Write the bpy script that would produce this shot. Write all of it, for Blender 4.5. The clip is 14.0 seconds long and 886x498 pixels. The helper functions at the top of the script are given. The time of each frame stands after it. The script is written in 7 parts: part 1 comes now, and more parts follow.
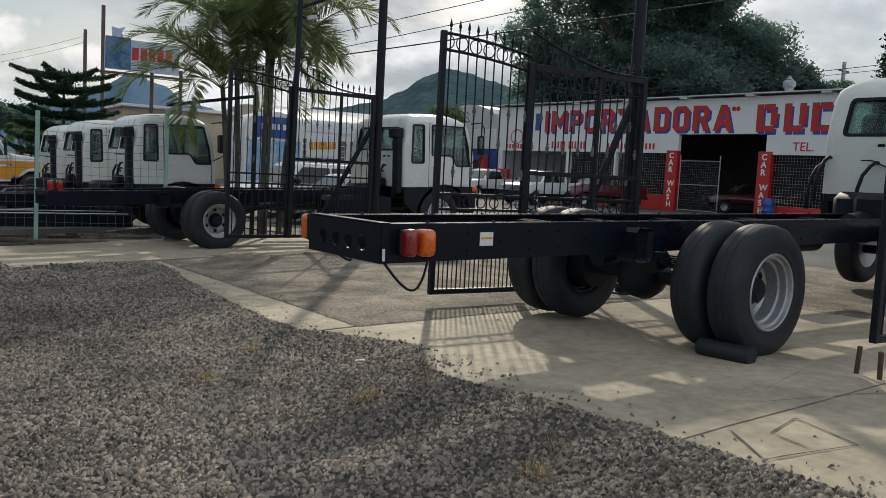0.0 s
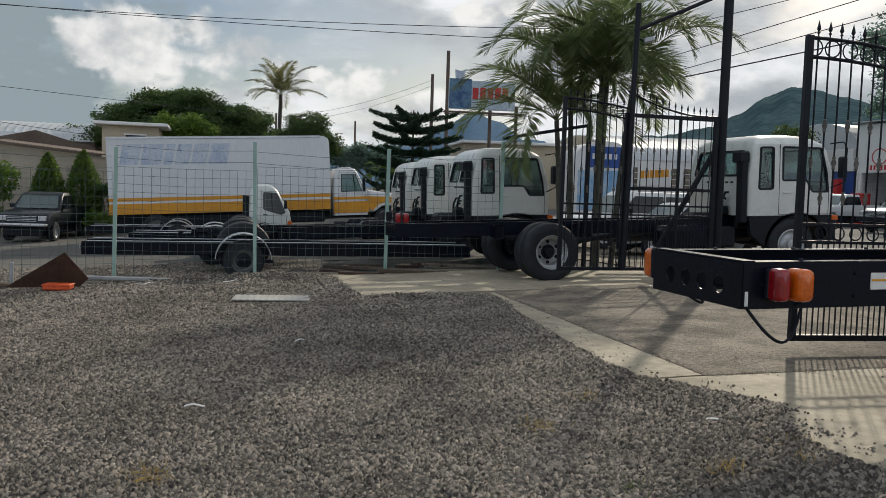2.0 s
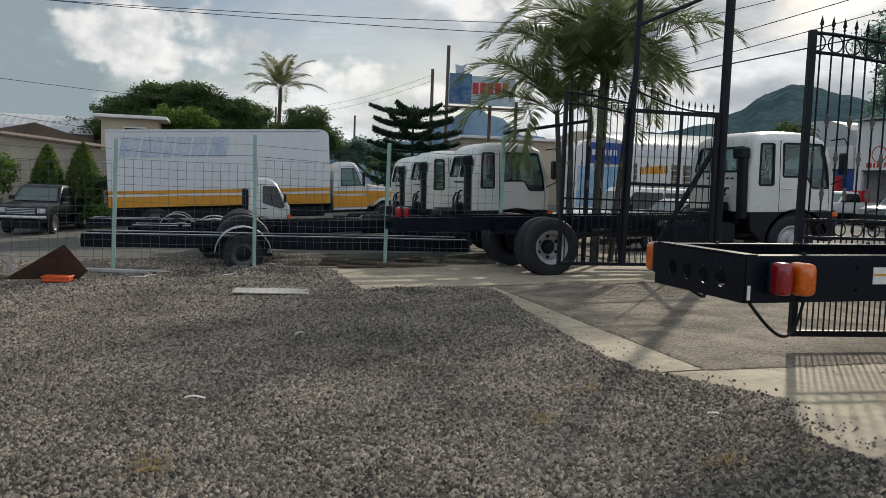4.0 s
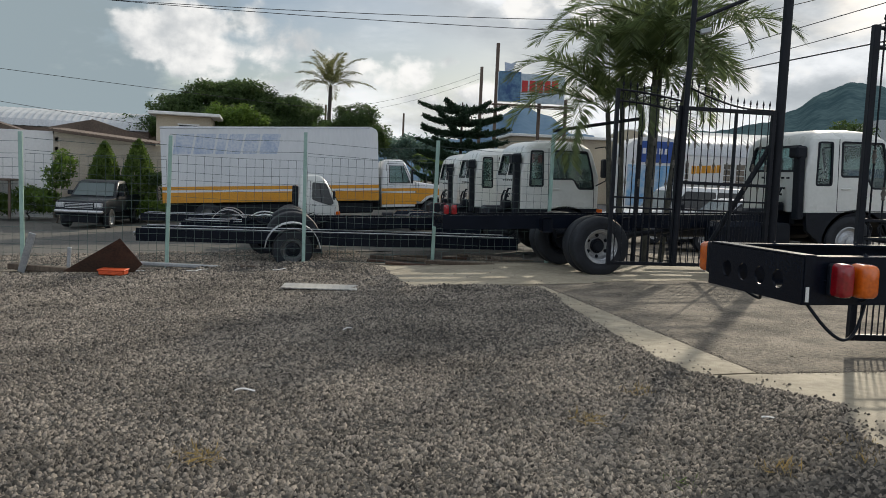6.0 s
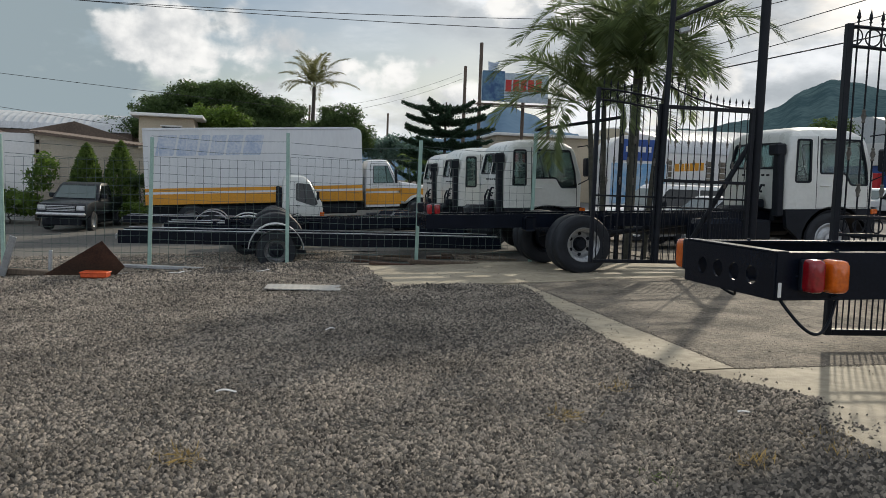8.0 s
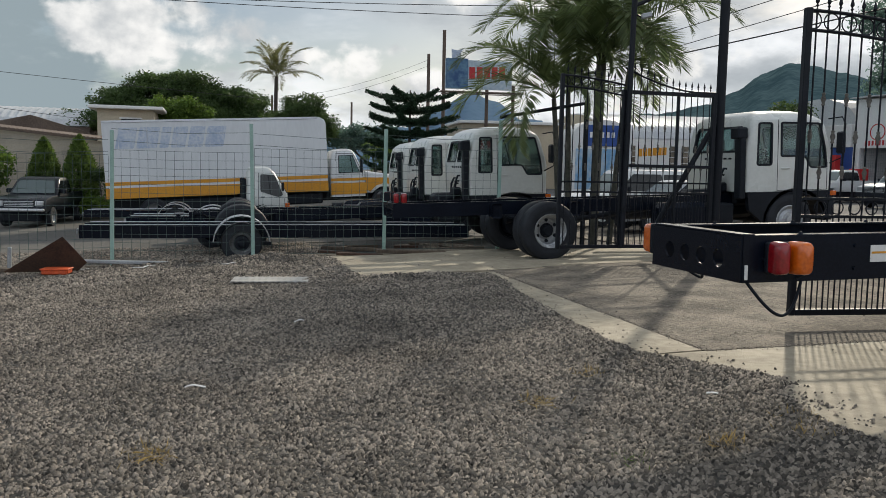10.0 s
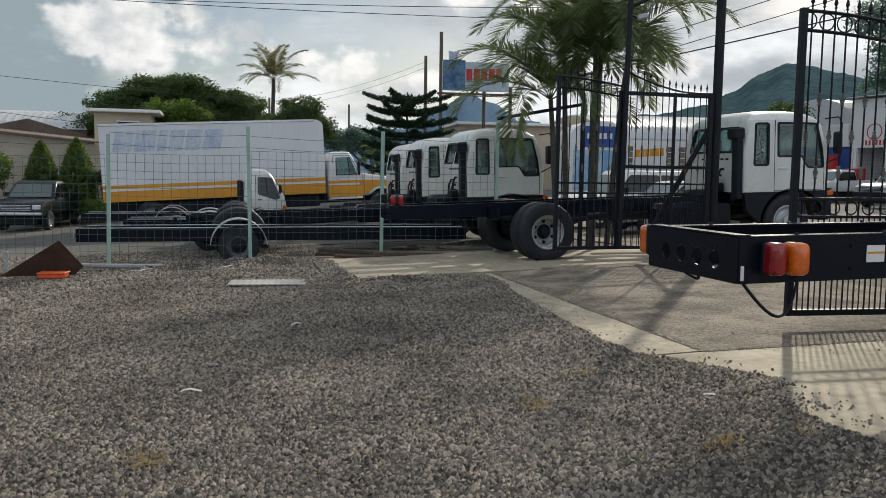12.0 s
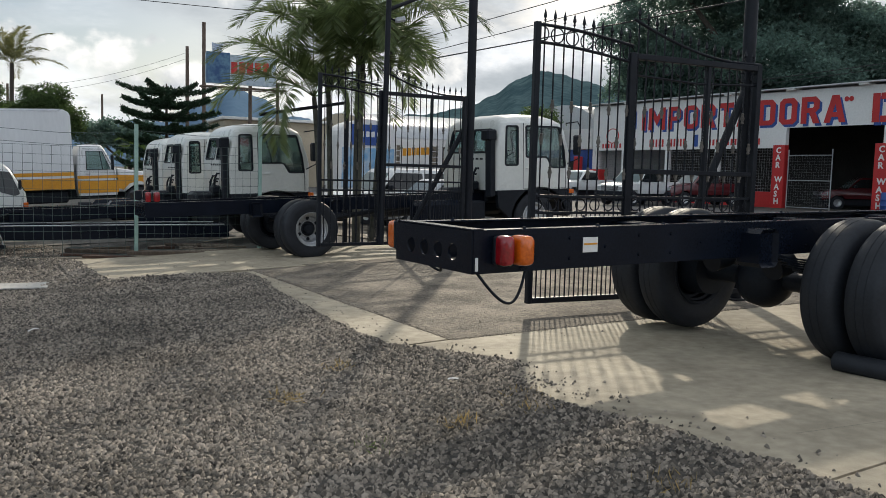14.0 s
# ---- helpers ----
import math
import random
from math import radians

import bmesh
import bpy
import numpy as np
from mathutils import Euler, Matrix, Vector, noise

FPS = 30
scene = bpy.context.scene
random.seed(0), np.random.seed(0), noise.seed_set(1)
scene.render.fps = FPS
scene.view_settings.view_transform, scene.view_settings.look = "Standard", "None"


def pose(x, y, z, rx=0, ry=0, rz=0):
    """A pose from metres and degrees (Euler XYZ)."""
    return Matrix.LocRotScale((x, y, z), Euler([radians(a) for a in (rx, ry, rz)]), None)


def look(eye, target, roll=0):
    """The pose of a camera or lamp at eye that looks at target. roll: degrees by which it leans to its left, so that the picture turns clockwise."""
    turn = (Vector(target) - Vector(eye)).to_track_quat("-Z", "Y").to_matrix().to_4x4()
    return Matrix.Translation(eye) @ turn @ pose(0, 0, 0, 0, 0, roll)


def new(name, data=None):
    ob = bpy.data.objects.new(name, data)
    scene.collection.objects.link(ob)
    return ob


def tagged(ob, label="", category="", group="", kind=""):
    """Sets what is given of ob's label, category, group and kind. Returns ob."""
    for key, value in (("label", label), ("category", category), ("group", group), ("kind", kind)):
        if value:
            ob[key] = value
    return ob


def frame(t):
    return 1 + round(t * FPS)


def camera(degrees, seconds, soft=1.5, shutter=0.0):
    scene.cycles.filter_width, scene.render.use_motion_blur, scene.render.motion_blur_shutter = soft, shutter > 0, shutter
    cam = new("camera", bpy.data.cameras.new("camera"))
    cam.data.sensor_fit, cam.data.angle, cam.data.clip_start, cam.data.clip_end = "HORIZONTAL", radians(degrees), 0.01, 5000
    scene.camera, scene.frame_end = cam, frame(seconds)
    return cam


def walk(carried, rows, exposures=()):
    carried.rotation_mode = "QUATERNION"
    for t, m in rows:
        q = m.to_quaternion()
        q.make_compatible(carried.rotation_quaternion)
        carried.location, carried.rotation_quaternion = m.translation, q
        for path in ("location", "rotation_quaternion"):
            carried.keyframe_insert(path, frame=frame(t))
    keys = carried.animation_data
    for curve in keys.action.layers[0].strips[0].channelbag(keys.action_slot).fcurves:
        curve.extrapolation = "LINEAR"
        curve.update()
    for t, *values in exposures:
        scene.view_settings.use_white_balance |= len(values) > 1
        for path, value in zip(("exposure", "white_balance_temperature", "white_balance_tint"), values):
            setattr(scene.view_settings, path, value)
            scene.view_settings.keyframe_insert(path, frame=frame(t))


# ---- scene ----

cam = camera(56.5, 14.0, soft=0.6)
ROWS = [
    (0.0, -0.025, -0.063, 1.498, 84.76, -3.03, -38.0),
    (0.5, -0.052, 0.131, 1.497, 85.24, -2.86, -30.56),
    (1.0, -0.002, 0.295, 1.483, 85.06, -2.2, -23.86),
    (1.5, 0.112, 0.424, 1.507, 85.32, -1.78, -16.86),
    (2.0, 0.164, 0.476, 1.497, 85.85, -1.77, -15.46),
    (2.5, 0.15, 0.483, 1.483, 85.68, -2.01, -15.62),
    (5.0, 0.148, 0.505, 1.477, 85.48, -2.37, -15.18),
    (5.5, 0.136, 0.514, 1.474, 85.33, -2.33, -12.45),
    (6.0, 0.141, 0.512, 1.469, 85.26, -2.49, -12.21),
    (6.5, 0.146, 0.507, 1.472, 85.23, -2.41, -12.2),
    (7.0, 0.144, 0.491, 1.473, 85.23, -2.34, -12.34),
    (7.5, 0.155, 0.487, 1.469, 85.2, -2.3, -12.6),
    (8.0, 0.175, 0.467, 1.473, 85.27, -2.05, -13.23),
    (8.2, 0.18, 0.468, 1.473, 85.21, -1.95, -15.03),
    (10.5, 0.163, 0.498, 1.476, 84.48, -1.06, -15.59),
    (11.0, 0.168, 0.505, 1.471, 84.47, -1.03, -15.56),
    (11.5, 0.179, 0.495, 1.477, 84.5, -0.88, -15.61),
    (12.0, 0.183, 0.497, 1.479, 84.65, -0.83, -15.78),
    (12.5, 0.183, 0.492, 1.477, 84.62, -0.73, -15.87),
    (13.0, 0.204, 0.447, 1.475, 84.62, -0.59, -18.13),
    (13.5, 0.22, 0.408, 1.473, 84.61, -0.86, -25.77),
    (14.0, 0.261, 0.339, 1.48, 84.78, -1.46, -31.53),
]
walk(cam, [(t, pose(x, y, z, rx, ry, rz)) for t, x, y, z, rx, ry, rz in ROWS],
     ((0.0, -0.16), (1.0, -0.2), (2.5, -0.25), (5.0, -0.15), (8.0, -0.12), (12.5, -0.09), (13.2, -0.04), (14.0, 0.05)))

# ---- sky and sun ----
SUN_FROM = Vector((0.62, 0.785, 0.50)).normalized()
world = bpy.data.worlds.new("sky")
scene.world = world
world.use_nodes = True
wn, wl = world.node_tree.nodes, world.node_tree.links
wn.clear()
w_out = wn.new("ShaderNodeOutputWorld")
w_bg = wn.new("ShaderNodeBackground")
w_bg.inputs["Strength"].default_value = 1.0
w_sky = wn.new("ShaderNodeTexSky")
w_sky.sky_type, w_sky.sun_disc = "NISHITA", False
w_sky.sun_elevation = math.asin(SUN_FROM.z)
w_sky.sun_rotation = math.atan2(SUN_FROM.x, SUN_FROM.y)
w_gain = wn.new("ShaderNodeMix")
w_gain.data_type, w_gain.blend_type = "RGBA", "MULTIPLY"
w_gain.inputs[0].default_value = 1.0
w_gain.inputs[7].default_value = (0.060, 0.060, 0.060, 1)
wl.new(w_sky.outputs[0], w_gain.inputs[6])
w_co = wn.new("ShaderNodeTexCoord")
w_map = wn.new("ShaderNodeMapping")
w_map.inputs["Scale"].default_value = (1.0, 1.0, 2.3)
w_map.inputs["Location"].default_value = (1.7, 2.6, 0.35)
wl.new(w_co.outputs["Generated"], w_map.inputs[0])


w_map2 = wn.new("ShaderNodeMapping")
w_map2.inputs["Scale"].default_value = (1.0, 1.0, 1.25)
w_map2.inputs["Location"].default_value = (0.4, 1.3, 0.2)
wl.new(w_co.outputs["Generated"], w_map2.inputs[0])


def w_noise(scale, detail, rough, lo, hi, dist=0.0, heaped=False):
    n = wn.new("ShaderNodeTexNoise")
    n.inputs["Scale"].default_value, n.inputs["Detail"].default_value = scale, detail
    n.inputs["Roughness"].default_value, n.inputs["Distortion"].default_value = rough, dist
    wl.new((w_map2 if heaped else w_map).outputs[0], n.inputs["Vector"])
    r = wn.new("ShaderNodeMapRange")
    r.inputs[1].default_value, r.inputs[2].default_value = lo, hi
    r.interpolation_type = "SMOOTHSTEP"
    wl.new(n.outputs[0], r.inputs[0])
    return r.outputs[0]


# cloud cover, and the bright and grey parts inside it
w_cover = w_noise(2.2, 7.0, 0.56, 0.36, 0.52, 0.25)
w_body = w_noise(5.5, 9.0, 0.55, 0.36, 0.64, 0.0)
w_ramp = wn.new("ShaderNodeValToRGB")
w_ramp.color_ramp.elements[0].color = (0.39, 0.425, 0.455, 1)
w_ramp.color_ramp.elements[1].color = (0.88, 0.90, 0.92, 1)
w_mid = w_ramp.color_ramp.elements.new(0.50)
w_mid.color = (0.58, 0.61, 0.635, 1)
wl.new(w_body, w_ramp.inputs[0])
w_mix = wn.new("ShaderNodeMix")
w_mix.data_type = "RGBA"
wl.new(w_cover, w_mix.inputs[0])
wl.new(w_gain.outputs[2], w_mix.inputs[6])
wl.new(w_ramp.outputs[0], w_mix.inputs[7])
# a smooth blue-grey bank of cloud fills the side away from the street, with a billowing edge
w_side = wn.new("ShaderNodeVectorMath")
w_side.operation = "DOT_PRODUCT"
w_side.inputs[1].default_value = (-0.8, 0.6, 0.10)
wl.new(w_co.outputs["Generated"], w_side.inputs[0])
w_edge = wn.new("ShaderNodeMath")
w_edge.operation = "MULTIPLY_ADD"
w_edge.inputs[1].default_value = 0.20
wl.new(w_noise(5.0, 8.0, 0.6, 0.25, 0.75), w_edge.inputs[0])
wl.new(w_side.outputs["Value"], w_edge.inputs[2])
w_bank = wn.new("ShaderNodeMapRange")
w_bank.inputs[1].default_value, w_bank.inputs[2].default_value = 0.765, 0.83
w_bank.interpolation_type = "SMOOTHSTEP"
wl.new(w_edge.outputs[0], w_bank.inputs[0])
w_mix2 = wn.new("ShaderNodeMix")
w_mix2.data_type = "RGBA"
w_mix2.inputs[7].default_value = (0.265, 0.325, 0.355, 1)
wl.new(w_bank.outputs[0], w_mix2.inputs[0])
wl.new(w_mix.outputs[2], w_mix2.inputs[6])


def w_math(op, a, b):
    n = wn.new("ShaderNodeMath")
    n.operation = op
    for i, v in enumerate((a, b)):
        if isinstance(v, (int, float)):
            n.inputs[i].default_value = v
        else:
            wl.new(v, n.inputs[i])
    return n.outputs[0]


def billow(scale, smooth):
    """Rounded heaps, 0 at the seams to 1 at the tops."""
    v = wn.new("ShaderNodeTexVoronoi")
    v.feature = "SMOOTH_F1"
    v.inputs["Scale"].default_value, v.inputs["Detail"].default_value = scale, 3.0
    v.inputs["Roughness"].default_value, v.inputs["Smoothness"].default_value = 0.55, smooth
    wl.new(w_map2.outputs[0], v.inputs["Vector"])
    return w_math("SUBTRACT", 1.0, v.outputs["Distance"])


def cumulus(below, az, el, wide, high, seed):
    """A heaped cloud about a bearing and a height: lit along its upper rim, grey below, laid over the sky."""
    a, e = radians(az), radians(el)
    off = wn.new("ShaderNodeVectorMath")
    off.operation = "SUBTRACT"
    off.inputs[1].default_value = (math.sin(a) * math.cos(e), math.cos(a) * math.cos(e), math.sin(e))
    wl.new(w_co.outputs["Generated"], off.inputs[0])
    sc = wn.new("ShaderNodeVectorMath")
    sc.operation = "MULTIPLY"
    sc.inputs[1].default_value = (1 / wide, 1 / wide, 1 / high)
    wl.new(off.outputs[0], sc.inputs[0])
    ln = wn.new("ShaderNodeVectorMath")
    ln.operation = "LENGTH"
    wl.new(sc.outputs[0], ln.inputs[0])
    up = wn.new("ShaderNodeSeparateXYZ")
    wl.new(sc.outputs[0], up.inputs[0])
    fine = w_noise(seed * 3.0, 9.0, 0.6, 0.2, 0.8, 0.15, True)
    body = w_math("SUBTRACT", 0.62, ln.outputs["Value"])
    body = w_math("ADD", body, w_math("MULTIPLY", billow(seed * 1.5, 0.35), 0.75))
    body = w_math("ADD", body, w_math("MULTIPLY", fine, 0.36))
    r = wn.new("ShaderNodeMapRange")
    r.inputs[1].default_value, r.inputs[2].default_value = 0.36, 0.64
    r.interpolation_type = "SMOOTHSTEP"
    wl.new(body, r.inputs[0])
    tone = w_math("ADD", w_math("MULTIPLY", up.outputs[2], 0.28), w_math("MULTIPLY", w_noise(seed * 2.1, 8.0, 0.55, 0.34, 0.62, 0.0, True), 0.62))
    tone = w_math("ADD", tone, w_math("MULTIPLY", fine, 0.16))
    ramp = wn.new("ShaderNodeValToRGB")
    ramp.color_ramp.elements[0].position, ramp.color_ramp.elements[0].color = 0.02, (0.46, 0.485, 0.505, 1)
    ramp.color_ramp.elements[1].position, ramp.color_ramp.elements[1].color = 0.70, (0.88, 0.87, 0.845, 1)
    wl.new(tone, ramp.inputs[0])
    m = wn.new("ShaderNodeMix")
    m.data_type = "RGBA"
    wl.new(r.outputs[0], m.inputs[0])
    wl.new(below, m.inputs[6])
    wl.new(ramp.outputs[0], m.inputs[7])
    return m.outputs[2]


w_top = cumulus(w_mix2.outputs[2], 22.0, 11.5, 0.20, 0.05, 6.9)
w_top = cumulus(w_top, 48.0, 9.5, 0.24, 0.06, 5.7)
w_top = cumulus(w_top, 30.0, 7.5, 0.22, 0.05, 7.0)
w_top = cumulus(w_top, 14.0, 6.0, 0.24, 0.060, 6.4)
w_top = cumulus(w_top, 6.5, 7.4, 0.26, 0.080, 7.3)
w_top = cumulus(w_top, -3.6, 8.8, 0.29, 0.115, 6.0)
w_dir = wn.new("ShaderNodeVectorMath")
w_dir.operation = "DOT_PRODUCT"
w_dir.inputs[1].default_value = SUN_FROM
wl.new(w_co.outputs["Generated"], w_dir.inputs[0])
w_glow = wn.new("ShaderNodeMapRange")
w_glow.inputs[1].default_value, w_glow.inputs[2].default_value = -0.6, 0.95
w_glow.inputs[3].default_value, w_glow.inputs[4].default_value = 1.52, 1.20
wl.new(w_dir.outputs["Value"], w_glow.inputs[0])
wl.new(w_glow.outputs[0], w_bg.inputs["Strength"])
# the sky turns bluer away from the sun
w_away = wn.new("ShaderNodeMapRange")
w_away.inputs[1].default_value, w_away.inputs[2].default_value = -0.5, 0.6
wl.new(w_dir.outputs["Value"], w_away.inputs[0])
w_tint = wn.new("ShaderNodeMix")
w_tint.data_type = "RGBA"
w_tint.inputs[6].default_value, w_tint.inputs[7].default_value = (0.95, 1.0, 1.08, 1), (1, 1, 1, 1)
wl.new(w_away.outputs[0], w_tint.inputs[0])
w_fin = wn.new("ShaderNodeMix")
w_fin.data_type, w_fin.blend_type = "RGBA", "MULTIPLY"
w_fin.inputs[0].default_value = 1.0
wl.new(w_top, w_fin.inputs[6])
wl.new(w_tint.outputs[2], w_fin.inputs[7])
wl.new(w_fin.outputs[2], w_bg.inputs["Color"])
wl.new(w_bg.outputs[0], w_out.inputs[0])

sun = new("sun", bpy.data.lights.new("sun", "SUN"))
sun.data.energy, sun.data.angle, sun.data.color = 2.9, radians(1.1), (1.0, 0.90, 0.73)
sun.matrix_world = look(SUN_FROM * 60, (0, 0, 0))

# ---- materials ----
def material(name, base, dark=None, rough=0.6, metal=0.0, big=1.2, small=40.0, mix=0.5, bump=0.0, bump_scale=90.0,
             coat=0.0, stain=0.0, stain_scale=2.0, streak=1.0, spread=0.0, spec=0.5):
    """base and dark: the two colours that large stains and fine grain run between."""
    m = bpy.data.materials.new(name)
    m.use_nodes = True
    n, l = m.node_tree.nodes, m.node_tree.links
    b = n["Principled BSDF"]
    dark = dark or tuple(c * 0.72 for c in base)
    co = n.new("ShaderNodeTexCoord")
    mp = n.new("ShaderNodeMapping")
    mp.inputs["Scale"].default_value = (1, 1, 1 / streak)
    l.new(co.outputs["Object"], mp.inputs[0])
    n1, n2 = n.new("ShaderNodeTexNoise"), n.new("ShaderNodeTexNoise")
    n1.inputs["Scale"].default_value, n1.inputs["Detail"].default_value = big, 6
    n2.inputs["Scale"].default_value, n2.inputs["Detail"].default_value = small, 4
    l.new(mp.outputs[0], n1.inputs["Vector"])
    l.new(mp.outputs[0], n2.inputs["Vector"])
    ad = n.new("ShaderNodeMath")
    ad.operation = "MULTIPLY_ADD"
    ad.inputs[1].default_value = 0.55
    l.new(n2.outputs[0], ad.inputs[0])
    ml = n.new("ShaderNodeMath")
    ml.operation = "MULTIPLY"
    ml.inputs[1].default_value = 0.6
    l.new(n1.outputs[0], ml.inputs[0])
    l.new(ml.outputs[0], ad.inputs[2])
    r = n.new("ShaderNodeMapRange")
    r.inputs[1].default_value, r.inputs[2].default_value = 0.57 - 0.3 * (1 - mix), 0.57 + 0.3 * (1 - mix)
    l.new(ad.outputs[0], r.inputs[0])
    mx = n.new("ShaderNodeMix")
    mx.data_type = "RGBA"
    mx.inputs[6].default_value, mx.inputs[7].default_value = (*dark, 1), (*base, 1)
    l.new(r.outputs[0], mx.inputs[0])
    col = mx.outputs[2]
    if stain:
        # blotches with a shape of their own: oil, dust and old spills
        sn = n.new("ShaderNodeTexNoise")
        sn.inputs["Scale"].default_value, sn.inputs["Detail"].default_value, sn.inputs["Distortion"].default_value = stain_scale, 7, 0.8
        l.new(mp.outputs[0], sn.inputs["Vector"])
        sr = n.new("ShaderNodeMapRange")
        sr.inputs[1].default_value, sr.inputs[2].default_value, sr.inputs[4].default_value = 0.50, 0.68, stain
        l.new(sn.outputs[0], sr.inputs[0])
        sm = n.new("ShaderNodeMix")
        sm.data_type = "RGBA"
        sm.inputs[7].default_value = (*(q * 0.45 for q in dark), 1)
        l.new(sr.outputs[0], sm.inputs[0])
        l.new(col, sm.inputs[6])
        col = sm.outputs[2]
    if spread:
        ge = n.new("ShaderNodeNewGeometry")
        hs = n.new("ShaderNodeHueSaturation")
        rr = n.new("ShaderNodeMapRange")
        rr.inputs[3].default_value, rr.inputs[4].default_value = 1 - spread, 1 + spread
        l.new(ge.outputs["Random Per Island"], rr.inputs[0])
        l.new(rr.outputs[0], hs.inputs["Value"])
        l.new(col, hs.inputs["Color"])
        col = hs.outputs[0]
    l.new(col, b.inputs["Base Color"])
    rg = n.new("ShaderNodeMapRange")
    rg.inputs[3].default_value, rg.inputs[4].default_value = min(1, rough * 1.18), rough * 0.85
    l.new(n1.outputs[0], rg.inputs[0])
    l.new(rg.outputs[0], b.inputs["Roughness"])
    b.inputs["Metallic"].default_value = metal
    b.inputs["Coat Weight"].default_value = coat
    b.inputs["Coat Roughness"].default_value = 0.12
    b.inputs["Specular IOR Level"].default_value = spec
    if bump:
        bp = n.new("ShaderNodeBump")
        bp.inputs["Strength"].default_value = bump
        bp.inputs["Distance"].default_value = 0.02
        n3 = n.new("ShaderNodeTexNoise")
        n3.inputs["Scale"].default_value, n3.inputs["Detail"].default_value = bump_scale, 5
        l.new(mp.outputs[0], n3.inputs["Vector"])
        l.new(n3.outputs[0], bp.inputs["Height"])
        l.new(bp.outputs[0], b.inputs["Normal"])
    return m


def glass_material(name, tint, rough=0.03, weight=0.85):
    m = bpy.data.materials.new(name)
    m.use_nodes = True
    b = m.node_tree.nodes["Principled BSDF"]
    b.inputs["Base Color"].default_value = (*tint, 1)
    b.inputs["Roughness"].default_value = rough
    b.inputs["Transmission Weight"].default_value = weight
    b.inputs["IOR"].default_value = 1.15
    b.inputs["Coat Weight"].default_value = 0.6
    return m


def leaf_material(name, base, dark, trans=0.3):
    m = material(name, base, dark, rough=0.55, big=0.8, small=6, mix=0.4, spread=0.28, spec=0.3)
    n, l = m.node_tree.nodes, m.node_tree.links
    b = n["Principled BSDF"]
    out = n["Material Output"]
    tr = n.new("ShaderNodeBsdfTranslucent")
    src = b.inputs["Base Color"].links[0].from_socket
    br = n.new("ShaderNodeHueSaturation")
    br.inputs["Value"].default_value = 1.6
    l.new(src, br.inputs["Color"])
    l.new(br.outputs[0], tr.inputs["Color"])
    ms = n.new("ShaderNodeMixShader")
    ms.inputs[0].default_value = trans
    l.new(b.outputs[0], ms.inputs[1])
    l.new(tr.outputs[0], ms.inputs[2])
    l.new(ms.outputs[0], out.inputs[0])
    return m


GRAVEL = material("gravel_stone", (0.31, 0.264, 0.214), (0.085, 0.074, 0.061), rough=0.85, big=0.9, small=30, mix=0.35, bump=0.3, bump_scale=160, spread=0.85)
GRAVEL_BED = material("gravel_bed", (0.095, 0.086, 0.073), (0.032, 0.029, 0.025), rough=0.95, big=0.7, small=34, mix=0.6, bump=1.0, bump_scale=42)
CONCRETE = material("concrete", (0.465, 0.40, 0.295), (0.30, 0.256, 0.186), rough=0.8, big=0.9, small=11, mix=0.5, bump=0.22, bump_scale=70, stain=0.38, stain_scale=1.5)
CONCRETE_OLD = material("old_concrete", (0.285, 0.237, 0.18), (0.11, 0.092, 0.071), rough=0.88, big=1.3, small=26, mix=0.68, stain=0.6, stain_scale=2.2, bump=0.8, bump_scale=55)
ASPHALT = material("asphalt", (0.12, 0.115, 0.11), (0.06, 0.06, 0.058), rough=0.9, big=0.3, small=18, mix=0.4, bump=0.5, bump_scale=50)
DUST = material("packed_dust", (0.144, 0.1332, 0.1152), (0.072, 0.0684, 0.0612), rough=0.95, big=0.25, small=9, mix=0.45, bump=0.6, bump_scale=20)
BLACK_PAINT = material("black_chassis_paint", (0.008, 0.0115, 0.021), (0.004, 0.006, 0.011), rough=0.22, big=3, small=60, mix=0.4, spec=0.16)
BLACK_MATT = material("dull_black", (0.011, 0.0145, 0.022), (0.005, 0.007, 0.011), rough=0.5, big=4, small=50, mix=0.4, spec=0.22)
GATE_PAINT = material("gate_black_paint", (0.012, 0.0145, 0.021), (0.006, 0.0072, 0.0105), rough=0.45, big=6, small=60, mix=0.4, spec=0.22)
RUBBER = material("tyre_rubber", (0.020, 0.0235, 0.031), (0.010, 0.012, 0.016), rough=0.6, big=5, small=45, mix=0.4, bump=0.12, bump_scale=120, spec=0.35)
WHITE_CAB = material("white_cab_paint", (0.70, 0.71, 0.675), (0.60, 0.61, 0.575), rough=0.28, big=1.4, small=20, mix=0.3, coat=0.4)
WHITE_BOX = material("white_box_panel", (0.74, 0.75, 0.76), (0.64, 0.65, 0.66), rough=0.45, big=0.7, small=14, mix=0.3, streak=4)
SILVER = material("silver_rim", (0.50, 0.51, 0.52), (0.30, 0.31, 0.32), rough=0.4, metal=0.7, big=5, small=40, mix=0.4)
ALLOY = material("bare_aluminium", (0.62, 0.63, 0.65), (0.45, 0.46, 0.48), rough=0.33, metal=0.9, big=4, small=30, mix=0.4)
RED_LENS = material("red_lens", (0.33, 0.008, 0.014), (0.19, 0.004, 0.008), rough=0.2, big=8, small=50, coat=0.6)
AMBER_LENS = material("amber_lens", (0.75, 0.15, 0.008), (0.5, 0.085, 0.006), rough=0.2, big=8, small=50, coat=0.6)
GLASS = glass_material("cab_glass", (0.42, 0.56, 0.54), weight=0.95)
GLASS_DARK = glass_material("dark_glass", (0.02, 0.025, 0.028), rough=0.08, weight=0.3)
FENCE_GREEN = material("green_fence_paint", (0.36, 0.52, 0.46), (0.24, 0.36, 0.31), rough=0.5, big=5, small=50, mix=0.4)
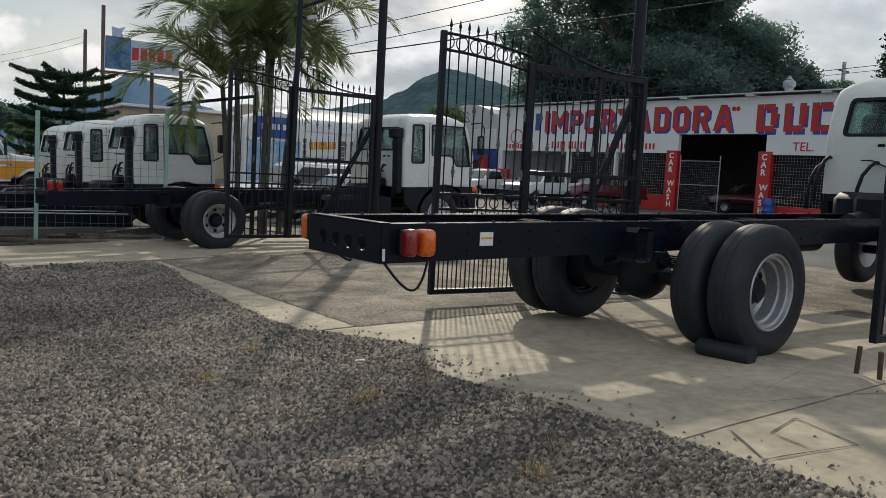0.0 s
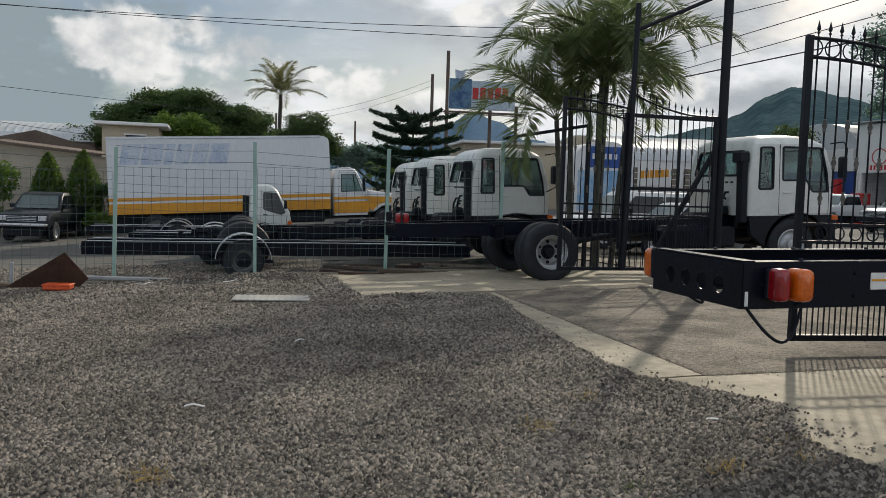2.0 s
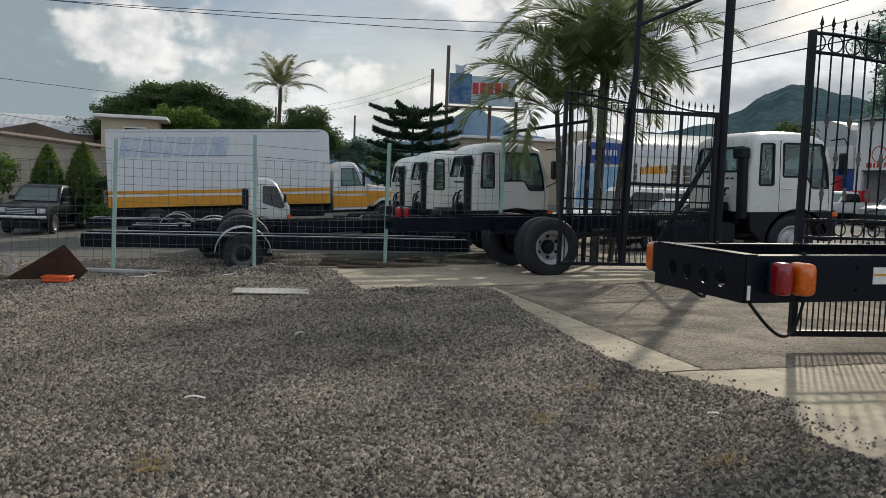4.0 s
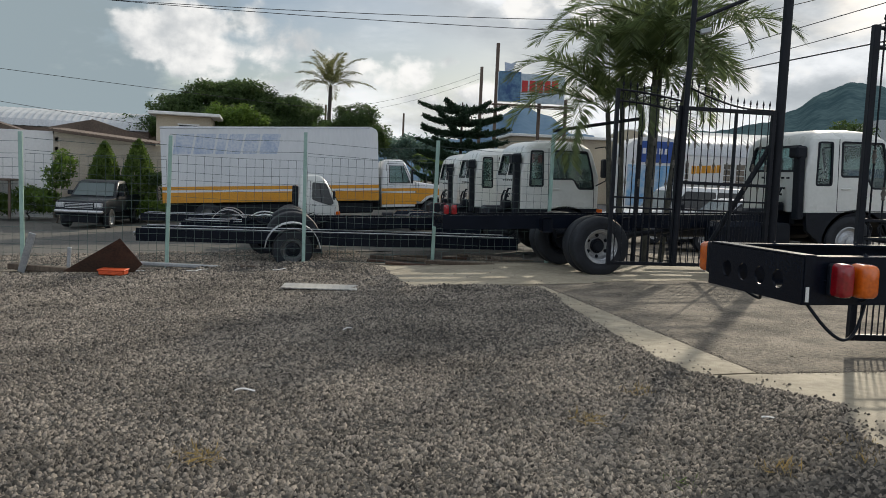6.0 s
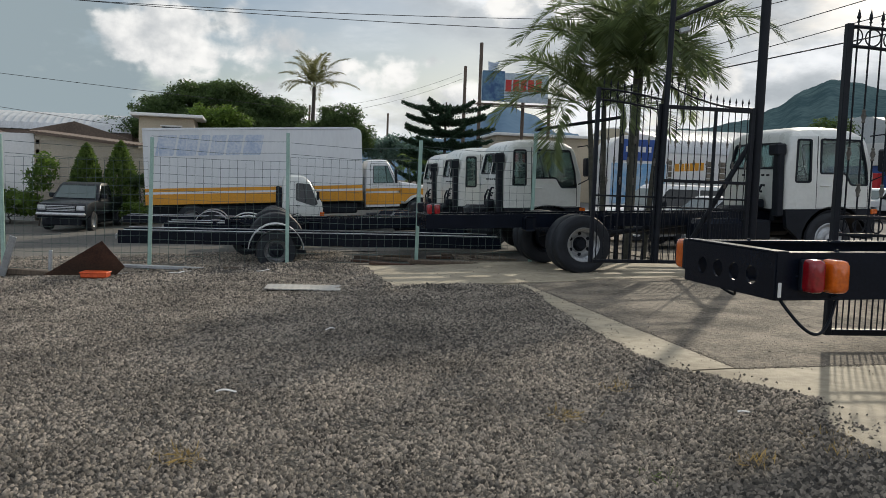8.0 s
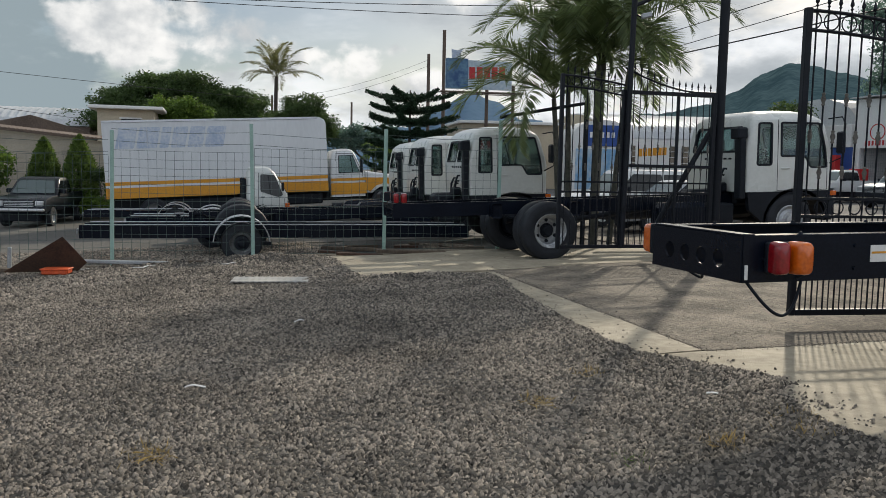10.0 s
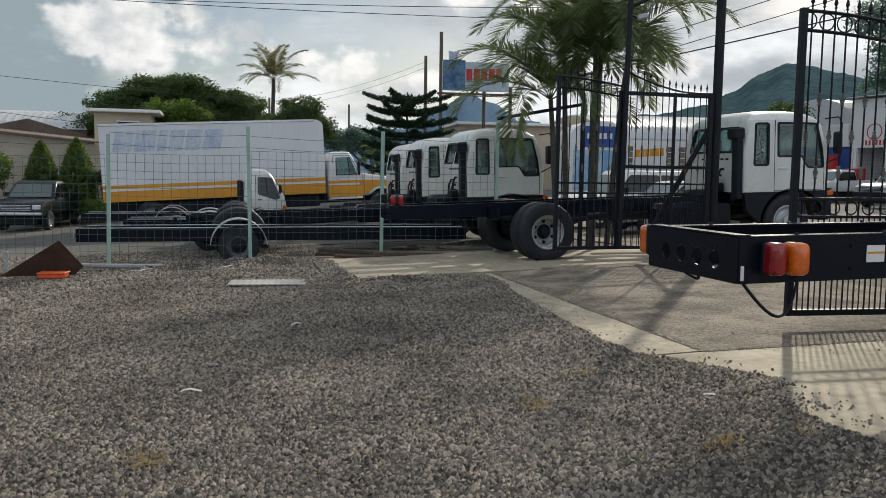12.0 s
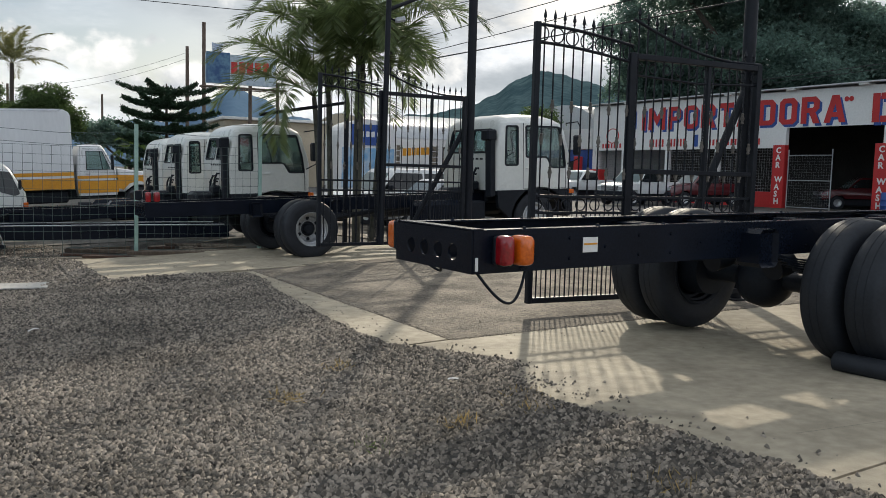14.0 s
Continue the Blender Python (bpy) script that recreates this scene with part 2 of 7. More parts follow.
FENCE_WIRE = material("fence_wire", (0.10, 0.14, 0.13), (0.05, 0.08, 0.07), rough=0.55, big=4, small=40)
RUST = material("rusty_sheet", (0.10, 0.05, 0.03), (0.035, 0.022, 0.016), rough=0.8, big=3, small=35, mix=0.4, bump=0.3)
ORANGE = material("orange_plastic", (0.80, 0.12, 0.03), (0.62, 0.08, 0.02), rough=0.45, big=5, small=40)
WOOD_OLD = material("weathered_wood", (0.16, 0.12, 0.085), (0.07, 0.052, 0.04), rough=0.85, big=3, small=30, streak=6, bump=0.4)
WALL_CREAM = material("cream_plaster", (0.55, 0.48, 0.36), (0.40, 0.34, 0.26), rough=0.85, big=0.6, small=14, mix=0.35, bump=0.15)
WALL_WHITE = material("white_plaster", (0.82, 0.81, 0.79), (0.68, 0.67, 0.65), rough=0.8, big=0.35, small=10, mix=0.3, bump=0.1)
BLOCK = material("bare_block", (0.50, 0.44, 0.35), (0.36, 0.31, 0.25), rough=0.9, big=0.7, small=16, mix=0.35, bump=0.4, spread=0.1)
ROOF_METAL = material("metal_roof", (0.62, 0.63, 0.64), (0.45, 0.46, 0.47), rough=0.45, metal=0.2, big=0.4, small=10, mix=0.4)
ROOF_BROWN = material("rusty_roof", (0.18, 0.13, 0.10), (0.09, 0.066, 0.052), rough=0.8, big=0.6, small=12, mix=0.4)
RED_PAINT = material("red_paint", (0.55, 0.03, 0.03), (0.42, 0.02, 0.02), rough=0.5, big=1, small=20)
BLUE_PAINT = material("blue_paint", (0.03, 0.09, 0.33), (0.02, 0.06, 0.24), rough=0.5, big=1, small=20)
# near black that stands for indoor shade; also the drink machine's front panel
SHADE_AND_PANEL_BLACK = material("indoor_shade_and_panel_black", (0.03, 0.028, 0.026), (0.015, 0.014, 0.013), rough=0.9, big=1, small=10)
YELLOW_BAND = material("yellow_band", (0.72, 0.33, 0.02), (0.58, 0.25, 0.015), rough=0.45, big=1, small=20)
GALV = material("galvanised_pipe", (0.45, 0.47, 0.48), (0.30, 0.31, 0.32), rough=0.5, metal=0.5, big=4, small=40)
CABLE = material("black_cable", (0.02, 0.02, 0.02), rough=0.6)
LEAF_PALM = leaf_material("palm_leaf", (0.16, 0.20, 0.08), (0.075, 0.105, 0.048), 0.5)
LEAF_COCONUT = leaf_material("coconut_leaf", (0.20, 0.19, 0.075), (0.09, 0.10, 0.045), 0.4)
BARK_PALM = material("grey_green_palm_bark", (0.115, 0.112, 0.09), (0.05, 0.052, 0.042), rough=0.85, big=3, small=14, mix=0.5, bump=0.4, bump_scale=20)
LEAF_DRY = leaf_material("dry_palm_leaf", (0.26, 0.19, 0.08), (0.13, 0.09, 0.04), 0.3)
LEAF_TREE = leaf_material("tree_leaf", (0.085, 0.13, 0.04), (0.034, 0.060, 0.021), 0.42)
# dark leaves lightened and blued in colour to stand for haze over far trees
LEAF_DARK = leaf_material("haze_lifted_dark_leaf", (0.125, 0.19, 0.155), (0.065, 0.11, 0.092), 0.6)
LEAF_LIGHT = leaf_material("light_leaf", (0.13, 0.20, 0.03), (0.06, 0.11, 0.02), 0.35)
LEAF_CYPRESS = leaf_material("cypress_leaf", (0.14, 0.20, 0.045), (0.055, 0.095, 0.022), 0.5)
DUSTY = material("dusty_collar_paint", (0.17, 0.155, 0.135), (0.075, 0.068, 0.06), rough=0.8, big=9, small=60)
PINE = leaf_material("araucaria_needles", (0.028, 0.062, 0.030), (0.012, 0.030, 0.015), 0.12)
BARK = material("bark", (0.112, 0.0945, 0.077), (0.056, 0.0455, 0.0385), rough=0.9, big=4, small=30, streak=4, bump=0.6, bump_scale=30)
# woodland green greyed and blued, with air haze painted into it
HILL = material("haze_tinted_wooded_hill", (0.080, 0.125, 0.135), (0.045, 0.080, 0.092), rough=1.0, big=0.03, small=0.16, mix=0.72, spec=0.0)
# distance haze is mixed into this pale blue base colour
HILL_FAR = material("haze_tinted_far_hill", (0.15, 0.22, 0.30), (0.11, 0.175, 0.25), rough=1.0, big=0.006, small=0.05, mix=0.4, spec=0.0)
GRASS_DRY = leaf_material("dry_grass", (0.42, 0.30, 0.11), (0.25, 0.18, 0.07), 0.3)


# ---- mesh helpers ----
class Shape:
    """Gathers vertices and faces for one mesh."""

    def __init__(self):
        self.v, self.f = [], []

    def add(self, verts, faces):
        k = len(self.v)
        self.v.extend(tuple(p) for p in verts)
        self.f.extend(tuple(i + k for i in f) for f in faces)
        return self

    def box(self, x0, x1, y0, y1, z0, z1, c=0.0, m=None):
        """A box, chamfered by c, through the matrix m."""
        if c <= 0:
            vs = [(x, y, z) for x in (x0, x1) for y in (y0, y1) for z in (z0, z1)]
            fs = [(0, 1, 3, 2), (4, 6, 7, 5), (0, 4, 5, 1), (2, 3, 7, 6), (0, 2, 6, 4), (1, 5, 7, 3)]
        else:
            c = min(c, 0.45 * min(abs(x1 - x0), abs(y1 - y0), abs(z1 - z0)))
            vs, ids = [], {}
            for ix, x in enumerate((x0, x1)):
                for iy, y in enumerate((y0, y1)):
                    for iz, z in enumerate((z0, z1)):
                        sx, sy, sz = (1 - 2 * ix), (1 - 2 * iy), (1 - 2 * iz)
                        for a, d in enumerate(((0, c, c), (c, 0, c), (c, c, 0))):
                            ids[ix, iy, iz, a] = len(vs)
                            vs.append((x + sx * d[0], y + sy * d[1], z + sz * d[2]))
            fs = []
            for s in (0, 1):
                q = ((0, 0), (0, 1), (1, 1), (1, 0))
                fs.append([ids[s, a, b, 0] for a, b in (q if s == 0 else q[::-1])])
                fs.append([ids[a, s, b, 1] for a, b in (q[::-1] if s == 0 else q)])
                fs.append([ids[a, b, s, 2] for a, b in (q if s == 0 else q[::-1])])
                for t in (0, 1):
                    fs.append([ids[0, s, t, 1], ids[1, s, t, 1], ids[1, s, t, 2], ids[0, s, t, 2]])
                    fs.append([ids[s, 0, t, 0], ids[s, 1, t, 0], ids[s, 1, t, 2], ids[s, 0, t, 2]])
                    fs.append([ids[s, t, 0, 0], ids[s, t, 1, 0], ids[s, t, 1, 1], ids[s, t, 0, 1]])
            for ix in (0, 1):
                for iy in (0, 1):
                    for iz in (0, 1):
                        fs.append([ids[ix, iy, iz, a] for a in range(3)])
        if m is not None:
            vs = [m @ Vector(p) for p in vs]
        return self.add(vs, fs)

    def rod(self, p0, p1, r, r1=None, n=8, caps=True):
        p0, p1 = Vector(p0), Vector(p1)
        r1 = r if r1 is None else r1
        q = (p1 - p0).to_track_quat("Z", "Y")
        ring = [Vector((math.cos(2 * math.pi * i / n), math.sin(2 * math.pi * i / n), 0)) for i in range(n)]
        vs = [p0 + q @ (a * r) for a in ring] + [p1 + q @ (a * r1) for a in ring]
        fs = [(i, (i + 1) % n, n + (i + 1) % n, n + i) for i in range(n)]
        if caps:
            fs += [tuple(range(n))[::-1], tuple(range(n, 2 * n))]
        return self.add(vs, fs)

    def tube(self, pts, r, n=6, taper=None):
        pts = [Vector(p) for p in pts]
        vs, fs = [], []
        for i, p in enumerate(pts):
            d = (pts[min(i + 1, len(pts) - 1)] - pts[max(i - 1, 0)]).normalized()
            q = d.to_track_quat("Z", "Y")
            rr = r if taper is None else r + (taper - r) * i / (len(pts) - 1)
            vs += [p + q @ Vector((rr * math.cos(2 * math.pi * k / n), rr * math.sin(2 * math.pi * k / n), 0)) for k in range(n)]
        for i in range(len(pts) - 1):
            fs += [(i * n + k, i * n + (k + 1) % n, (i + 1) * n + (k + 1) % n, (i + 1) * n + k) for k in range(n)]
        fs += [tuple(range(n))[::-1], tuple(range((len(pts) - 1) * n, len(pts) * n))]
        return self.add(vs, fs)

    def lathe(self, profile, n=32, m=None, closed=False):
        """profile: (radius, height) pairs turned about z."""
        vs = [(r * math.cos(2 * math.pi * k / n), r * math.sin(2 * math.pi * k / n), h) for r, h in profile for k in range(n)]
        rows = len(profile)
        fs = []
        for i in range(rows if closed else rows - 1):
            j = (i + 1) % rows
            fs += [(i * n + k, i * n + (k + 1) % n, j * n + (k + 1) % n, j * n + k) for k in range(n)]
        if m is not None:
            vs = [m @ Vector(p) for p in vs]
        return self.add(vs, fs)

    def prism(self, outline, h0, h1, m=None):
        """A flat outline (x, y) raised from h0 to h1 along z."""
        n = len(outline)
        vs = [(x, y, h0) for x, y in outline] + [(x, y, h1) for x, y in outline]
        fs = [(i, (i + 1) % n, n + (i + 1) % n, n + i) for i in range(n)] + [tuple(range(n))[::-1], tuple(range(n, 2 * n))]
        if m is not None:
            vs = [m @ Vector(p) for p in vs]
        return self.add(vs, fs)

    def loft(self, rings):
        n = len(rings[0])
        vs = [p for r in rings for p in r]
        fs = []
        for i in range(len(rings) - 1):
            fs += [(i * n + k, i * n + (k + 1) % n, (i + 1) * n + (k + 1) % n, (i + 1) * n + k) for k in range(n)]
        fs += [tuple(range(n))[::-1], tuple(range((len(rings) - 1) * n, len(rings) * n))]
        return self.add(vs, fs)

    def mesh(self, name, smooth=None):
        me = bpy.data.meshes.new(name)
        me.from_pydata(self.v, [], self.f)
        me.validate()
        bm = bmesh.new()
        bm.from_mesh(me)
        bmesh.ops.recalc_face_normals(bm, faces=bm.faces)
        if smooth:
            for f in bm.faces:
                f.smooth = True
            for e in bm.edges:
                if len(e.link_faces) == 2 and e.calc_face_angle(0) > radians(smooth):
                    e.smooth = False
        bm.to_mesh(me)
        bm.free()
        return me


def thing(name, at=(0, 0, 0), rz=0.0, label="", category="", group="", kind=""):
    ob = new(name)
    ob.empty_display_size = 0.1
    ob.matrix_world = pose(*at, 0, 0, rz)
    return tagged(ob, label, category, group, kind)


def part(name, shape, mat, parent=None, label="", smooth=None, local=None):
    me = shape if isinstance(shape, bpy.types.Mesh) else shape.mesh(name, smooth)
    if not me.materials:
        me.materials.append(mat)
    ob = new(name, me)
    if parent is not None:
        ob.parent = parent
    if local is not None:
        ob.matrix_local = local
    if label:
        ob["label"] = label
    return ob


def solid(name, shape, mat, label="", category="", group="", kind="", smooth=None):
    """A thing that is one mesh."""
    return tagged(part(name, shape, mat, None, "", smooth), label, category, group, kind)


def rounded(pts, r, n=4):
    """Rounds the corners of a 2D outline."""
    out, k = [], len(pts)
    for i in range(k):
        a, b, c = (Vector(pts[(i + j - 1) % k]) for j in range(3))
        rr = min(r, 0.45 * (a - b).length, 0.45 * (c - b).length)
        p, q = b + (a - b).normalized() * rr, b + (c - b).normalized() * rr
        for j in range(n + 1):
            t = j / n
            out.append(tuple((1 - t) ** 2 * p + 2 * t * (1 - t) * b + t * t * q))
    return out


def smoothstep(a, b, v):
    v = max(0.0, min(1.0, (v - a) / (b - a)))
    return v * v * (3 - 2 * v)


def gz(x, y):
    """The lot falls gently away from the street and to the back."""
    fall = 0.026 * (1 - 0.85 * smoothstep(8, 24, x))
    xx = max(-10.0, min(7.0, x))
    side_fall = 0.038 * xx if xx < 0 else 0.032 * min(xx, 3.8) + (0.008 + 0.024 * smoothstep(6, 12, y)) * max(0.0, xx - 3.8)
    return side_fall - fall * (max(-6.0, min(28.0, y)) - 5)


def cut(ob, cutters):
    """Cuts the shapes out of ob's mesh for good."""
    for s in cutters:
        c = new("cutter", s.mesh("cutter"))
        mod = ob.modifiers.new("cut", "BOOLEAN")
        mod.operation, mod.object, mod.solver = "DIFFERENCE", c, "EXACT"
        bpy.context.view_layer.update()
        deps = bpy.context.evaluated_depsgraph_get()
        me = bpy.data.meshes.new_from_object(ob.evaluated_get(deps))
        ob.modifiers.clear()
        old = ob.data
        ob.data = me
        bpy.data.meshes.remove(old)
        bpy.data.objects.remove(c, do_unlink=True)
    return ob


def side(y, out):
    """Maps an outline (x, z) with its depth onto a side wall at y that faces out (+1 or -1)."""
    return Matrix(((1, 0, 0, 0), (0, 0, out, y), (0, 1, 0, 0), (0, 0, 0, 1)))


def back(x, out):
    """Maps an outline (y, z) onto a wall at x that faces out (+1 or -1)."""
    return Matrix(((0, 0, out, x), (1, 0, 0, 0), (0, 1, 0, 0), (0, 0, 0, 1)))


def words(text, size, mat, parent, m, name="lettering", depth=0.01, bold=0.0, shear=0.0, width=1.0, space=1.0):
    cu = bpy.data.curves.new(name, "FONT")
    cu.body, cu.size, cu.extrude, cu.offset, cu.shear = text, size, depth, bold, shear
    cu.align_x, cu.align_y = "LEFT", "BOTTOM_BASELINE"
    cu.resolution_u = 3
    cu.space_character = space
    tmp = new("tmp", cu)
    bpy.context.view_layer.update()
    me = bpy.data.meshes.new_from_object(tmp.evaluated_get(bpy.context.evaluated_depsgraph_get()))
    bpy.data.objects.remove(tmp, do_unlink=True)
    bpy.data.curves.remove(cu)
    me.transform(Matrix.Diagonal((width, 1, 1, 1)))
    me.materials.clear()
    me.materials.append(mat)
    ob = new(name, me)
    ob.parent = parent
    ob.matrix_local = m
    return ob

# ---- ground ----
def span(marks):
    """Coordinates from marks (start, step) in turn, up to the last."""
    out = []
    for (a, st), (b, _) in zip(marks, marks[1:]):
        k = max(1, round((b - a) / st))
        out += [a + (b - a) * i / k for i in range(k)]
    return out + [marks[-1][0]]


def sheet(xs, ys, h):
    s = Shape()
    nx = len(xs)
    s.v = [(x, y, h(x, y)) for y in ys for x in xs]
    s.f = [(j * nx + i, j * nx + i + 1, (j + 1) * nx + i + 1, (j + 1) * nx + i) for j in range(len(ys) - 1) for i in range(nx - 1)]
    return s


def lumps(x, y):
    return 0.018 * noise.noise((x * 1.3, y * 1.3, 0)) + 0.010 * noise.noise((x * 4.1, y * 4.1, 3))


def gravel_edge(y):
    """x at which the gravel stops against the concrete."""
    keys = ((-6, 3.4), (1.0, 3.44), (2.7, 3.48), (3.6, 3.42), (4.05, 3.30), (4.6, 3.48), (5.0, 3.74), (5.53, 3.54), (6.13, 3.30),
            (7.3, 3.38), (8.5, 3.54), (9.7, 3.72), (11.0, 3.97), (11.85, 4.05), (12.2, 3.5), (12.4, 2.18), (17.0, 2.3))
    for (a, p), (b, q) in zip(keys, keys[1:]):
        if y <= b:
            u = max(0.0, (y - a) / (b - a))
            return p + (q - p) * u
    return keys[-1][1]


def bed(x, y):
    """Height of the gravel: it banks up a little against the concrete and stops in a ragged line."""
    if not (-12 < x < 9 and -4 < y < 30):
        return gz(x, y) - 0.02
    over = x - gravel_edge(y) + 0.06 * noise.noise((x * 2.0, y * 2.6, 4)) + 0.035 * noise.noise((x * 7, y * 7, 8))
    if y > 12.5:
        bank = 0.0
    elif over > 0:
        bank = max(-0.06, 0.060 - 0.55 * over)
    else:
        bank = 0.060 * math.exp(-(over / 0.65) ** 2)
    if y > 15:
        # loose spoil heaped along the fence
        bank += 0.15 * math.exp(-((y - 16.05) / 0.38) ** 2) * smoothstep(-2.2, 0.2, x) * (1 - smoothstep(1.6, 2.4, x)) * (0.75 + 0.5 * noise.noise((x * 2, y * 2, 9)))
    return gz(x, y) - 0.02 + bank + lumps(x, y) * (0.35 if -0.3 < over < 0.6 else 1.0)


ground = part("ground", sheet(span([(-2500, 400), (-100, 20), (-20, 1), (-5, 0.25), (2.0, 0.05), (4.5, 0.5), (14, 3), (60, 60), (300, 400), (2500, 1)]),
                              span([(-800, 200), (-20, 3), (-4, 0.25), (0.5, 0.07), (12.6, 0.2), (17, 0.6), (45, 8), (120, 100), (400, 400), (3000, 1)]),
                              bed), GRAVEL_BED, smooth=80)
tagged(ground, "grey crushed gravel lot sloping gently to the back", "ground", kind="structure")

pavement = thing("pavement", label="pale dusty concrete driveway in joined slabs at the gate", category="pavement", kind="structure")


def slab(x0, x1, ys, lift=0.012):
    """A slab between the edges x0(y) and x1(y), 0.15 m thick, that follows the fall of the lot."""
    n = 14
    s = Shape()
    for y in ys:
        a, b = x0(y), x1(y)
        for i in range(n + 1):
            x = a + (b - a) * (i / n) ** 1.3
            s.v.append((x, y, gz(x, y) + lift + 0.004 * noise.noise((x, y, 7))))
    w = n + 1
    for j in range(len(ys) - 1):
        s.f += [(j * w + i, j * w + i + 1, (j + 1) * w + i + 1, (j + 1) * w + i) for i in range(n)]
    k = len(s.v)
    s.v += [(x, y, z - 0.15) for x, y, z in s.v]
    m = len(ys) - 1
    s.f += [(i, i + 1, k + i + 1, k + i) for i in range(n)] + [(m * w + i, m * w + i + 1, k + m * w + i + 1, k + m * w + i) for i in range(n)]
    s.f += [(j * w, (j + 1) * w, k + (j + 1) * w, k + j * w) for j in range(m)] + [(j * w + n, (j + 1) * w + n, k + (j + 1) * w + n, k + j * w + n) for j in range(m)]
    return s


def steps(a, b, st):
    k = max(1, round((b - a) / st))
    return [a + (b - a) * i / k for i in range(k + 1)]


def strip_joint(y):
    return 3.87 + 0.42 * (y - 6.05) / 6.45


part("concrete_slab", slab(lambda y: gravel_edge(y) - 0.3, lambda y: 9.0, steps(-6, 2.40, 0.4)), CONCRETE, pavement, smooth=30)
part("concrete_slab", slab(lambda y: gravel_edge(y) - 0.3, lambda y: 9.0, steps(2.42, 6.04, 0.12)), CONCRETE, pavement, smooth=30)
part("concrete_slab", slab(lambda y: gravel_edge(y) - 0.3, lambda y: strip_joint(y) - 0.012, steps(6.062, 12.2, 0.15), 0.016), CONCRETE, pavement, smooth=30)
part("concrete_slab", slab(lambda y: strip_joint(y) + 0.012, lambda y: 9.0, steps(6.062, 12.6, 0.4), 0.010), CONCRETE_OLD, pavement, "worn darker grey concrete slab", smooth=30)
part("concrete_slab", slab(lambda y: 2.17 if y < 12.7 else 2.2 + 0.02 * (y - 12), lambda y: strip_joint(min(y, 12.6)) + 0.9, steps(12.42, 16.2, 0.4), 0.018), CONCRETE, pavement, smooth=30)
part("concrete_slab", slab(lambda y: strip_joint(12.6) + 0.92, lambda y: 9.0, steps(12.62, 16.2, 0.5), 0.014), CONCRETE, pavement, smooth=30)
part("concrete_slab", slab(lambda y: 9.02, lambda y: 15.0, steps(-6, 30, 1.5), 0.008), CONCRETE_OLD, pavement, "dusty grey apron towards the street", smooth=30)

CRACK = material("dirt_filled_crack", (0.09, 0.08, 0.065), (0.05, 0.045, 0.04), rough=0.95, big=3, small=40)


def crack(pts, w):
    """A dirt-filled crack or scored line on the slabs."""
    s = Shape()
    for (xa, ya), (xb, yb) in zip(pts, pts[1:]):
        n = 8
        for i in range(n):
            a, b = i / n, (i + 1) / n
            p = Vector((xa + (xb - xa) * a, ya + (yb - ya) * a, 0))
            q = Vector((xa + (xb - xa) * b, ya + (yb - ya) * b, 0))
            nr = Vector((-(q - p).y, (q - p).x, 0)).normalized() * w * (0.35 + 0.3 * noise.noise((p.x * 9, p.y * 9, 1)))
            k = len(s.v)
            for o in (p - nr, p + nr, q + nr, q - nr):
                s.v.append((o.x, o.y, gz(o.x, o.y) + 0.0185))
            s.f.append((k, k + 1, k + 2, k + 3))
    part("crack", s, CRACK, pavement)


crack([(3.9, 2.34), (3.62, 1.98), (4.25, 1.83), (4.45, 2.28), (4.05, 2.2), (3.98, 1.95)], 0.013)
crack([(4.6, 2.6), (5.4, 2.35), (6.2, 1.9)], 0.009)
crack([(4.0, 2.9), (4.9, 2.75), (6.0, 3.0)], 0.0036)
crack([(4.3, 8.0), (5.3, 8.6), (6.1, 8.3), (7.8, 9.1)], 0.009)
crack([(4.1, 10.4), (5.0, 10.1), (6.5, 11.0)], 0.009)

road = part("road", sheet(span([(15.02, 2), (33, 1)]), span([(-400, 40), (-20, 3), (60, 30), (500, 1)]), lambda x, y: gz(x, y) + 0.004), ASPHALT)
tagged(road, "grey asphalt street outside the gate", "road", kind="structure")
yard = part("yard_floor", sheet(span([(-30, 2), (8.9, 1)]), span([(20.5, 0.8), (33, 3), (60, 1)]), lambda x, y: gz(x, y) - 0.005 if x > -30 else 0), DUST)
tagged(yard, "packed dusty ground behind the fence", "ground", kind="structure")


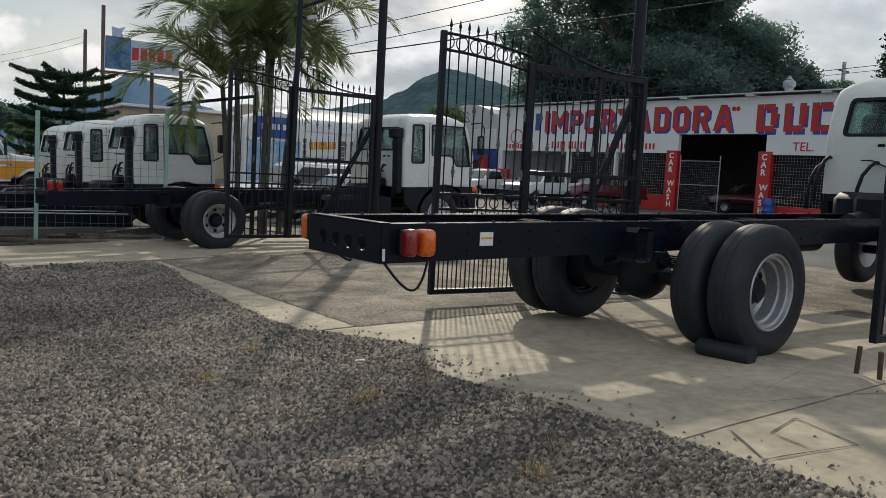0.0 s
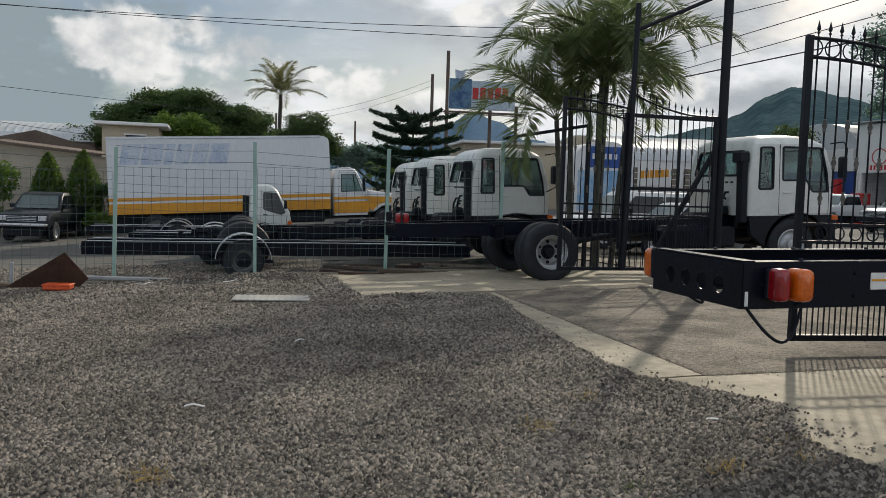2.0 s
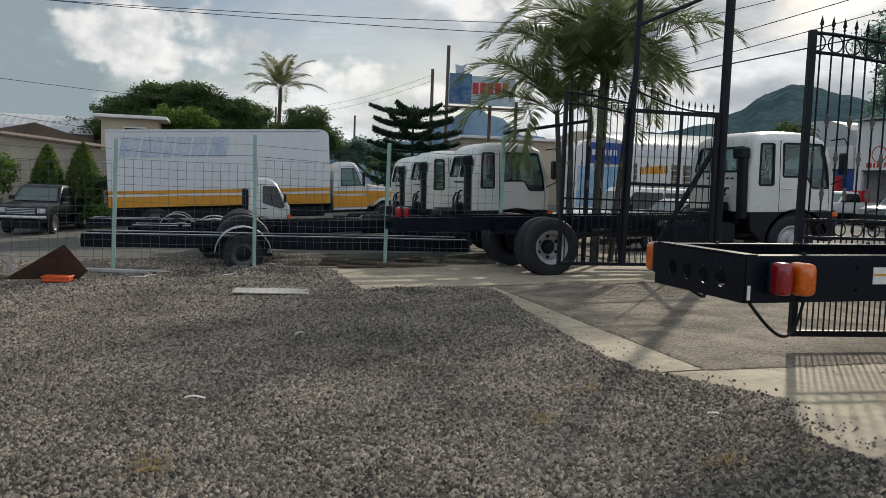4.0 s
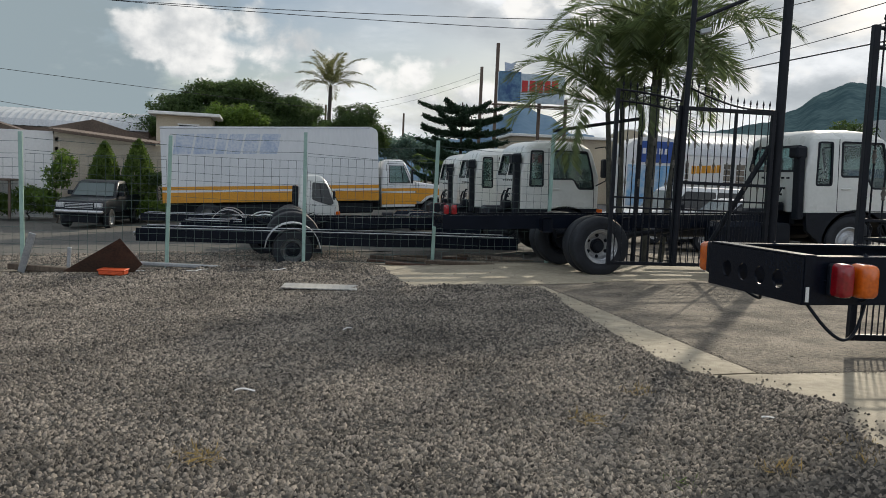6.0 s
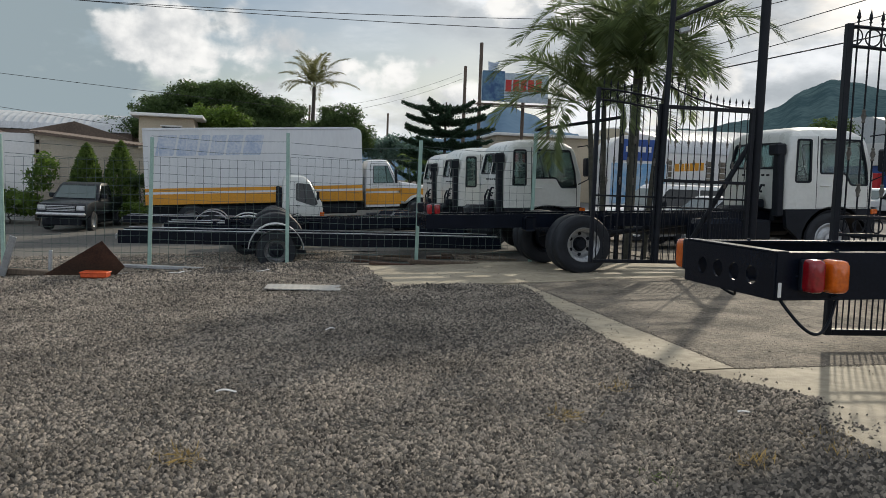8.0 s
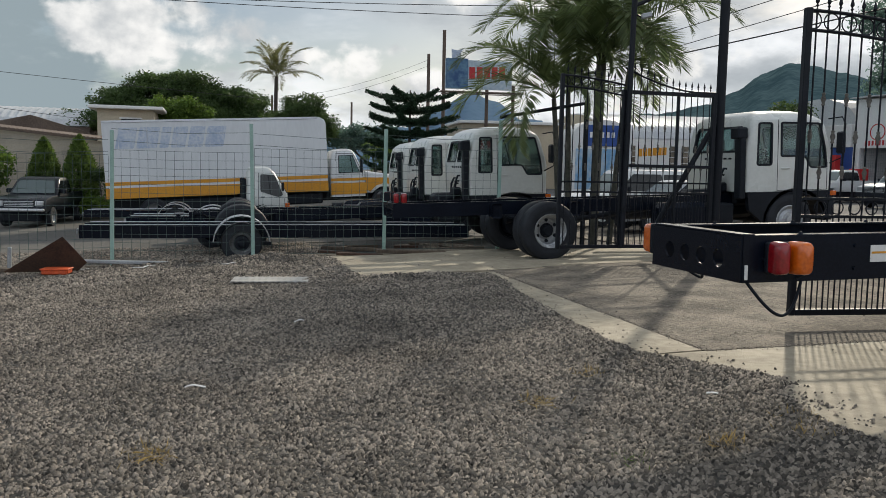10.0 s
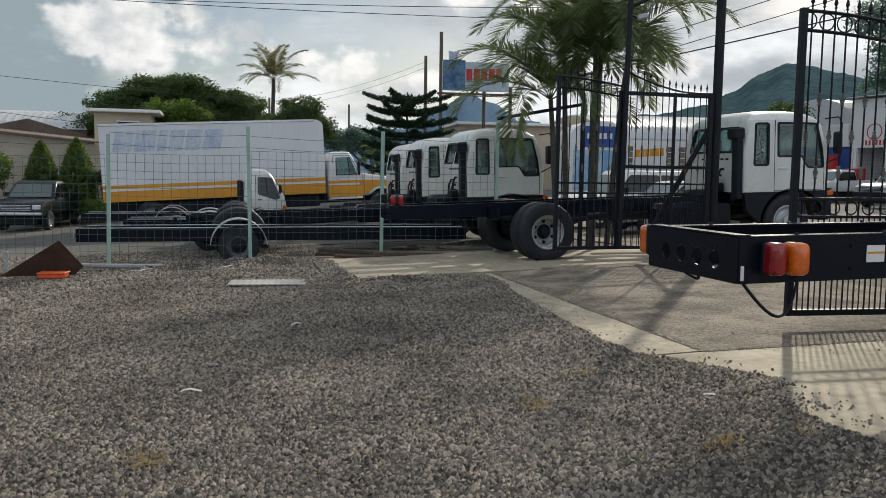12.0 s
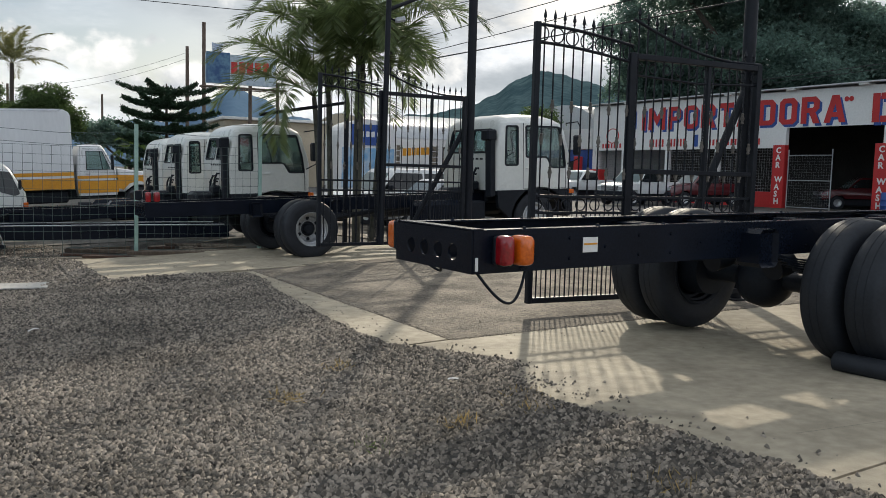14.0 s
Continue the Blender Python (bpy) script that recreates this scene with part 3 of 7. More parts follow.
def scatter_stones(name, n, place, size, mat, label):
    """Many small broken stones as one mesh."""
    rng = np.random.default_rng(11)
    base = np.array([(1, 0.45, -0.35), (-0.95, 0.55, -0.35), (-0.85, -0.6, -0.35), (0.9, -0.55, -0.35), (-0.42, 0.12, 0.55), (0.48, -0.10, 0.45)])
    tri = np.array([(0, 1, 4), (0, 4, 5), (1, 2, 4), (2, 3, 5), (2, 5, 4), (3, 0, 5)])
    xy = place(rng, n)
    n = len(xy)
    r = size * (0.55 + 0.9 * rng.random(n) ** 1.6)
    r *= np.array([0.72 if x > gravel_edge(y) + 0.02 and y < 12.3 else 1.0 for x, y in xy])
    ang = rng.random(n) * 2 * np.pi
    jit = 1 + 0.7 * (rng.random((n, 6, 3)) - 0.5)
    p = base[None] * jit * r[:, None, None] * np.array([1.0, 1.0, 1.2])
    tilt = (rng.random((n, 2)) - 0.5) * 0.9
    p[:, :, 2] += p[:, :, 0] * tilt[:, 0:1] + p[:, :, 1] * tilt[:, 1:2]
    c, s = np.cos(ang)[:, None], np.sin(ang)[:, None]
    q = np.stack([p[:, :, 0] * c - p[:, :, 1] * s, p[:, :, 0] * s + p[:, :, 1] * c, p[:, :, 2]], axis=2)
    z = np.array([bed(x, y) for x, y in xy]) + r * 0.25
    z = np.maximum(z, np.array([gz(x, y) + 0.014 if x > gravel_edge(y) - 0.28 and y < 16 else -9.0 for x, y in xy]) + r * 0.42)
    q += np.concatenate([xy, z[:, None]], axis=1)[:, None, :]
    me = bpy.data.meshes.new(name)
    me.vertices.add(n * 6)
    me.vertices.foreach_set("co", q.reshape(-1))
    me.loops.add(n * 18)
    f = (tri[None] + 6 * np.arange(n)[:, None, None]).reshape(-1)
    me.loops.foreach_set("vertex_index", f.astype(np.int32))
    me.polygons.add(n * 6)
    me.polygons.foreach_set("loop_start", np.arange(0, n * 18, 3, dtype=np.int32))
    me.polygons.foreach_set("use_smooth", np.ones(n * 6, dtype=bool))
    me.update()
    me.validate()
    me.materials.append(mat)
    return tagged(new(name, me), label, "gravel", kind="stuff")


def near_gravel(rng, n):
    """Denser towards the foreground, up to the concrete's edge."""
    d = 2.0 + 11.0 * rng.random(n) ** 0.75
    a = np.radians(-34 + 112 * rng.random(n))
    xy = np.stack([d * np.sin(a), 0.3 + d * np.cos(a)], axis=1)
    edge = np.array([gravel_edge(y) for y in xy[:, 1]])
    over = xy[:, 0] - edge
    rag = np.array([0.07 * noise.noise((x * 2.0, y * 2.6, 4)) + 0.05 * noise.noise((x * 7, y * 7, 8)) for x, y in xy])
    keep = (over + rag < 0.02) | (over + rag < 0.07) & (rng.random(n) < 0.3) | (over < 0.45 * rng.random(n) ** 5) & (rng.random(n) < 0.22)
    return xy[keep & (xy[:, 1] < 16)]


def loose_bits(rng, n):
    xy = np.stack([3.3 + 4.2 * rng.random(n) ** 1.7, 1.0 + 14.5 * rng.random(n)], axis=1)
    return xy


scatter_stones("gravel", 340000, near_gravel, 0.0143, GRAVEL, "grey crushed stone gravel covering the lot")
def back_gravel(rng, n):
    """Coarser cover from the middle of the lot to the fence."""
    xy = np.stack([-9 + 12.5 * rng.random(n), 11.0 + 10.0 * rng.random(n) ** 1.15], axis=1)
    edge = np.array([gravel_edge(y) for y in xy[:, 1]])
    return xy[xy[:, 0] < edge + 0.1 * rng.random(n)]


scatter_stones("back_gravel", 80000, back_gravel, 0.023, GRAVEL, "grey crushed stone towards the fence")
scatter_stones("loose_stones", 150, loose_bits, 0.013, GRAVEL, "stray dark stones lying on the concrete")


def spill(rng, n):
    """Stones kicked out over the slab where the gravel bulges."""
    return np.stack([3.52 + np.abs(0.16 * rng.normal(size=n)), 4.75 + 0.55 * rng.normal(size=n)], axis=1)


scatter_stones("spilled_stones", 200, spill, 0.016, GRAVEL, "dark stones spilled over the concrete edge")


def grit(rng, n):
    """Fine grit strewn over the worn slab and along its edges."""
    y = 6.1 + 6.3 * rng.random(n)
    x = np.array([strip_joint(v) for v in y]) + 4.4 * rng.random(n) ** 1.3
    return np.stack([x, y], axis=1)


scatter_stones("grit", 3200, grit, 0.0055, GRAVEL, "fine grit strewn over the worn concrete")
def edge_grit(rng, n):
    """Dirt and crumbs gathered in the joints."""
    y = 6.05 + 6.4 * rng.random(n)
    along = np.stack([np.array([strip_joint(v) for v in y]) + 0.03 * rng.normal(size=n), y], axis=1)
    x = 3.87 + 5.0 * rng.random(n)
    across = np.stack([x, 6.05 + 0.03 * rng.normal(size=n)], axis=1)
    return np.concatenate([along, across])


scatter_stones("joint_grit", 1800, edge_grit, 0.007, GRAVEL, "dirt and crumbs along the slab joints")


def lot_gravel(rng, n):
    """Cover for the rest of the lot, behind and beside the near part."""
    xy = np.stack([-10 + 13.5 * rng.random(n), -6 + 19 * rng.random(n)], axis=1)
    d = np.hypot(xy[:, 0], xy[:, 1] - 0.3)
    a = np.degrees(np.arctan2(xy[:, 0], xy[:, 1] - 0.3))
    edge = np.array([gravel_edge(y) for y in xy[:, 1]])
    return xy[((d < 2.1) | (a < -33) | (a > 76)) & (xy[:, 0] < edge)]


scatter_stones("lot_gravel", 52000, lot_gravel, 0.021, GRAVEL, "grey crushed stone over the rest of the lot")

# ---- trucks ----
def wheel_meshes(r=0.515, w=0.27):
    """Tyre, rim and hub meshes about the y axis; +y is the outer face."""
    rim = 0.29
    pr = [(rim, -w * 0.42), (rim + 0.03, -w * 0.48), (r - 0.11, -w * 0.52), (r - 0.06, -w * 0.50), (r - 0.03, -w * 0.45), (r - 0.012, -w * 0.37), (r - 0.003, -w * 0.26),
          (r, -w * 0.12), (r - 0.003, -w * 0.115), (r - 0.003, -w * 0.095), (r, -w * 0.09), (r, w * 0.09), (r - 0.003, w * 0.095), (r - 0.003, w * 0.115), (r, w * 0.12),
          (r - 0.003, w * 0.26), (r - 0.012, w * 0.37), (r - 0.026, w * 0.435), (r - 0.032, w * 0.455), (r - 0.045, w * 0.46), (r - 0.06, w * 0.495), (r - 0.11, w * 0.52), (r - 0.15, w * 0.51),
          (rim + 0.04, w * 0.47), (rim + 0.03, w * 0.48), (rim, w * 0.42)]
    turn = Matrix.Rotation(radians(-90), 4, "X")
    tyre = Shape().lathe(pr, 40, turn, closed=True).mesh("tyre", 40)
    tyre.materials.append(RUBBER)
    # deep dish as on the outer wheel of a pair
    outer = Shape().lathe([(rim + 0.012, w * 0.44), (rim + 0.004, w * 0.475), (rim - 0.008, w * 0.455), (rim - 0.014, w * 0.36), (rim - 0.034, w * 0.335), (rim - 0.038, w * 0.14), (rim - 0.058, w * 0.11), (rim - 0.062, -w * 0.24),
                           (rim - 0.085, -w * 0.32), (0.155, -w * 0.335), (0.14, -w * 0.27), (0.12, -w * 0.27), (0.10, -w * 0.42), (rim, -w * 0.44)], 40, turn, closed=True).mesh("rim", 35)
    outer.materials.append(SILVER)
    # domed as on a front wheel
    front = Shape().lathe([(rim + 0.012, w * 0.44), (rim - 0.01, w * 0.47), (rim - 0.04, w * 0.36), (rim - 0.07, w * 0.33), (0.17, w * 0.50), (0.12, w * 0.5), (0.11, w * 0.66),
                           (0.0001, w * 0.68), (0.0001, -w * 0.2), (rim, -w * 0.44)], 40, turn).mesh("rim", 35)
    front.materials.append(SILVER)
    hub = Shape().lathe([(0.0001, w * 0.12), (0.07, w * 0.10), (0.095, w * 0.02), (0.10, -w * 0.25), (0.13, -w * 0.27), (0.13, -w * 0.5)], 24, turn)
    for k in range(8):
        a = 2 * math.pi * k / 8
        hub.rod((0.10 * math.cos(a), -w * 0.32, 0.10 * math.sin(a)), (0.10 * math.cos(a), -w * 0.12, 0.10 * math.sin(a)), 0.016, n=6)
    hub = hub.mesh("hub", 35)
    hub.materials.append(BLACK_MATT)
    holes = Shape()
    for k in range(6):
        a = 2 * math.pi * (k + 0.5) / 6
        holes.lathe([(0.0001, 0.0), (0.033, 0.0)], 14, pose(0.185 * math.cos(a), -w * 0.30, 0.185 * math.sin(a)) @ turn)
    holes = holes.mesh("hand_hole")
    holes.materials.append(BLACK_MATT)
    return tyre, outer, front, hub, holes


TYRE, RIM_OUT, RIM_FRONT, HUB, HOLES = wheel_meshes()
RIM_IN = RIM_OUT.copy()
RIM_IN.materials.clear()
RIM_IN.materials.append(BLACK_MATT)


def add_wheel(truck, x, y, z, outward, kind):
    """kind: outer, inner or front. outward: +1 when the outer face looks to +y."""
    m = pose(x, y, z) if outward > 0 else pose(x, y, z, 0, 0, 180)
    t = part("tyre", TYRE, RUBBER, truck, local=m)
    if kind == "front":
        part("rim", RIM_FRONT, SILVER, truck, local=m)
    else:
        part("rim", RIM_OUT if kind == "outer" else RIM_IN, SILVER, truck, local=m)
        if kind == "outer":
            part("hub", HUB, BLACK_MATT, truck, local=m)
            tagged(part("hand_hole", HOLES, BLACK_MATT, truck, local=m), kind="stuff")
    return t


def ring_rect(x0, x1, w, r, z, n=5):
    """A rounded rectangle seen from above."""
    return [Vector((x, y, z)) for x, y in rounded([(x0, -w / 2), (x1, -w / 2), (x1, w / 2), (x0, w / 2)], r, n)]


def cab_meshes(W=2.06, L=1.72, z0=1.08, z1=2.62):
    """A cab-over body with its openings cut, from its back at x = 0; and the panes that fill them."""
    h = z1 - z0

    def shell(g):
        rows = [(0.0, 0.0, L - 0.02, W, 0.07), (0.42, 0.0, L, W, 0.08), (0.50, 0.0, L - 0.02, W, 0.08), (0.80, 0.09, L - 0.14, W - 0.02, 0.11),
                (0.88, 0.13, L - 0.19, W - 0.06, 0.16), (0.94, 0.20, L - 0.29, W - 0.22, 0.24), (0.98, 0.30, L - 0.42, W - 0.45, 0.28), (1.0, 0.46, L - 0.62, W - 0.75, 0.28)]
        return Shape().loft([ring_rect(a + g, b - g, w - 2 * g, max(0.03, r - g), z0 + u * h + (g if u == 0 else -g)) for u, a, b, w, r in rows])

    body = new("cab_body", shell(0.0).mesh("cab_body", 28))
    quarter = rounded([(0.19, z0 + 0.50), (0.49, z0 + 0.50), (0.485, z0 + 1.30), (0.22, z0 + 1.30)], 0.05)
    door = rounded([(0.66, z0 + 0.66), (1.14, z0 + 0.66), (1.26, z0 + 0.44), (1.60, z0 + 0.44), (1.56, z0 + 0.80), (1.44, z0 + 1.29), (0.66, z0 + 1.31)], 0.05)
    rears = [rounded([(a, z0 + 0.76), (b, z0 + 0.76), (b * 0.95, z0 + 1.24), (a * 0.95, z0 + 1.24)], 0.07) for a, b in ((-0.80, -0.05), (0.05, 0.80))]
    wind = rounded([(-0.90, z0 + 0.62), (0.90, z0 + 0.62), (0.84, z0 + 1.28), (-0.84, z0 + 1.28)], 0.08)
    across = Matrix(((1, 0, 0, 0), (0, 0, 1, 0), (0, 1, 0, 0), (0, 0, 0, 1)))
    along = Matrix(((0, 0, 1, 0), (1, 0, 0, 0), (0, 1, 0, 0), (0, 0, 0, 1)))
    cut(body, [shell(0.045), Shape().prism(quarter, -2, 2, across), Shape().prism(door, -2, 2, across),
               *[Shape().prism(o, -0.3, 0.3, along) for o in rears], Shape().prism(wind, L - 0.5, L + 0.4, along)])
    me = body.data
    bpy.data.objects.remove(body, do_unlink=True)
    me.materials.clear()
    me.materials.append(WHITE_CAB)
    b = bmesh.new()
    b.from_mesh(me)
    for f in b.faces:
        f.smooth = True
    for e in b.edges:
        if len(e.link_faces) != 2 or e.calc_face_angle(0) > radians(26):
            e.smooth = False
    b.to_mesh(me)
    b.free()

    def frame_of(outline, m, wd=0.028, a=-0.012, c=0.010):
        """A rubber seal round an outline."""
        mid = Vector((sum(p[0] for p in outline) / len(outline), sum(p[1] for p in outline) / len(outline)))
        s, k = Shape(), len(outline)
        ins = []
        for i in range(k):
            p, q, o = Vector(outline[i]), Vector(outline[(i + 1) % k]), Vector(outline[i - 1])
            d = (q - o).normalized()
            nrm = Vector((-d.y, d.x))
            if nrm.dot(mid - p) < 0:
                nrm = -nrm
            ins.append((p - nrm * wd * 0.35, p + nrm * wd))
        vs = [(*o, a) for o, _ in ins] + [(*o, c) for o, _ in ins] + [(*i, a) for _, i in ins] + [(*i, c) for _, i in ins]
        for i in range(k):
            j = (i + 1) % k
            s.f += [(i, j, k + j, k + i), (k + i, k + j, 3 * k + j, 3 * k + i), (2 * k + i, 3 * k + i, 3 * k + j, 2 * k + j), (i, 2 * k + i, 2 * k + j, j)]
        s.v = [tuple(m @ Vector(p)) for p in vs]
        return s

    out = {"body": me, "seals": [], "panes": []}
    for sgn in (-1, 1):
        m = side(sgn * (W / 2 - 0.004), sgn)
        for o in (quarter, door):
            out["seals"].append(frame_of(o, m, 0.026, -0.02, 0.008).mesh("window_seal"))
            out["panes"].append(Shape().prism(o, -0.024, -0.018, m).mesh("pane"))
    m = Matrix(((0, 0.195, -1, 0.022 - 0.195 * (z0 + 0.77)), (1, 0, 0, 0), (0, 1, 0, 0), (0, 0, 0, 1)))
    for o in rears:
        out["seals"].append(frame_of(o, m, 0.03, -0.03, 0.026).mesh("window_seal"))
        out["panes"].append(Shape().prism(o, -0.02, -0.014, m).mesh("pane"))
    slope = Matrix(((0, -0.22, 1, L - 0.02 + 0.22 * (z0 + 0.62)), (1, 0, 0, 0), (0, 1, 0, 0), (0, 0, 0, 1)))
    out["panes"].append(Shape().prism(wind, -0.03, -0.024, slope).mesh("pane"))
    out["seals"].append(frame_of(wind, slope, 0.03, -0.045, 0.0).mesh("window_seal"))
    for k in out["seals"]:
        k.materials.append(BLACK_MATT)
    for k in out["panes"]:
        k.materials.append(GLASS)
    return out


CAB = cab_meshes()


def truck_frame_parts(truck, ro, front, top=1.02, deep=0.24):
    """Two channel rails with crossmembers; ro: how far they reach behind the rear axle."""
    for s in (-1, 1):
        ch = Shape()
        ch.box(-ro, front, s * 0.43 - 0.005, s * 0.43 + 0.005, top - deep, top, 0)
        ch.box(-ro, front, *sorted((s * 0.43, s * 0.35)), top - 0.010, top + 0.002, 0.002)
        ch.box(-ro, front, *sorted((s * 0.43, s * 0.35)), top - deep - 0.002, top - deep + 0.010, 0.002)
        rail = part("frame_rail", ch, BLACK_PAINT, truck)
        rv = Shape()
        for k in range(int((ro + front) / 0.28)):
            for zz in ((0.06, 0.18) if k % 3 else (0.12,)):
                x = -ro + 0.12 + 0.28 * k
                rv.rod((x, s * 0.434, top - zz), (x, s * 0.446, top - zz), 0.012, 0.008, n=6)
            if k % 2:
                rv.rod((-ro + 0.1 + 0.28 * k, s * 0.385, top), (-ro + 0.1 + 0.28 * k, s * 0.385, top + 0.014), 0.014, 0.010, n=6)
        tagged(part("rivets", rv, BLACK_PAINT, rail), kind="stuff")
    # pierced end crossmember
    outline = [(-0.43, top - deep), (0.43, top - deep), (0.43, top - 0.004), (-0.43, top - 0.004)]
    end = new("end_crossmember", Shape().prism(outline, 0, 0.012, back(-ro, -1)).mesh("end_crossmember"))
    cut(end, [Shape().rod((-ro - 0.1, y, top - deep * 0.55), (-ro + 0.1, y, top - deep * 0.55), 0.048, n=18) for y in (-0.24, -0.08, 0.08, 0.24)])
    end.data.materials.clear()
    end.data.materials.append(BLACK_PAINT)
    end.parent = truck
    part("end_flange", Shape().box(-ro - 0.005, -ro + 0.07, -0.43, 0.43, top - 0.002, top + 0.008, 0.002), BLACK_PAINT, truck)
    for x in (-1.2, -0.45, 0.55, 1.9, 3.2):
        if x < front:
            part("crossmember", Shape().box(x, x + 0.07, -0.425, 0.425, top - 0.17, top - 0.03, 0.01).box(x - 0.05, x + 0.12, -0.425, 0.425, top - 0.05, top - 0.035, 0.004), BLACK_PAINT, truck)


def truck_axle_parts(truck, top=1.02, r=0.515):
    turn = Matrix.Rotation(radians(-90), 4, "X")
    ax = Shape().rod((0, -0.92, r), (0, 0.92, r), 0.075, n=14)
    part("rear_axle", ax, BLACK_MATT, truck, smooth=35)
    df = Shape().lathe([(0.001, -0.2), (0.10, -0.19), (0.19, -0.12), (0.225, 0.0), (0.20, 0.10), (0.12, 0.18), (0.001, 0.2)], 22, pose(0, 0, r - 0.01) @ Matrix.Rotation(radians(90), 4, "Y"))
    df.rod((0.15, 0, r), (0.42, 0, r + 0.03), 0.11, 0.05, n=14)
    part("differential", df, BLACK_MATT, truck, smooth=40)
    for s in (-1, 1):
        sp = Shape()
        for k in range(7):
            ln = 0.72 - 0.08 * k
            pts = [(-ln + 2 * ln * i / 8, 0, r + 0.09 + 0.016 * (6 - k) + 0.10 * ((-1 + 2 * i / 8) ** 2) * (ln / 0.72) ** 2) for i in range(9)]
            for a, b in zip(pts, pts[1:]):
                sp.add([(a[0], s * 0.50 - 0.04, a[2]), (a[0], s * 0.50 + 0.04, a[2]), (b[0], s * 0.50 + 0.04, b[2]), (b[0], s * 0.50 - 0.04, b[2]),
                        (a[0], s * 0.50 - 0.04, a[2] + 0.012), (a[0], s * 0.50 + 0.04, a[2] + 0.012), (b[0], s * 0.50 + 0.04, b[2] + 0.012), (b[0], s * 0.50 - 0.04, b[2] + 0.012)],
                       [(0, 1, 2, 3), (4, 7, 6, 5), (0, 4, 5, 1), (1, 5, 6, 2), (2, 6, 7, 3), (3, 7, 4, 0)])
        part("leaf_spring", sp, BLACK_MATT, truck)
        part("spring_hanger", Shape().box(-0.86, -0.66, s * 0.44, s * 0.56, top - 0.30, top - 0.04, 0.03), BLACK_PAINT, truck)
        part("spring_hanger", Shape().box(0.66, 0.86, s * 0.44, s * 0.56, top - 0.30, top - 0.04, 0.03), BLACK_PAINT, truck)
        part("brake_drum", Shape().lathe([(0.05, -0.1), (0.20, -0.1), (0.21, 0.1), (0.05, 0.1)], 24, pose(0, s * 0.62, r) @ turn), BLACK_MATT, truck, smooth=35)
        for k, y in (("outer", 1.10), ("inner", 0.77)):
            add_wheel(truck, 0, s * y, r, s if k == "outer" else -s, k)
    for s in (-1, 1):
        part("brake_chamber", Shape().rod((-0.30, s * 0.28, r + 0.12), (-0.12, s * 0.28, r + 0.16), 0.09, n=16), BLACK_MATT, truck, smooth=35)
    part("propeller_shaft", Shape().rod((0.4, 0, r + 0.03), (3.2, 0, top - 0.18), 0.05, n=12), BLACK_MATT, truck, smooth=35)


def pillow(x0, x1, y0, y1, z0, z1, r):
    """A lens or cushion with rounded outline and a softly domed face towards y1."""
    s = Shape()
    rings = []
    d = y1 - y0
    for u, g in ((0.0, 0.0), (0.55, 0.0), (0.82, 0.10), (0.95, 0.30), (1.0, 0.65)):
        g *= r
        rings.append([Vector((x, y0 + d * u, z)) for x, z in rounded([(x0 + g, z0 + g), (x1 - g, z0 + g), (x1 - g, z1 - g), (x0 + g, z1 - g)], r, 4)])
    return s.loft(rings)


def lamp_pair(truck, x, y, z, out, plain=False):
    """A red and an amber tail lamp side by side on the outside of a rail."""
    m = pose(x, y, z)
    amber = ("turn_lamp", 0.104, AMBER_LENS, "amber turn lamp lens", 0.105) if not plain else ("tail_lamp", 0.13, RED_LENS, "red tail lamp lens", 0.10)
    for name, dx, mat, lab, w in (("tail_lamp", 0.0, RED_LENS, "red tail lamp lens", 0.075), amber):
        lens = pillow(dx, dx + (0.098 if dx else 0.088), 0.035 * out, (0.03 + w) * out, -0.084, 0.084, 0.03)
        lens.v = [tuple(m @ Vector(v)) for v in lens.v]
        b = part(name, lens, mat, truck, lab, smooth=50)
        part("lens_rib", Shape().box(dx + 0.012, dx + 0.080, *sorted((0.04 * out, (0.028 + w) * out)), -0.006, 0.006, 0.003, m), mat, b)
        part("lamp_base", Shape().box(dx - 0.004, dx + 0.098, *sorted((0.0, 0.040 * out)), -0.08, 0.08, 0.01, m), BLACK_MATT, b)


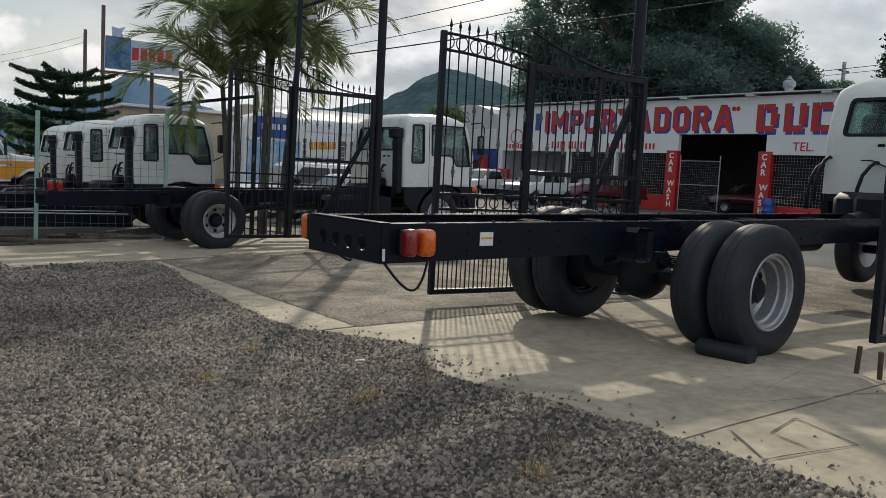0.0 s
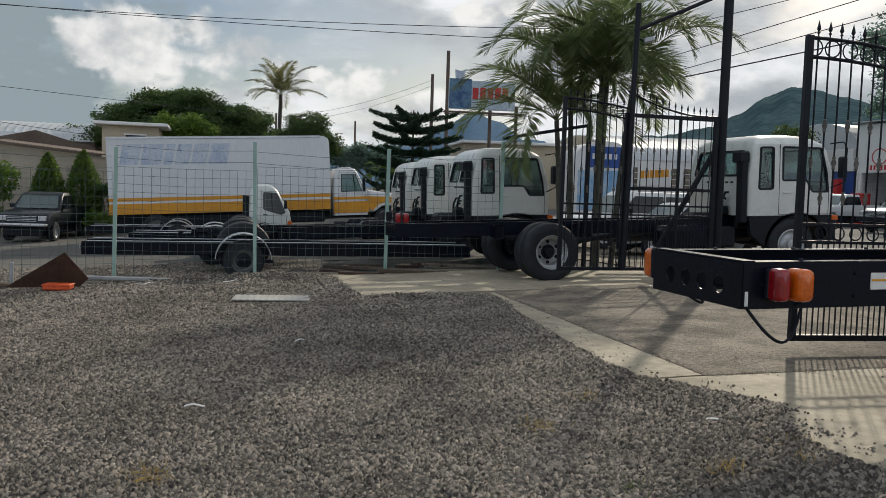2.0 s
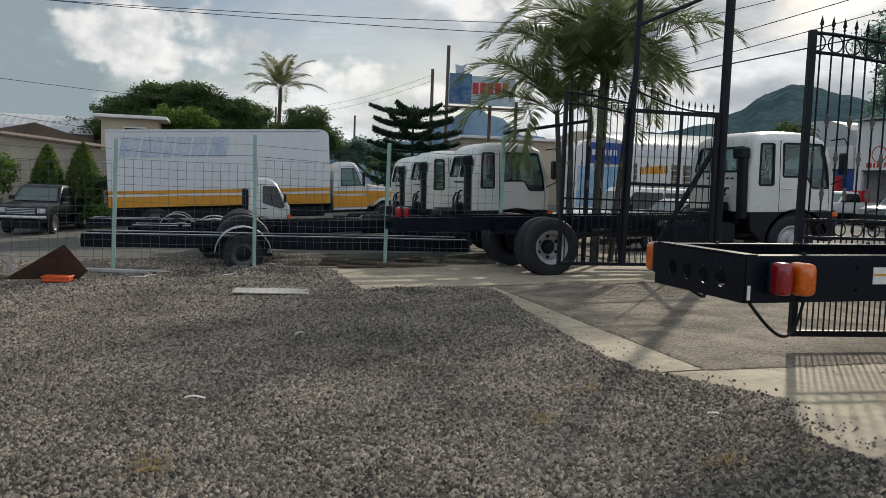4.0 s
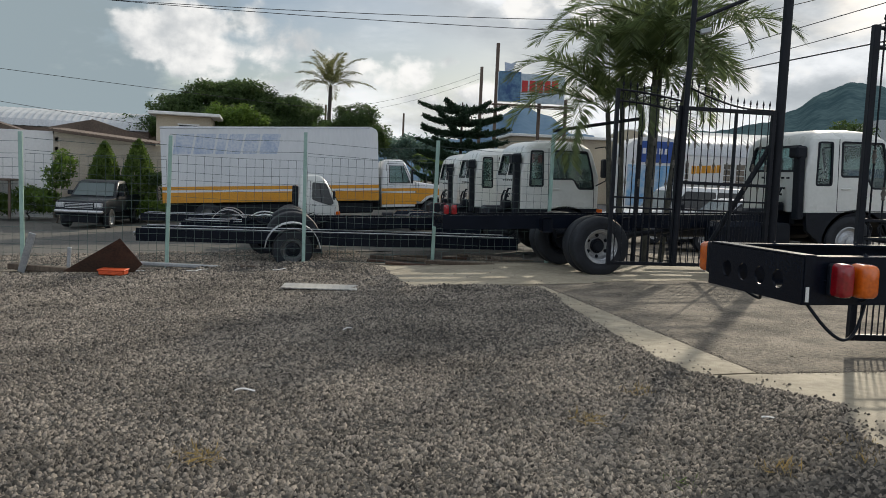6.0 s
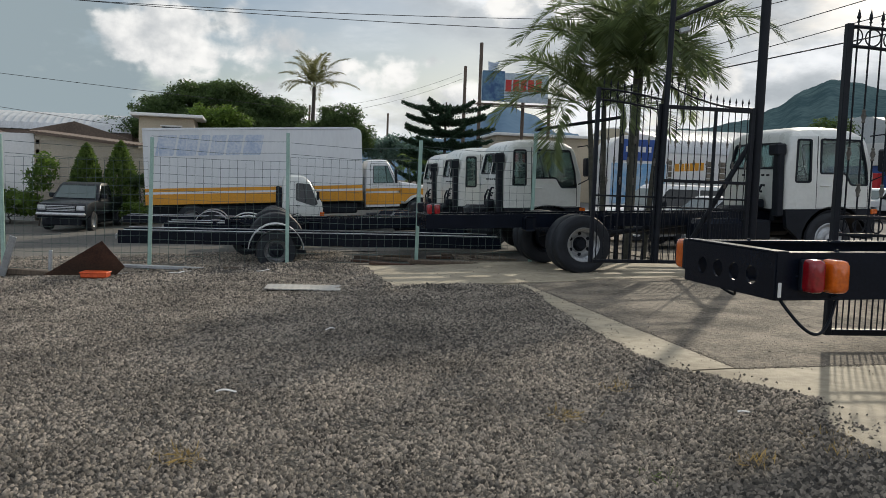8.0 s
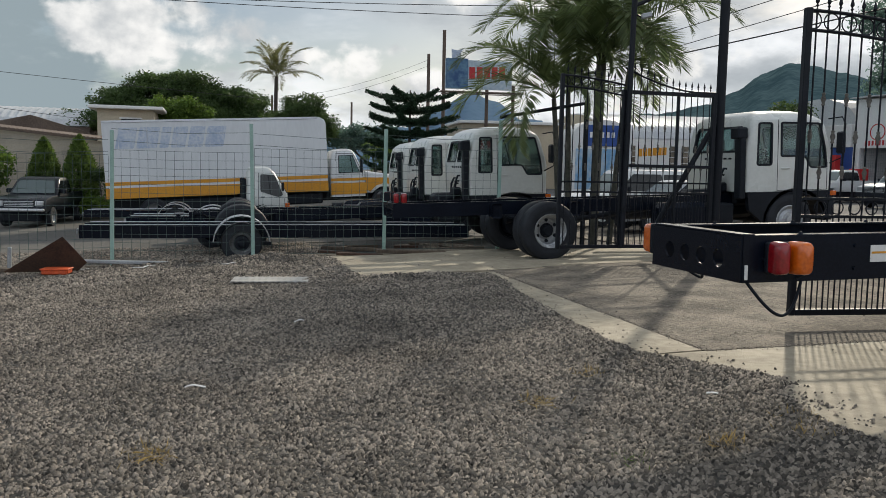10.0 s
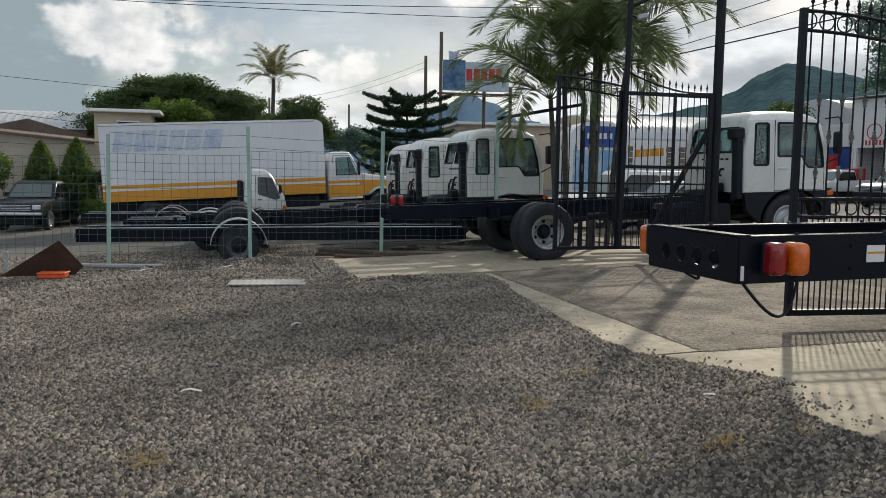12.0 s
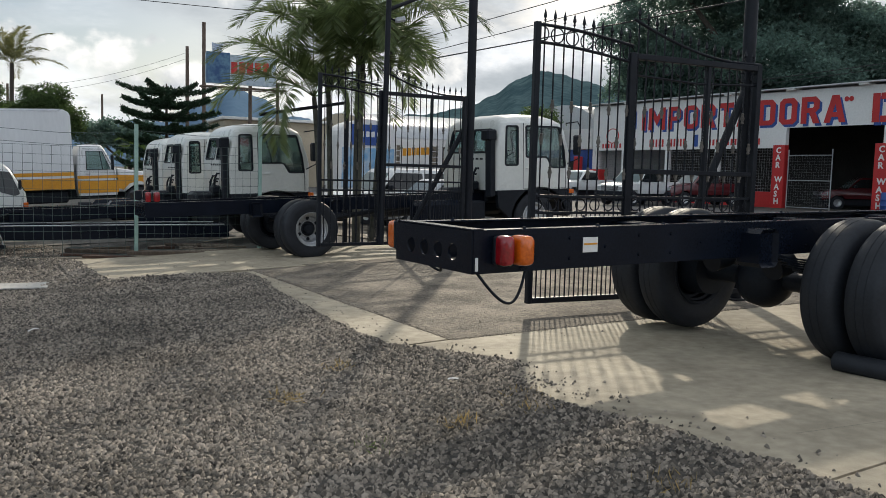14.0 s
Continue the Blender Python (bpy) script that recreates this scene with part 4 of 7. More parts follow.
def medium_truck(at, rz, ro, cab_x, label, tail=True, group="chassis trucks", tilt=0.036, top=1.02, raised=False, stretch=1.0, lift=0.0):
    slope = math.degrees(math.atan(tilt))
    truck = thing("cab_chassis_truck", label=label, category="truck", group=group)
    truck.matrix_world = pose(*at, 0, -slope, rz)
    front = cab_x + 1.55
    truck_frame_parts(truck, ro, front, top)
    truck_axle_parts(truck, top)
    # front axle below the cab
    fx = cab_x + 0.98
    for s in (-1, 1):
        add_wheel(truck, fx, s * 0.90, 0.515, s, "front")
    part("front_axle", Shape().rod((fx, -0.85, 0.48), (fx, 0.85, 0.48), 0.06, n=12), BLACK_MATT, truck)
    cm = pose(cab_x, 0, lift) @ Matrix.Diagonal((stretch, 1, 1, 1))
    cab = part("cab_body", CAB["body"], WHITE_CAB, truck, "white painted cab shell", local=cm)
    for me in CAB["seals"]:
        part("window_seal", me, BLACK_MATT, cab)
    for me in CAB["panes"]:
        p = part("pane", me, GLASS, cab, "greenish cab window glass")
        p.visible_shadow = False
    W = 2.06
    for s in (-1, 1):
        gap = Shape()
        for a, b in (((0.60, 1.10), (0.60, 2.44)), ((1.60, 1.10), (1.60, 1.62)), ((0.60, 1.10), (1.60, 1.10))):
            gap.rod((a[0], s * (W / 2 - 0.001), a[1]), (b[0], s * (W / 2 - 0.001), b[1]), 0.006, n=5)
        part("door_gap", gap, BLACK_MATT, cab)
        hd = Shape().box(0.66, 0.84, *sorted((s * (W / 2), s * (W / 2 + 0.03))), 1.50, 1.535, 0.012)
        part("door_handle", hd, WHITE_CAB, cab)
        # mirrors on a bowed arm
        mr = Shape().tube([(1.62, s * 1.0, 2.45), (1.78, s * 1.16, 2.48), (1.82, s * 1.2, 2.35), (1.80, s * 1.2, 1.72), (1.64, s * 1.02, 1.60)], 0.014, 6)
        arm = part("mirror_arm", mr, BLACK_MATT, cab)
        part("mirror_head", Shape().box(1.70, 1.78, *sorted((s * 1.10, s * 1.30)), 1.78, 2.20, 0.03), BLACK_MATT, arm)
        # wheel arch and step
        arch = Shape().loft([[Vector((0.98 + rr * math.cos(u), s * yy, 0.50 + rr * math.sin(u))) for rr, yy in ((0.58, 1.03), (0.64, 1.03), (0.64, 0.69), (0.58, 0.69))] for u in [math.pi * k / 12 for k in range(13)]])
        part("wheel_arch", arch, BLACK_MATT, cab)
        cheek = [(0.02, 1.085), (1.72, 1.085), (1.78, 0.56), (1.62, 0.50)] + [(0.98 + 0.60 * math.cos(u), 0.50 + 0.60 * math.sin(u) * 0.93) for u in [math.pi * k / 12 for k in range(13)]] + [(0.30, 0.52), (0.06, 0.74)]
        part("fender", Shape().prism(cheek, 0, 0.10, side(s * 0.93, s)), BLACK_MATT, cab, "dark blue black wheel fender")
        part("side_skirt", Shape().box(0.0, 1.72, *sorted((s * 0.70, s * 1.0)), 0.98, 1.09, 0.02), BLACK_MATT, cab)
    part("bumper", Shape().box(1.55, 1.80, -1.05, 1.05, 0.50, 1.06, 0.06), BLACK_MATT, cab)
    part("turn_lamp", Shape().box(1.66, 1.78, -1.075, -1.04, 0.98, 1.07, 0.01), AMBER_LENS, cab, "amber corner lamp")
    part("cab_mount", Shape().box(0.1, 1.5, -0.5, 0.5, 0.80, 1.09, 0.05), BLACK_MATT, cab)
    part("engine", Shape().box(-0.55, 0.6, -0.36, 0.36, 0.55, 1.12, 0.08).rod((-0.3, -0.3, 1.0), (0.3, -0.34, 1.2), 0.08, n=10).rod((-0.5, 0.2, 0.7), (-1.1, 0.1, 0.75), 0.2, 0.12, n=14), BLACK_MATT, cab, smooth=40)
    for y in (-0.45, 0.45):
        seat = Shape().box(0.30, 0.80, y - 0.25, y + 0.25, 1.45, 1.60, 0.05).box(0.22, 0.36, y - 0.25, y + 0.25, 1.58, 2.12, 0.05).box(0.24, 0.33, y - 0.13, y + 0.13, 2.13, 2.32, 0.03)
        part("seat", seat, BLACK_MATT, cab)
    part("dashboard", Shape().box(1.25, 1.62, -0.92, 0.92, 1.35, 1.72, 0.06), BLACK_MATT, cab)
    part("steering_wheel", Shape().lathe([(0.21, -0.012), (0.225, 0.0), (0.21, 0.012), (0.195, 0.0)], 24, pose(1.12, 0.45, 1.80, 0, -30, 0), closed=True), BLACK_MATT, cab)
    # snorkel at the back corner and slots in the back wall
    sn = Shape().box(-0.12, 0.0, -1.01, -0.82, 0.95, 2.12, 0.02).box(-0.18, 0.03, -1.02, -0.76, 2.08, 2.30, 0.03)
    part("air_intake", sn, BLACK_MATT, cab, "black plastic air intake stack")
    for k in range(6):
        part("vent_slot", Shape().box(-0.012, 0.0, -0.55 + 0.16 * k, -0.46 + 0.16 * k, 1.70, 1.735, 0.004), BLACK_MATT, cab)
    for k in range(4):
        part("roof_rib", Shape().box(0.50, 1.04, -0.45 + 0.28 * k, -0.39 + 0.28 * k, 2.612, 2.63, 0.006), WHITE_CAB, cab)
    for y0, lean, top_z in ((-0.48, 0.03, 1.52), (-0.40, 0.05, 1.40), (-0.30, -0.03, 1.34), (-0.16, 0.04, 1.46)):
        part("hose", Shape().tube([(-0.05, y0, top_z), (-0.10, y0 + lean * 0.3, top_z + 0.01), (-0.15, y0 + lean, top_z - 0.12), (-0.16, y0 + lean * 1.4, 1.02)], 0.024, 7), BLACK_MATT, cab, smooth=60)
    part("valve_block", Shape().box(-0.20, -0.04, -0.50, -0.22, 1.08, 1.26, 0.03), BLACK_MATT, cab)
    part("fuel_tank", Shape().box(cab_x - 1.75, cab_x - 0.75, -0.98, -0.50, 0.45, 0.92, 0.09), BLACK_PAINT, truck, smooth=30)
    part("battery_box", Shape().box(cab_x - 0.65, cab_x - 0.2, -0.95, -0.5, 0.50, 0.88, 0.03), BLACK_MATT, truck)
    part("air_tank", Shape().rod((cab_x - 1.9, 0.65, 0.66), (cab_x - 0.8, 0.65, 0.66), 0.14, n=16), BLACK_MATT, truck, smooth=35)
    if raised:
        lamp_pair(truck, -ro, -0.36, top + 0.10, -1, True)
        lamp_pair(truck, -ro, 0.36, top + 0.10, 1, True)
    elif tail:
        lamp_pair(truck, -ro + 0.12, -0.44, top - 0.11, -1)
        lens = part("turn_lamp", pillow(-ro - 0.01, -ro + 0.10, 0.47, 0.57, top - 0.18, top + 0.0, 0.03), AMBER_LENS, truck, "amber turn lamp lens", smooth=50)
        part("lamp_base", Shape().box(-ro - 0.012, -ro + 0.10, 0.436, 0.475, top - 0.18, top + 0.005, 0.01), BLACK_MATT, lens)
    return truck


T1 = medium_truck((6.05, 4.67, gz(6.05, 4.67) + 0.012), 0, 3.06, 4.93, "black cab chassis truck with white cab and no body", tilt=0.012, top=1.0, lift=0.15)
T1.scale = (1.04, 1.04, 1.04)
T2 = medium_truck((5.85, 14.95, gz(5.85, 14.95) + 0.014), 0, 2.6, 4.05, "black cab chassis truck with white cab parked by the gate", raised=True, stretch=1.12)
for y, x, lab in ((19.2, 0.78, "white cab chassis truck parked behind the fence"), (22.6, 0.9, "white cab chassis truck in a parked row"), (25.6, 1.0, "white cab chassis truck at the back of the row")):
    rear = medium_truck((x, y, gz(x, y)), 0, 0.95, 4.60 if y < 20 else 4.72, lab, tail=False, top=0.86 if y < 20 else 0.72)
    rear.scale = (1.09 if y < 20 else 1.0, 1.0, 1.0)
    for ch in rear.children:
        if ch.name.startswith("rim"):
            ch.data = RIM_IN

# ---- gates and fence ----
def spike(s, x, z, y=0.0):
    """A small spearhead finial."""
    s.lathe([(0.006, 0.0), (0.007, 0.02), (0.016, 0.03), (0.006, 0.042), (0.020, 0.065), (0.012, 0.10), (0.0005, 0.145)], 6, pose(x, y, z))


def gate_leaf(name, at, rz, length, label, rings=True):
    """A wrought leaf from its hinge (x = 0) to the taller free edge (x = length); its foot is at z = 0."""
    g = thing(name, at, rz, label, "gate", "gate leaves")
    mid, low, tall = length * 0.6, 2.52, 2.72

    def crest(x):
        """Height of the swept top: each section climbs towards its own free side."""
        if x < mid:
            return low + 0.03 + 0.33 * max(0.0, (x / mid - 0.22) / 0.78) ** 1.7
        return low + 0.09 + (tall - low - 0.09) * math.sin(0.5 * math.pi * (x - mid) / (length - mid))

    part("free_stile", Shape().box(length - 0.06, length, -0.03, 0.03, 0, tall + 0.02, 0.006), GATE_PAINT, g)
    part("middle_stile", Shape().box(mid - 0.04, mid + 0.04, -0.035, 0.035, 0, low + 0.02, 0.006), GATE_PAINT, g)
    part("hinge_stile", Shape().box(0, 0.07, -0.035, 0.035, 0, low + 0.02, 0.006), GATE_PAINT, g)
    part("second_stile", Shape().box(mid * 0.42 - 0.022, mid * 0.42 + 0.022, -0.022, 0.022, 0.03, low - 0.04, 0.004), GATE_PAINT, g)
    part("bottom_rail", Shape().box(0.07, length - 0.06, -0.028, 0.028, 0, 0.055, 0.006), GATE_PAINT, g)
    part("top_rail", Shape().box(0.07, mid - 0.04, -0.036, 0.036, low - 0.045, low + 0.015, 0.006), GATE_PAINT, g)
    part("cross_rail", Shape().box(0.07, mid - 0.04, -0.028, 0.028, 1.31, 1.36, 0.005), GATE_PAINT, g)
    for z in (0.89, 1.05):
        part("middle_rail", Shape().box(0.07, length - 0.06, -0.016, 0.016, z, z + 0.028, 0.003), GATE_PAINT, g)
    for x0, x1, lo in ((0.0, mid - 0.001, 0.0), (mid, length, 0.0), (mid, length, -0.17)):
        pts = [(x0 + (x1 - x0) * i / 24, 0, crest(x0 + (x1 - x0) * i / 24) + lo) for i in range(25)]
        part("crest_rail", Shape().tube(pts, 0.016, 8), GATE_PAINT, g)
    k = int(length / 0.112)
    for i in range(1, k):
        x = length * i / k
        bar = Shape().rod((x, 0, 0.03), (x, 0, crest(x) + 0.02), 0.0088, n=6)
        spike(bar, x, crest(x) + 0.015)
        knots = []
        for z in ((1.62,) if i % 2 else (1.30, 1.95)):
            knots.append((x, z))
        bb = part("bar", bar, GATE_PAINT, g)
        for kx, kz in knots:
            part("collar", Shape().lathe([(0.008, -0.06), (0.018, -0.05), (0.012, -0.035), (0.024, 0.0), (0.012, 0.035), (0.018, 0.05), (0.008, 0.06)], 8, pose(kx, 0, kz)), DUSTY, bb, "dusty cast collar", smooth=50)
    k2 = int(length / 0.056)
    for i in range(1, k2):
        if i % 2:
            x = length * i / k2
            part("low_bar", Shape().rod((x, 0, 0.03), (x, 0, 0.89), 0.0065, n=5), GATE_PAINT, g)
    n = int(length / 0.165)
    for i in range(n):
        x = (i + 0.5) * length / n
        for z, rr in [q for q, ok in (((crest(x) - 0.085, 0.072), x > mid), ((0.983, 0.058), rings)) if ok]:
            part("ring", Shape().lathe([(rr, -0.008), (rr + 0.007, 0), (rr, 0.008), (rr - 0.007, 0)], 18, pose(x, 0, z, 90), closed=True), GATE_PAINT, g)
    if rings:
        m = int(mid / 0.165)
        for i in range(m):
            x = (i + 0.5) * mid / m
            part("ring", Shape().lathe([(0.05, -0.008), (0.057, 0), (0.05, 0.008), (0.043, 0)], 16, pose(x, 0, low - 0.125, 90), closed=True), GATE_PAINT, g)
        part("ring_rail", Shape().tube([(0.05, 0, low - 0.20), (mid * 0.5, 0, low - 0.235), (mid, 0, low - 0.20)], 0.012, 6), GATE_PAINT, g)
    return g


far_leaf = gate_leaf("gate_leaf", (8.2, 12.55, 0.27), 180, 2.78, "black wrought iron gate leaf standing open", False)
gate_leaf("gate_leaf", (8.12, 6.45, 0.22), 173.5, 2.93, "black wrought iron gate leaf swung open beside the truck")


def post(name, x, y, r, h, label, mat=GATE_PAINT, brace=None):
    p = thing(name, (x, y, gz(x, y)), 0, label, "post", "gate posts")
    part("pole", Shape().rod((0, 0, -0.2), (0, 0, h), r, n=16), mat, p, smooth=40)
    if brace:
        part("brace", Shape().rod((0, 0, 2.45), (brace[0] * 0.87, brace[1] * 0.87, 0.34), 0.045, n=12), mat, p, smooth=40)
    part("foot_plate", Shape().box(-0.14, 0.14, -0.14, 0.14, 0.012, 0.032, 0.005), mat, p)
    return p


post("gate_post", 8.33, 12.62, 0.078, 5.3, "tall round black steel gate post with slanted brace", brace=(-1.3, 0.25))
post("gate_post", 8.125, 6.62, 0.073, 5.0, "tall round black steel gate post with slanted brace", brace=(-1.15, 0.1))
part("tall_stile", Shape().rod((1.66, 0.06, 0.02), (1.60, 0.08, 4.25), 0.045, n=12), GATE_PAINT, far_leaf, "tall black pole", smooth=40)


part("stay", Shape().rod((1.63, 0.06, 3.82), (-0.10, -0.06, 4.62), 0.032, n=10), GATE_PAINT, far_leaf, "slanted black pipe stay", smooth=40)
lookout = thing("security_camera", (6.64, 12.47, 3.92), 0, "small pale security camera fixed to the black pole", "camera")
part("housing", Shape().box(0.07, 0.24, -0.05, 0.04, -0.04, 0.04, 0.015, pose(0, 0, 0, 0, -14, -20)), GALV, lookout)
part("bracket", Shape().rod((-0.02, 0.0, 0.05), (0.14, -0.03, 0.0), 0.014, n=8), BLACK_MATT, lookout)


def mesh_panel(parent, x0, x1, y, z0, z1, top):
    s = Shape()
    n = round((x1 - x0) / 0.15)
    for i in range(n + 1):
        x = x0 + (x1 - x0) * i / n
        s.rod((x, y, z0), (x, y, z1), 0.0032, n=4, caps=False)
    k = round((z1 - z0) / 0.15)
    for j in range(k + 1):
        z = z0 + (z1 - z0) * j / k
        bow = 0.012 * math.sin(j * 2.1)
        s.tube([(x0, y, z), ((x0 + x1) / 2, y + 0.01, z - 0.02 + bow), (x1, y, z)], 0.0032, 4)
    part("mesh_panel", s, FENCE_WIRE, parent, "thin welded wire mesh")
    w = Shape()
    for z in (top - 0.12, top - 0.33):
        w.tube([(x0, y - 0.02, z), ((x0 + x1) / 2, y - 0.02, z - 0.05), (x1, y - 0.02, z)], 0.004, 4)
    part("strand", w, FENCE_WIRE, parent)


fence = thing("wire_fence", (0, 0, 0), 0, "wire mesh fence on pale green steel posts", "fence")
FENCE_Y = 16.25
POSTS = [(-6.4, 2.45), (-3.98, 2.45), (-1.56, 2.42), (0.91, 2.52), (3.40, 2.42), (5.75, 2.6)]
for i, (x, h) in enumerate(POSTS):
    z = gz(x, FENCE_Y)
    p = Shape().box(x - 0.032, x + 0.032, FENCE_Y - 0.032, FENCE_Y + 0.032, z - 0.1, z + h, 0.004)
    lean = Matrix.Translation((x, FENCE_Y, z)) @ Matrix.Rotation(radians((-0.8, -1.2, 0.9, -0.6, 0.5, 0.3)[i]), 4, "Y") @ Matrix.Translation((-x, -FENCE_Y, -z))
    p.v = [tuple(lean @ Vector(v)) for v in p.v]
    part("fence_post", p, FENCE_GREEN, fence)
    if i:
        x0 = POSTS[i - 1][0]
        z0 = (gz(x0, FENCE_Y) + z) / 2
        mesh_panel(fence, x0 + 0.03, x - 0.03, FENCE_Y, z0 + 0.08, z0 + 2.15 - 0.12, z0 + h)
        part("kerb", Shape().box(x0, x, FENCE_Y - 0.07, FENCE_Y + 0.07, z0 - 0.15, z0 + 0.05, 0.02), CONCRETE_OLD, fence)
part("end_post", Shape().rod((7.6, 16.2, gz(7.6, 16.2) - 0.1), (7.6, 16.2, 2.95), 0.05, n=12), GATE_PAINT, fence, "black end post")
part("brace_pipe", Shape().rod((5.75, FENCE_Y, 2.55), (7.6, 16.2, 2.9), 0.035, n=10), GATE_PAINT, fence, "slanted black pipe")

# ---- the shop across the street ----
shop = thing("shop_building", (38.6, 0, 0.2), 0, "white painted workshop with red and blue lettering across the street", "building")
Y0, Y1, WTOP = -6.0, 43.1, 6.05


def shop_wall(y0, y1, z0, z1, mat=WALL_WHITE, x0=0.0, x1=0.25, name="wall", label=""):
    return part(name, Shape().box(x0, x1, y0, y1, z0, z1, 0), mat, shop, label)


shop_wall(Y0, 23.0, 3.1, WTOP)
shop_wall(23.0, 28.3, 4.15, WTOP)
shop_wall(28.3, Y1, 3.1, WTOP)
shop_wall(Y0, 22.6, -0.2, 0.55, RED_PAINT)
shop_wall(29.0, Y1, -0.2, 0.75, RED_PAINT)
for y in (32.8, 36.6, 40.4, 42.9, 18.5, 14.0, 10):
    part("column", Shape().box(-0.03, 0.27, y - 0.12, y + 0.12, 0, 3.1, 0.01), WALL_WHITE, shop)
part("side_wall", Shape().box(0.0, 16, Y1, Y1 + 0.25, -0.2, WTOP, 0), WALL_WHITE, shop)
part("side_wall", Shape().box(0.0, 16, Y0 - 0.25, Y0, -0.2, WTOP, 0), WALL_WHITE, shop)
# near-black walls: the shade inside the car wash is put into their colour
part("back_wall", Shape().box(16, 16.25, Y0, Y1, -0.2, WTOP, 0), SHADE_AND_PANEL_BLACK, shop)
part("inner_wall", Shape().box(7.0, 7.2, Y0, Y1, -0.2, WTOP - 0.3, 0), SHADE_AND_PANEL_BLACK, shop)
part("shop_floor", Shape().box(0.0, 16, Y0, Y1, -0.25, -0.12, 0), CONCRETE_OLD, shop)
roof = Shape()
roof.box(-0.35, 16.5, Y0 - 0.4, Y1 + 0.4, WTOP + 0.10, WTOP + 0.16, 0)
part("roof", roof, ROOF_METAL, shop, "thin metal roof edge")
for k in range(12):
    y = Y0 + 2 + 4.0 * k
    part("rafter_end", Shape().box(-0.3, 0.3, y - 0.25, y + 0.25, WTOP, WTOP + 0.12, 0.01), WALL_WHITE, shop)
part("roof_vent", Shape().lathe([(0.22, 0), (0.22, 0.35), (0.30, 0.36), (0.30, 0.6), (0.12, 0.8), (0.001, 0.95)], 14, pose(0.6, 22.4, WTOP + 0.1)), GALV, shop)


def lattice(y0, y1, z0, z1, x=0.12, st=0.16, r=0.006, mat=GALV):
    s = Shape()
    for i in range(int((y1 - y0) / st) + 1):
        s.rod((x, y0 + st * i, z0), (x, y0 + st * i, z1), r, n=4, caps=False)
    for j in range(int((z1 - z0) / st) + 1):
        s.rod((x, y0, z0 + st * j), (x, y1, z0 + st * j), r, n=4, caps=False)
    return s


for y0, y1 in ((29.0, 32.68), (32.92, 36.48), (36.72, 40.28), (40.52, 42.78), (18.62, 22.6), (14.12, 18.38), (10.12, 13.88)):
    part("window_grille", lattice(y0, y1, 0.75 if y0 > 25 else 0.55, 3.1), GALV, shop, "white steel lattice grille")
for y in (28.62, 22.98):
    pl = part("door_pillar", Shape().box(-0.10, 0.22, y - 0.36, y + 0.36, -0.1, 3.25, 0.01), RED_PAINT, shop, "red pillar with white lettering")
    for i, ch in enumerate("CAR WASH"):
        if ch != " ":
            words(ch, 0.42, WALL_WHITE, pl, Matrix(((0, 0, -1, -0.105), (-1, 0, 0, y + 0.15), (0, 1, 0, 2.83 - 0.385 * i), (0, 0, 0, 1))), bold=0.012)
gf = Shape()
for y in (25.6, 28.1):
    gf.rod((0.05, y, -0.1), (0.05, y, 3.0), 0.03, n=6)
for z in (0.0, 1.4, 2.7):
    gf.rod((0.05, 25.6, z), (0.05, 28.1, z), 0.025, n=6)
dg = part("mesh_door", gf, GALV, shop, "open galvanised mesh door")
part("mesh_infill", lattice(25.6, 28.1, 0.0, 2.7, 0.05, 0.14, 0.0025), GALV, dg)


def sign(text, y, z, size, mat, x=-0.012, bold=0.0, width=1.0, depth=0.008, space=1.0):
    return words(text, size, mat, shop, Matrix(((0, 0, -1, x), (-1, 0, 0, y), (0, 1, 0, z), (0, 0, 0, 1))), bold=bold, width=width, depth=depth, space=space)


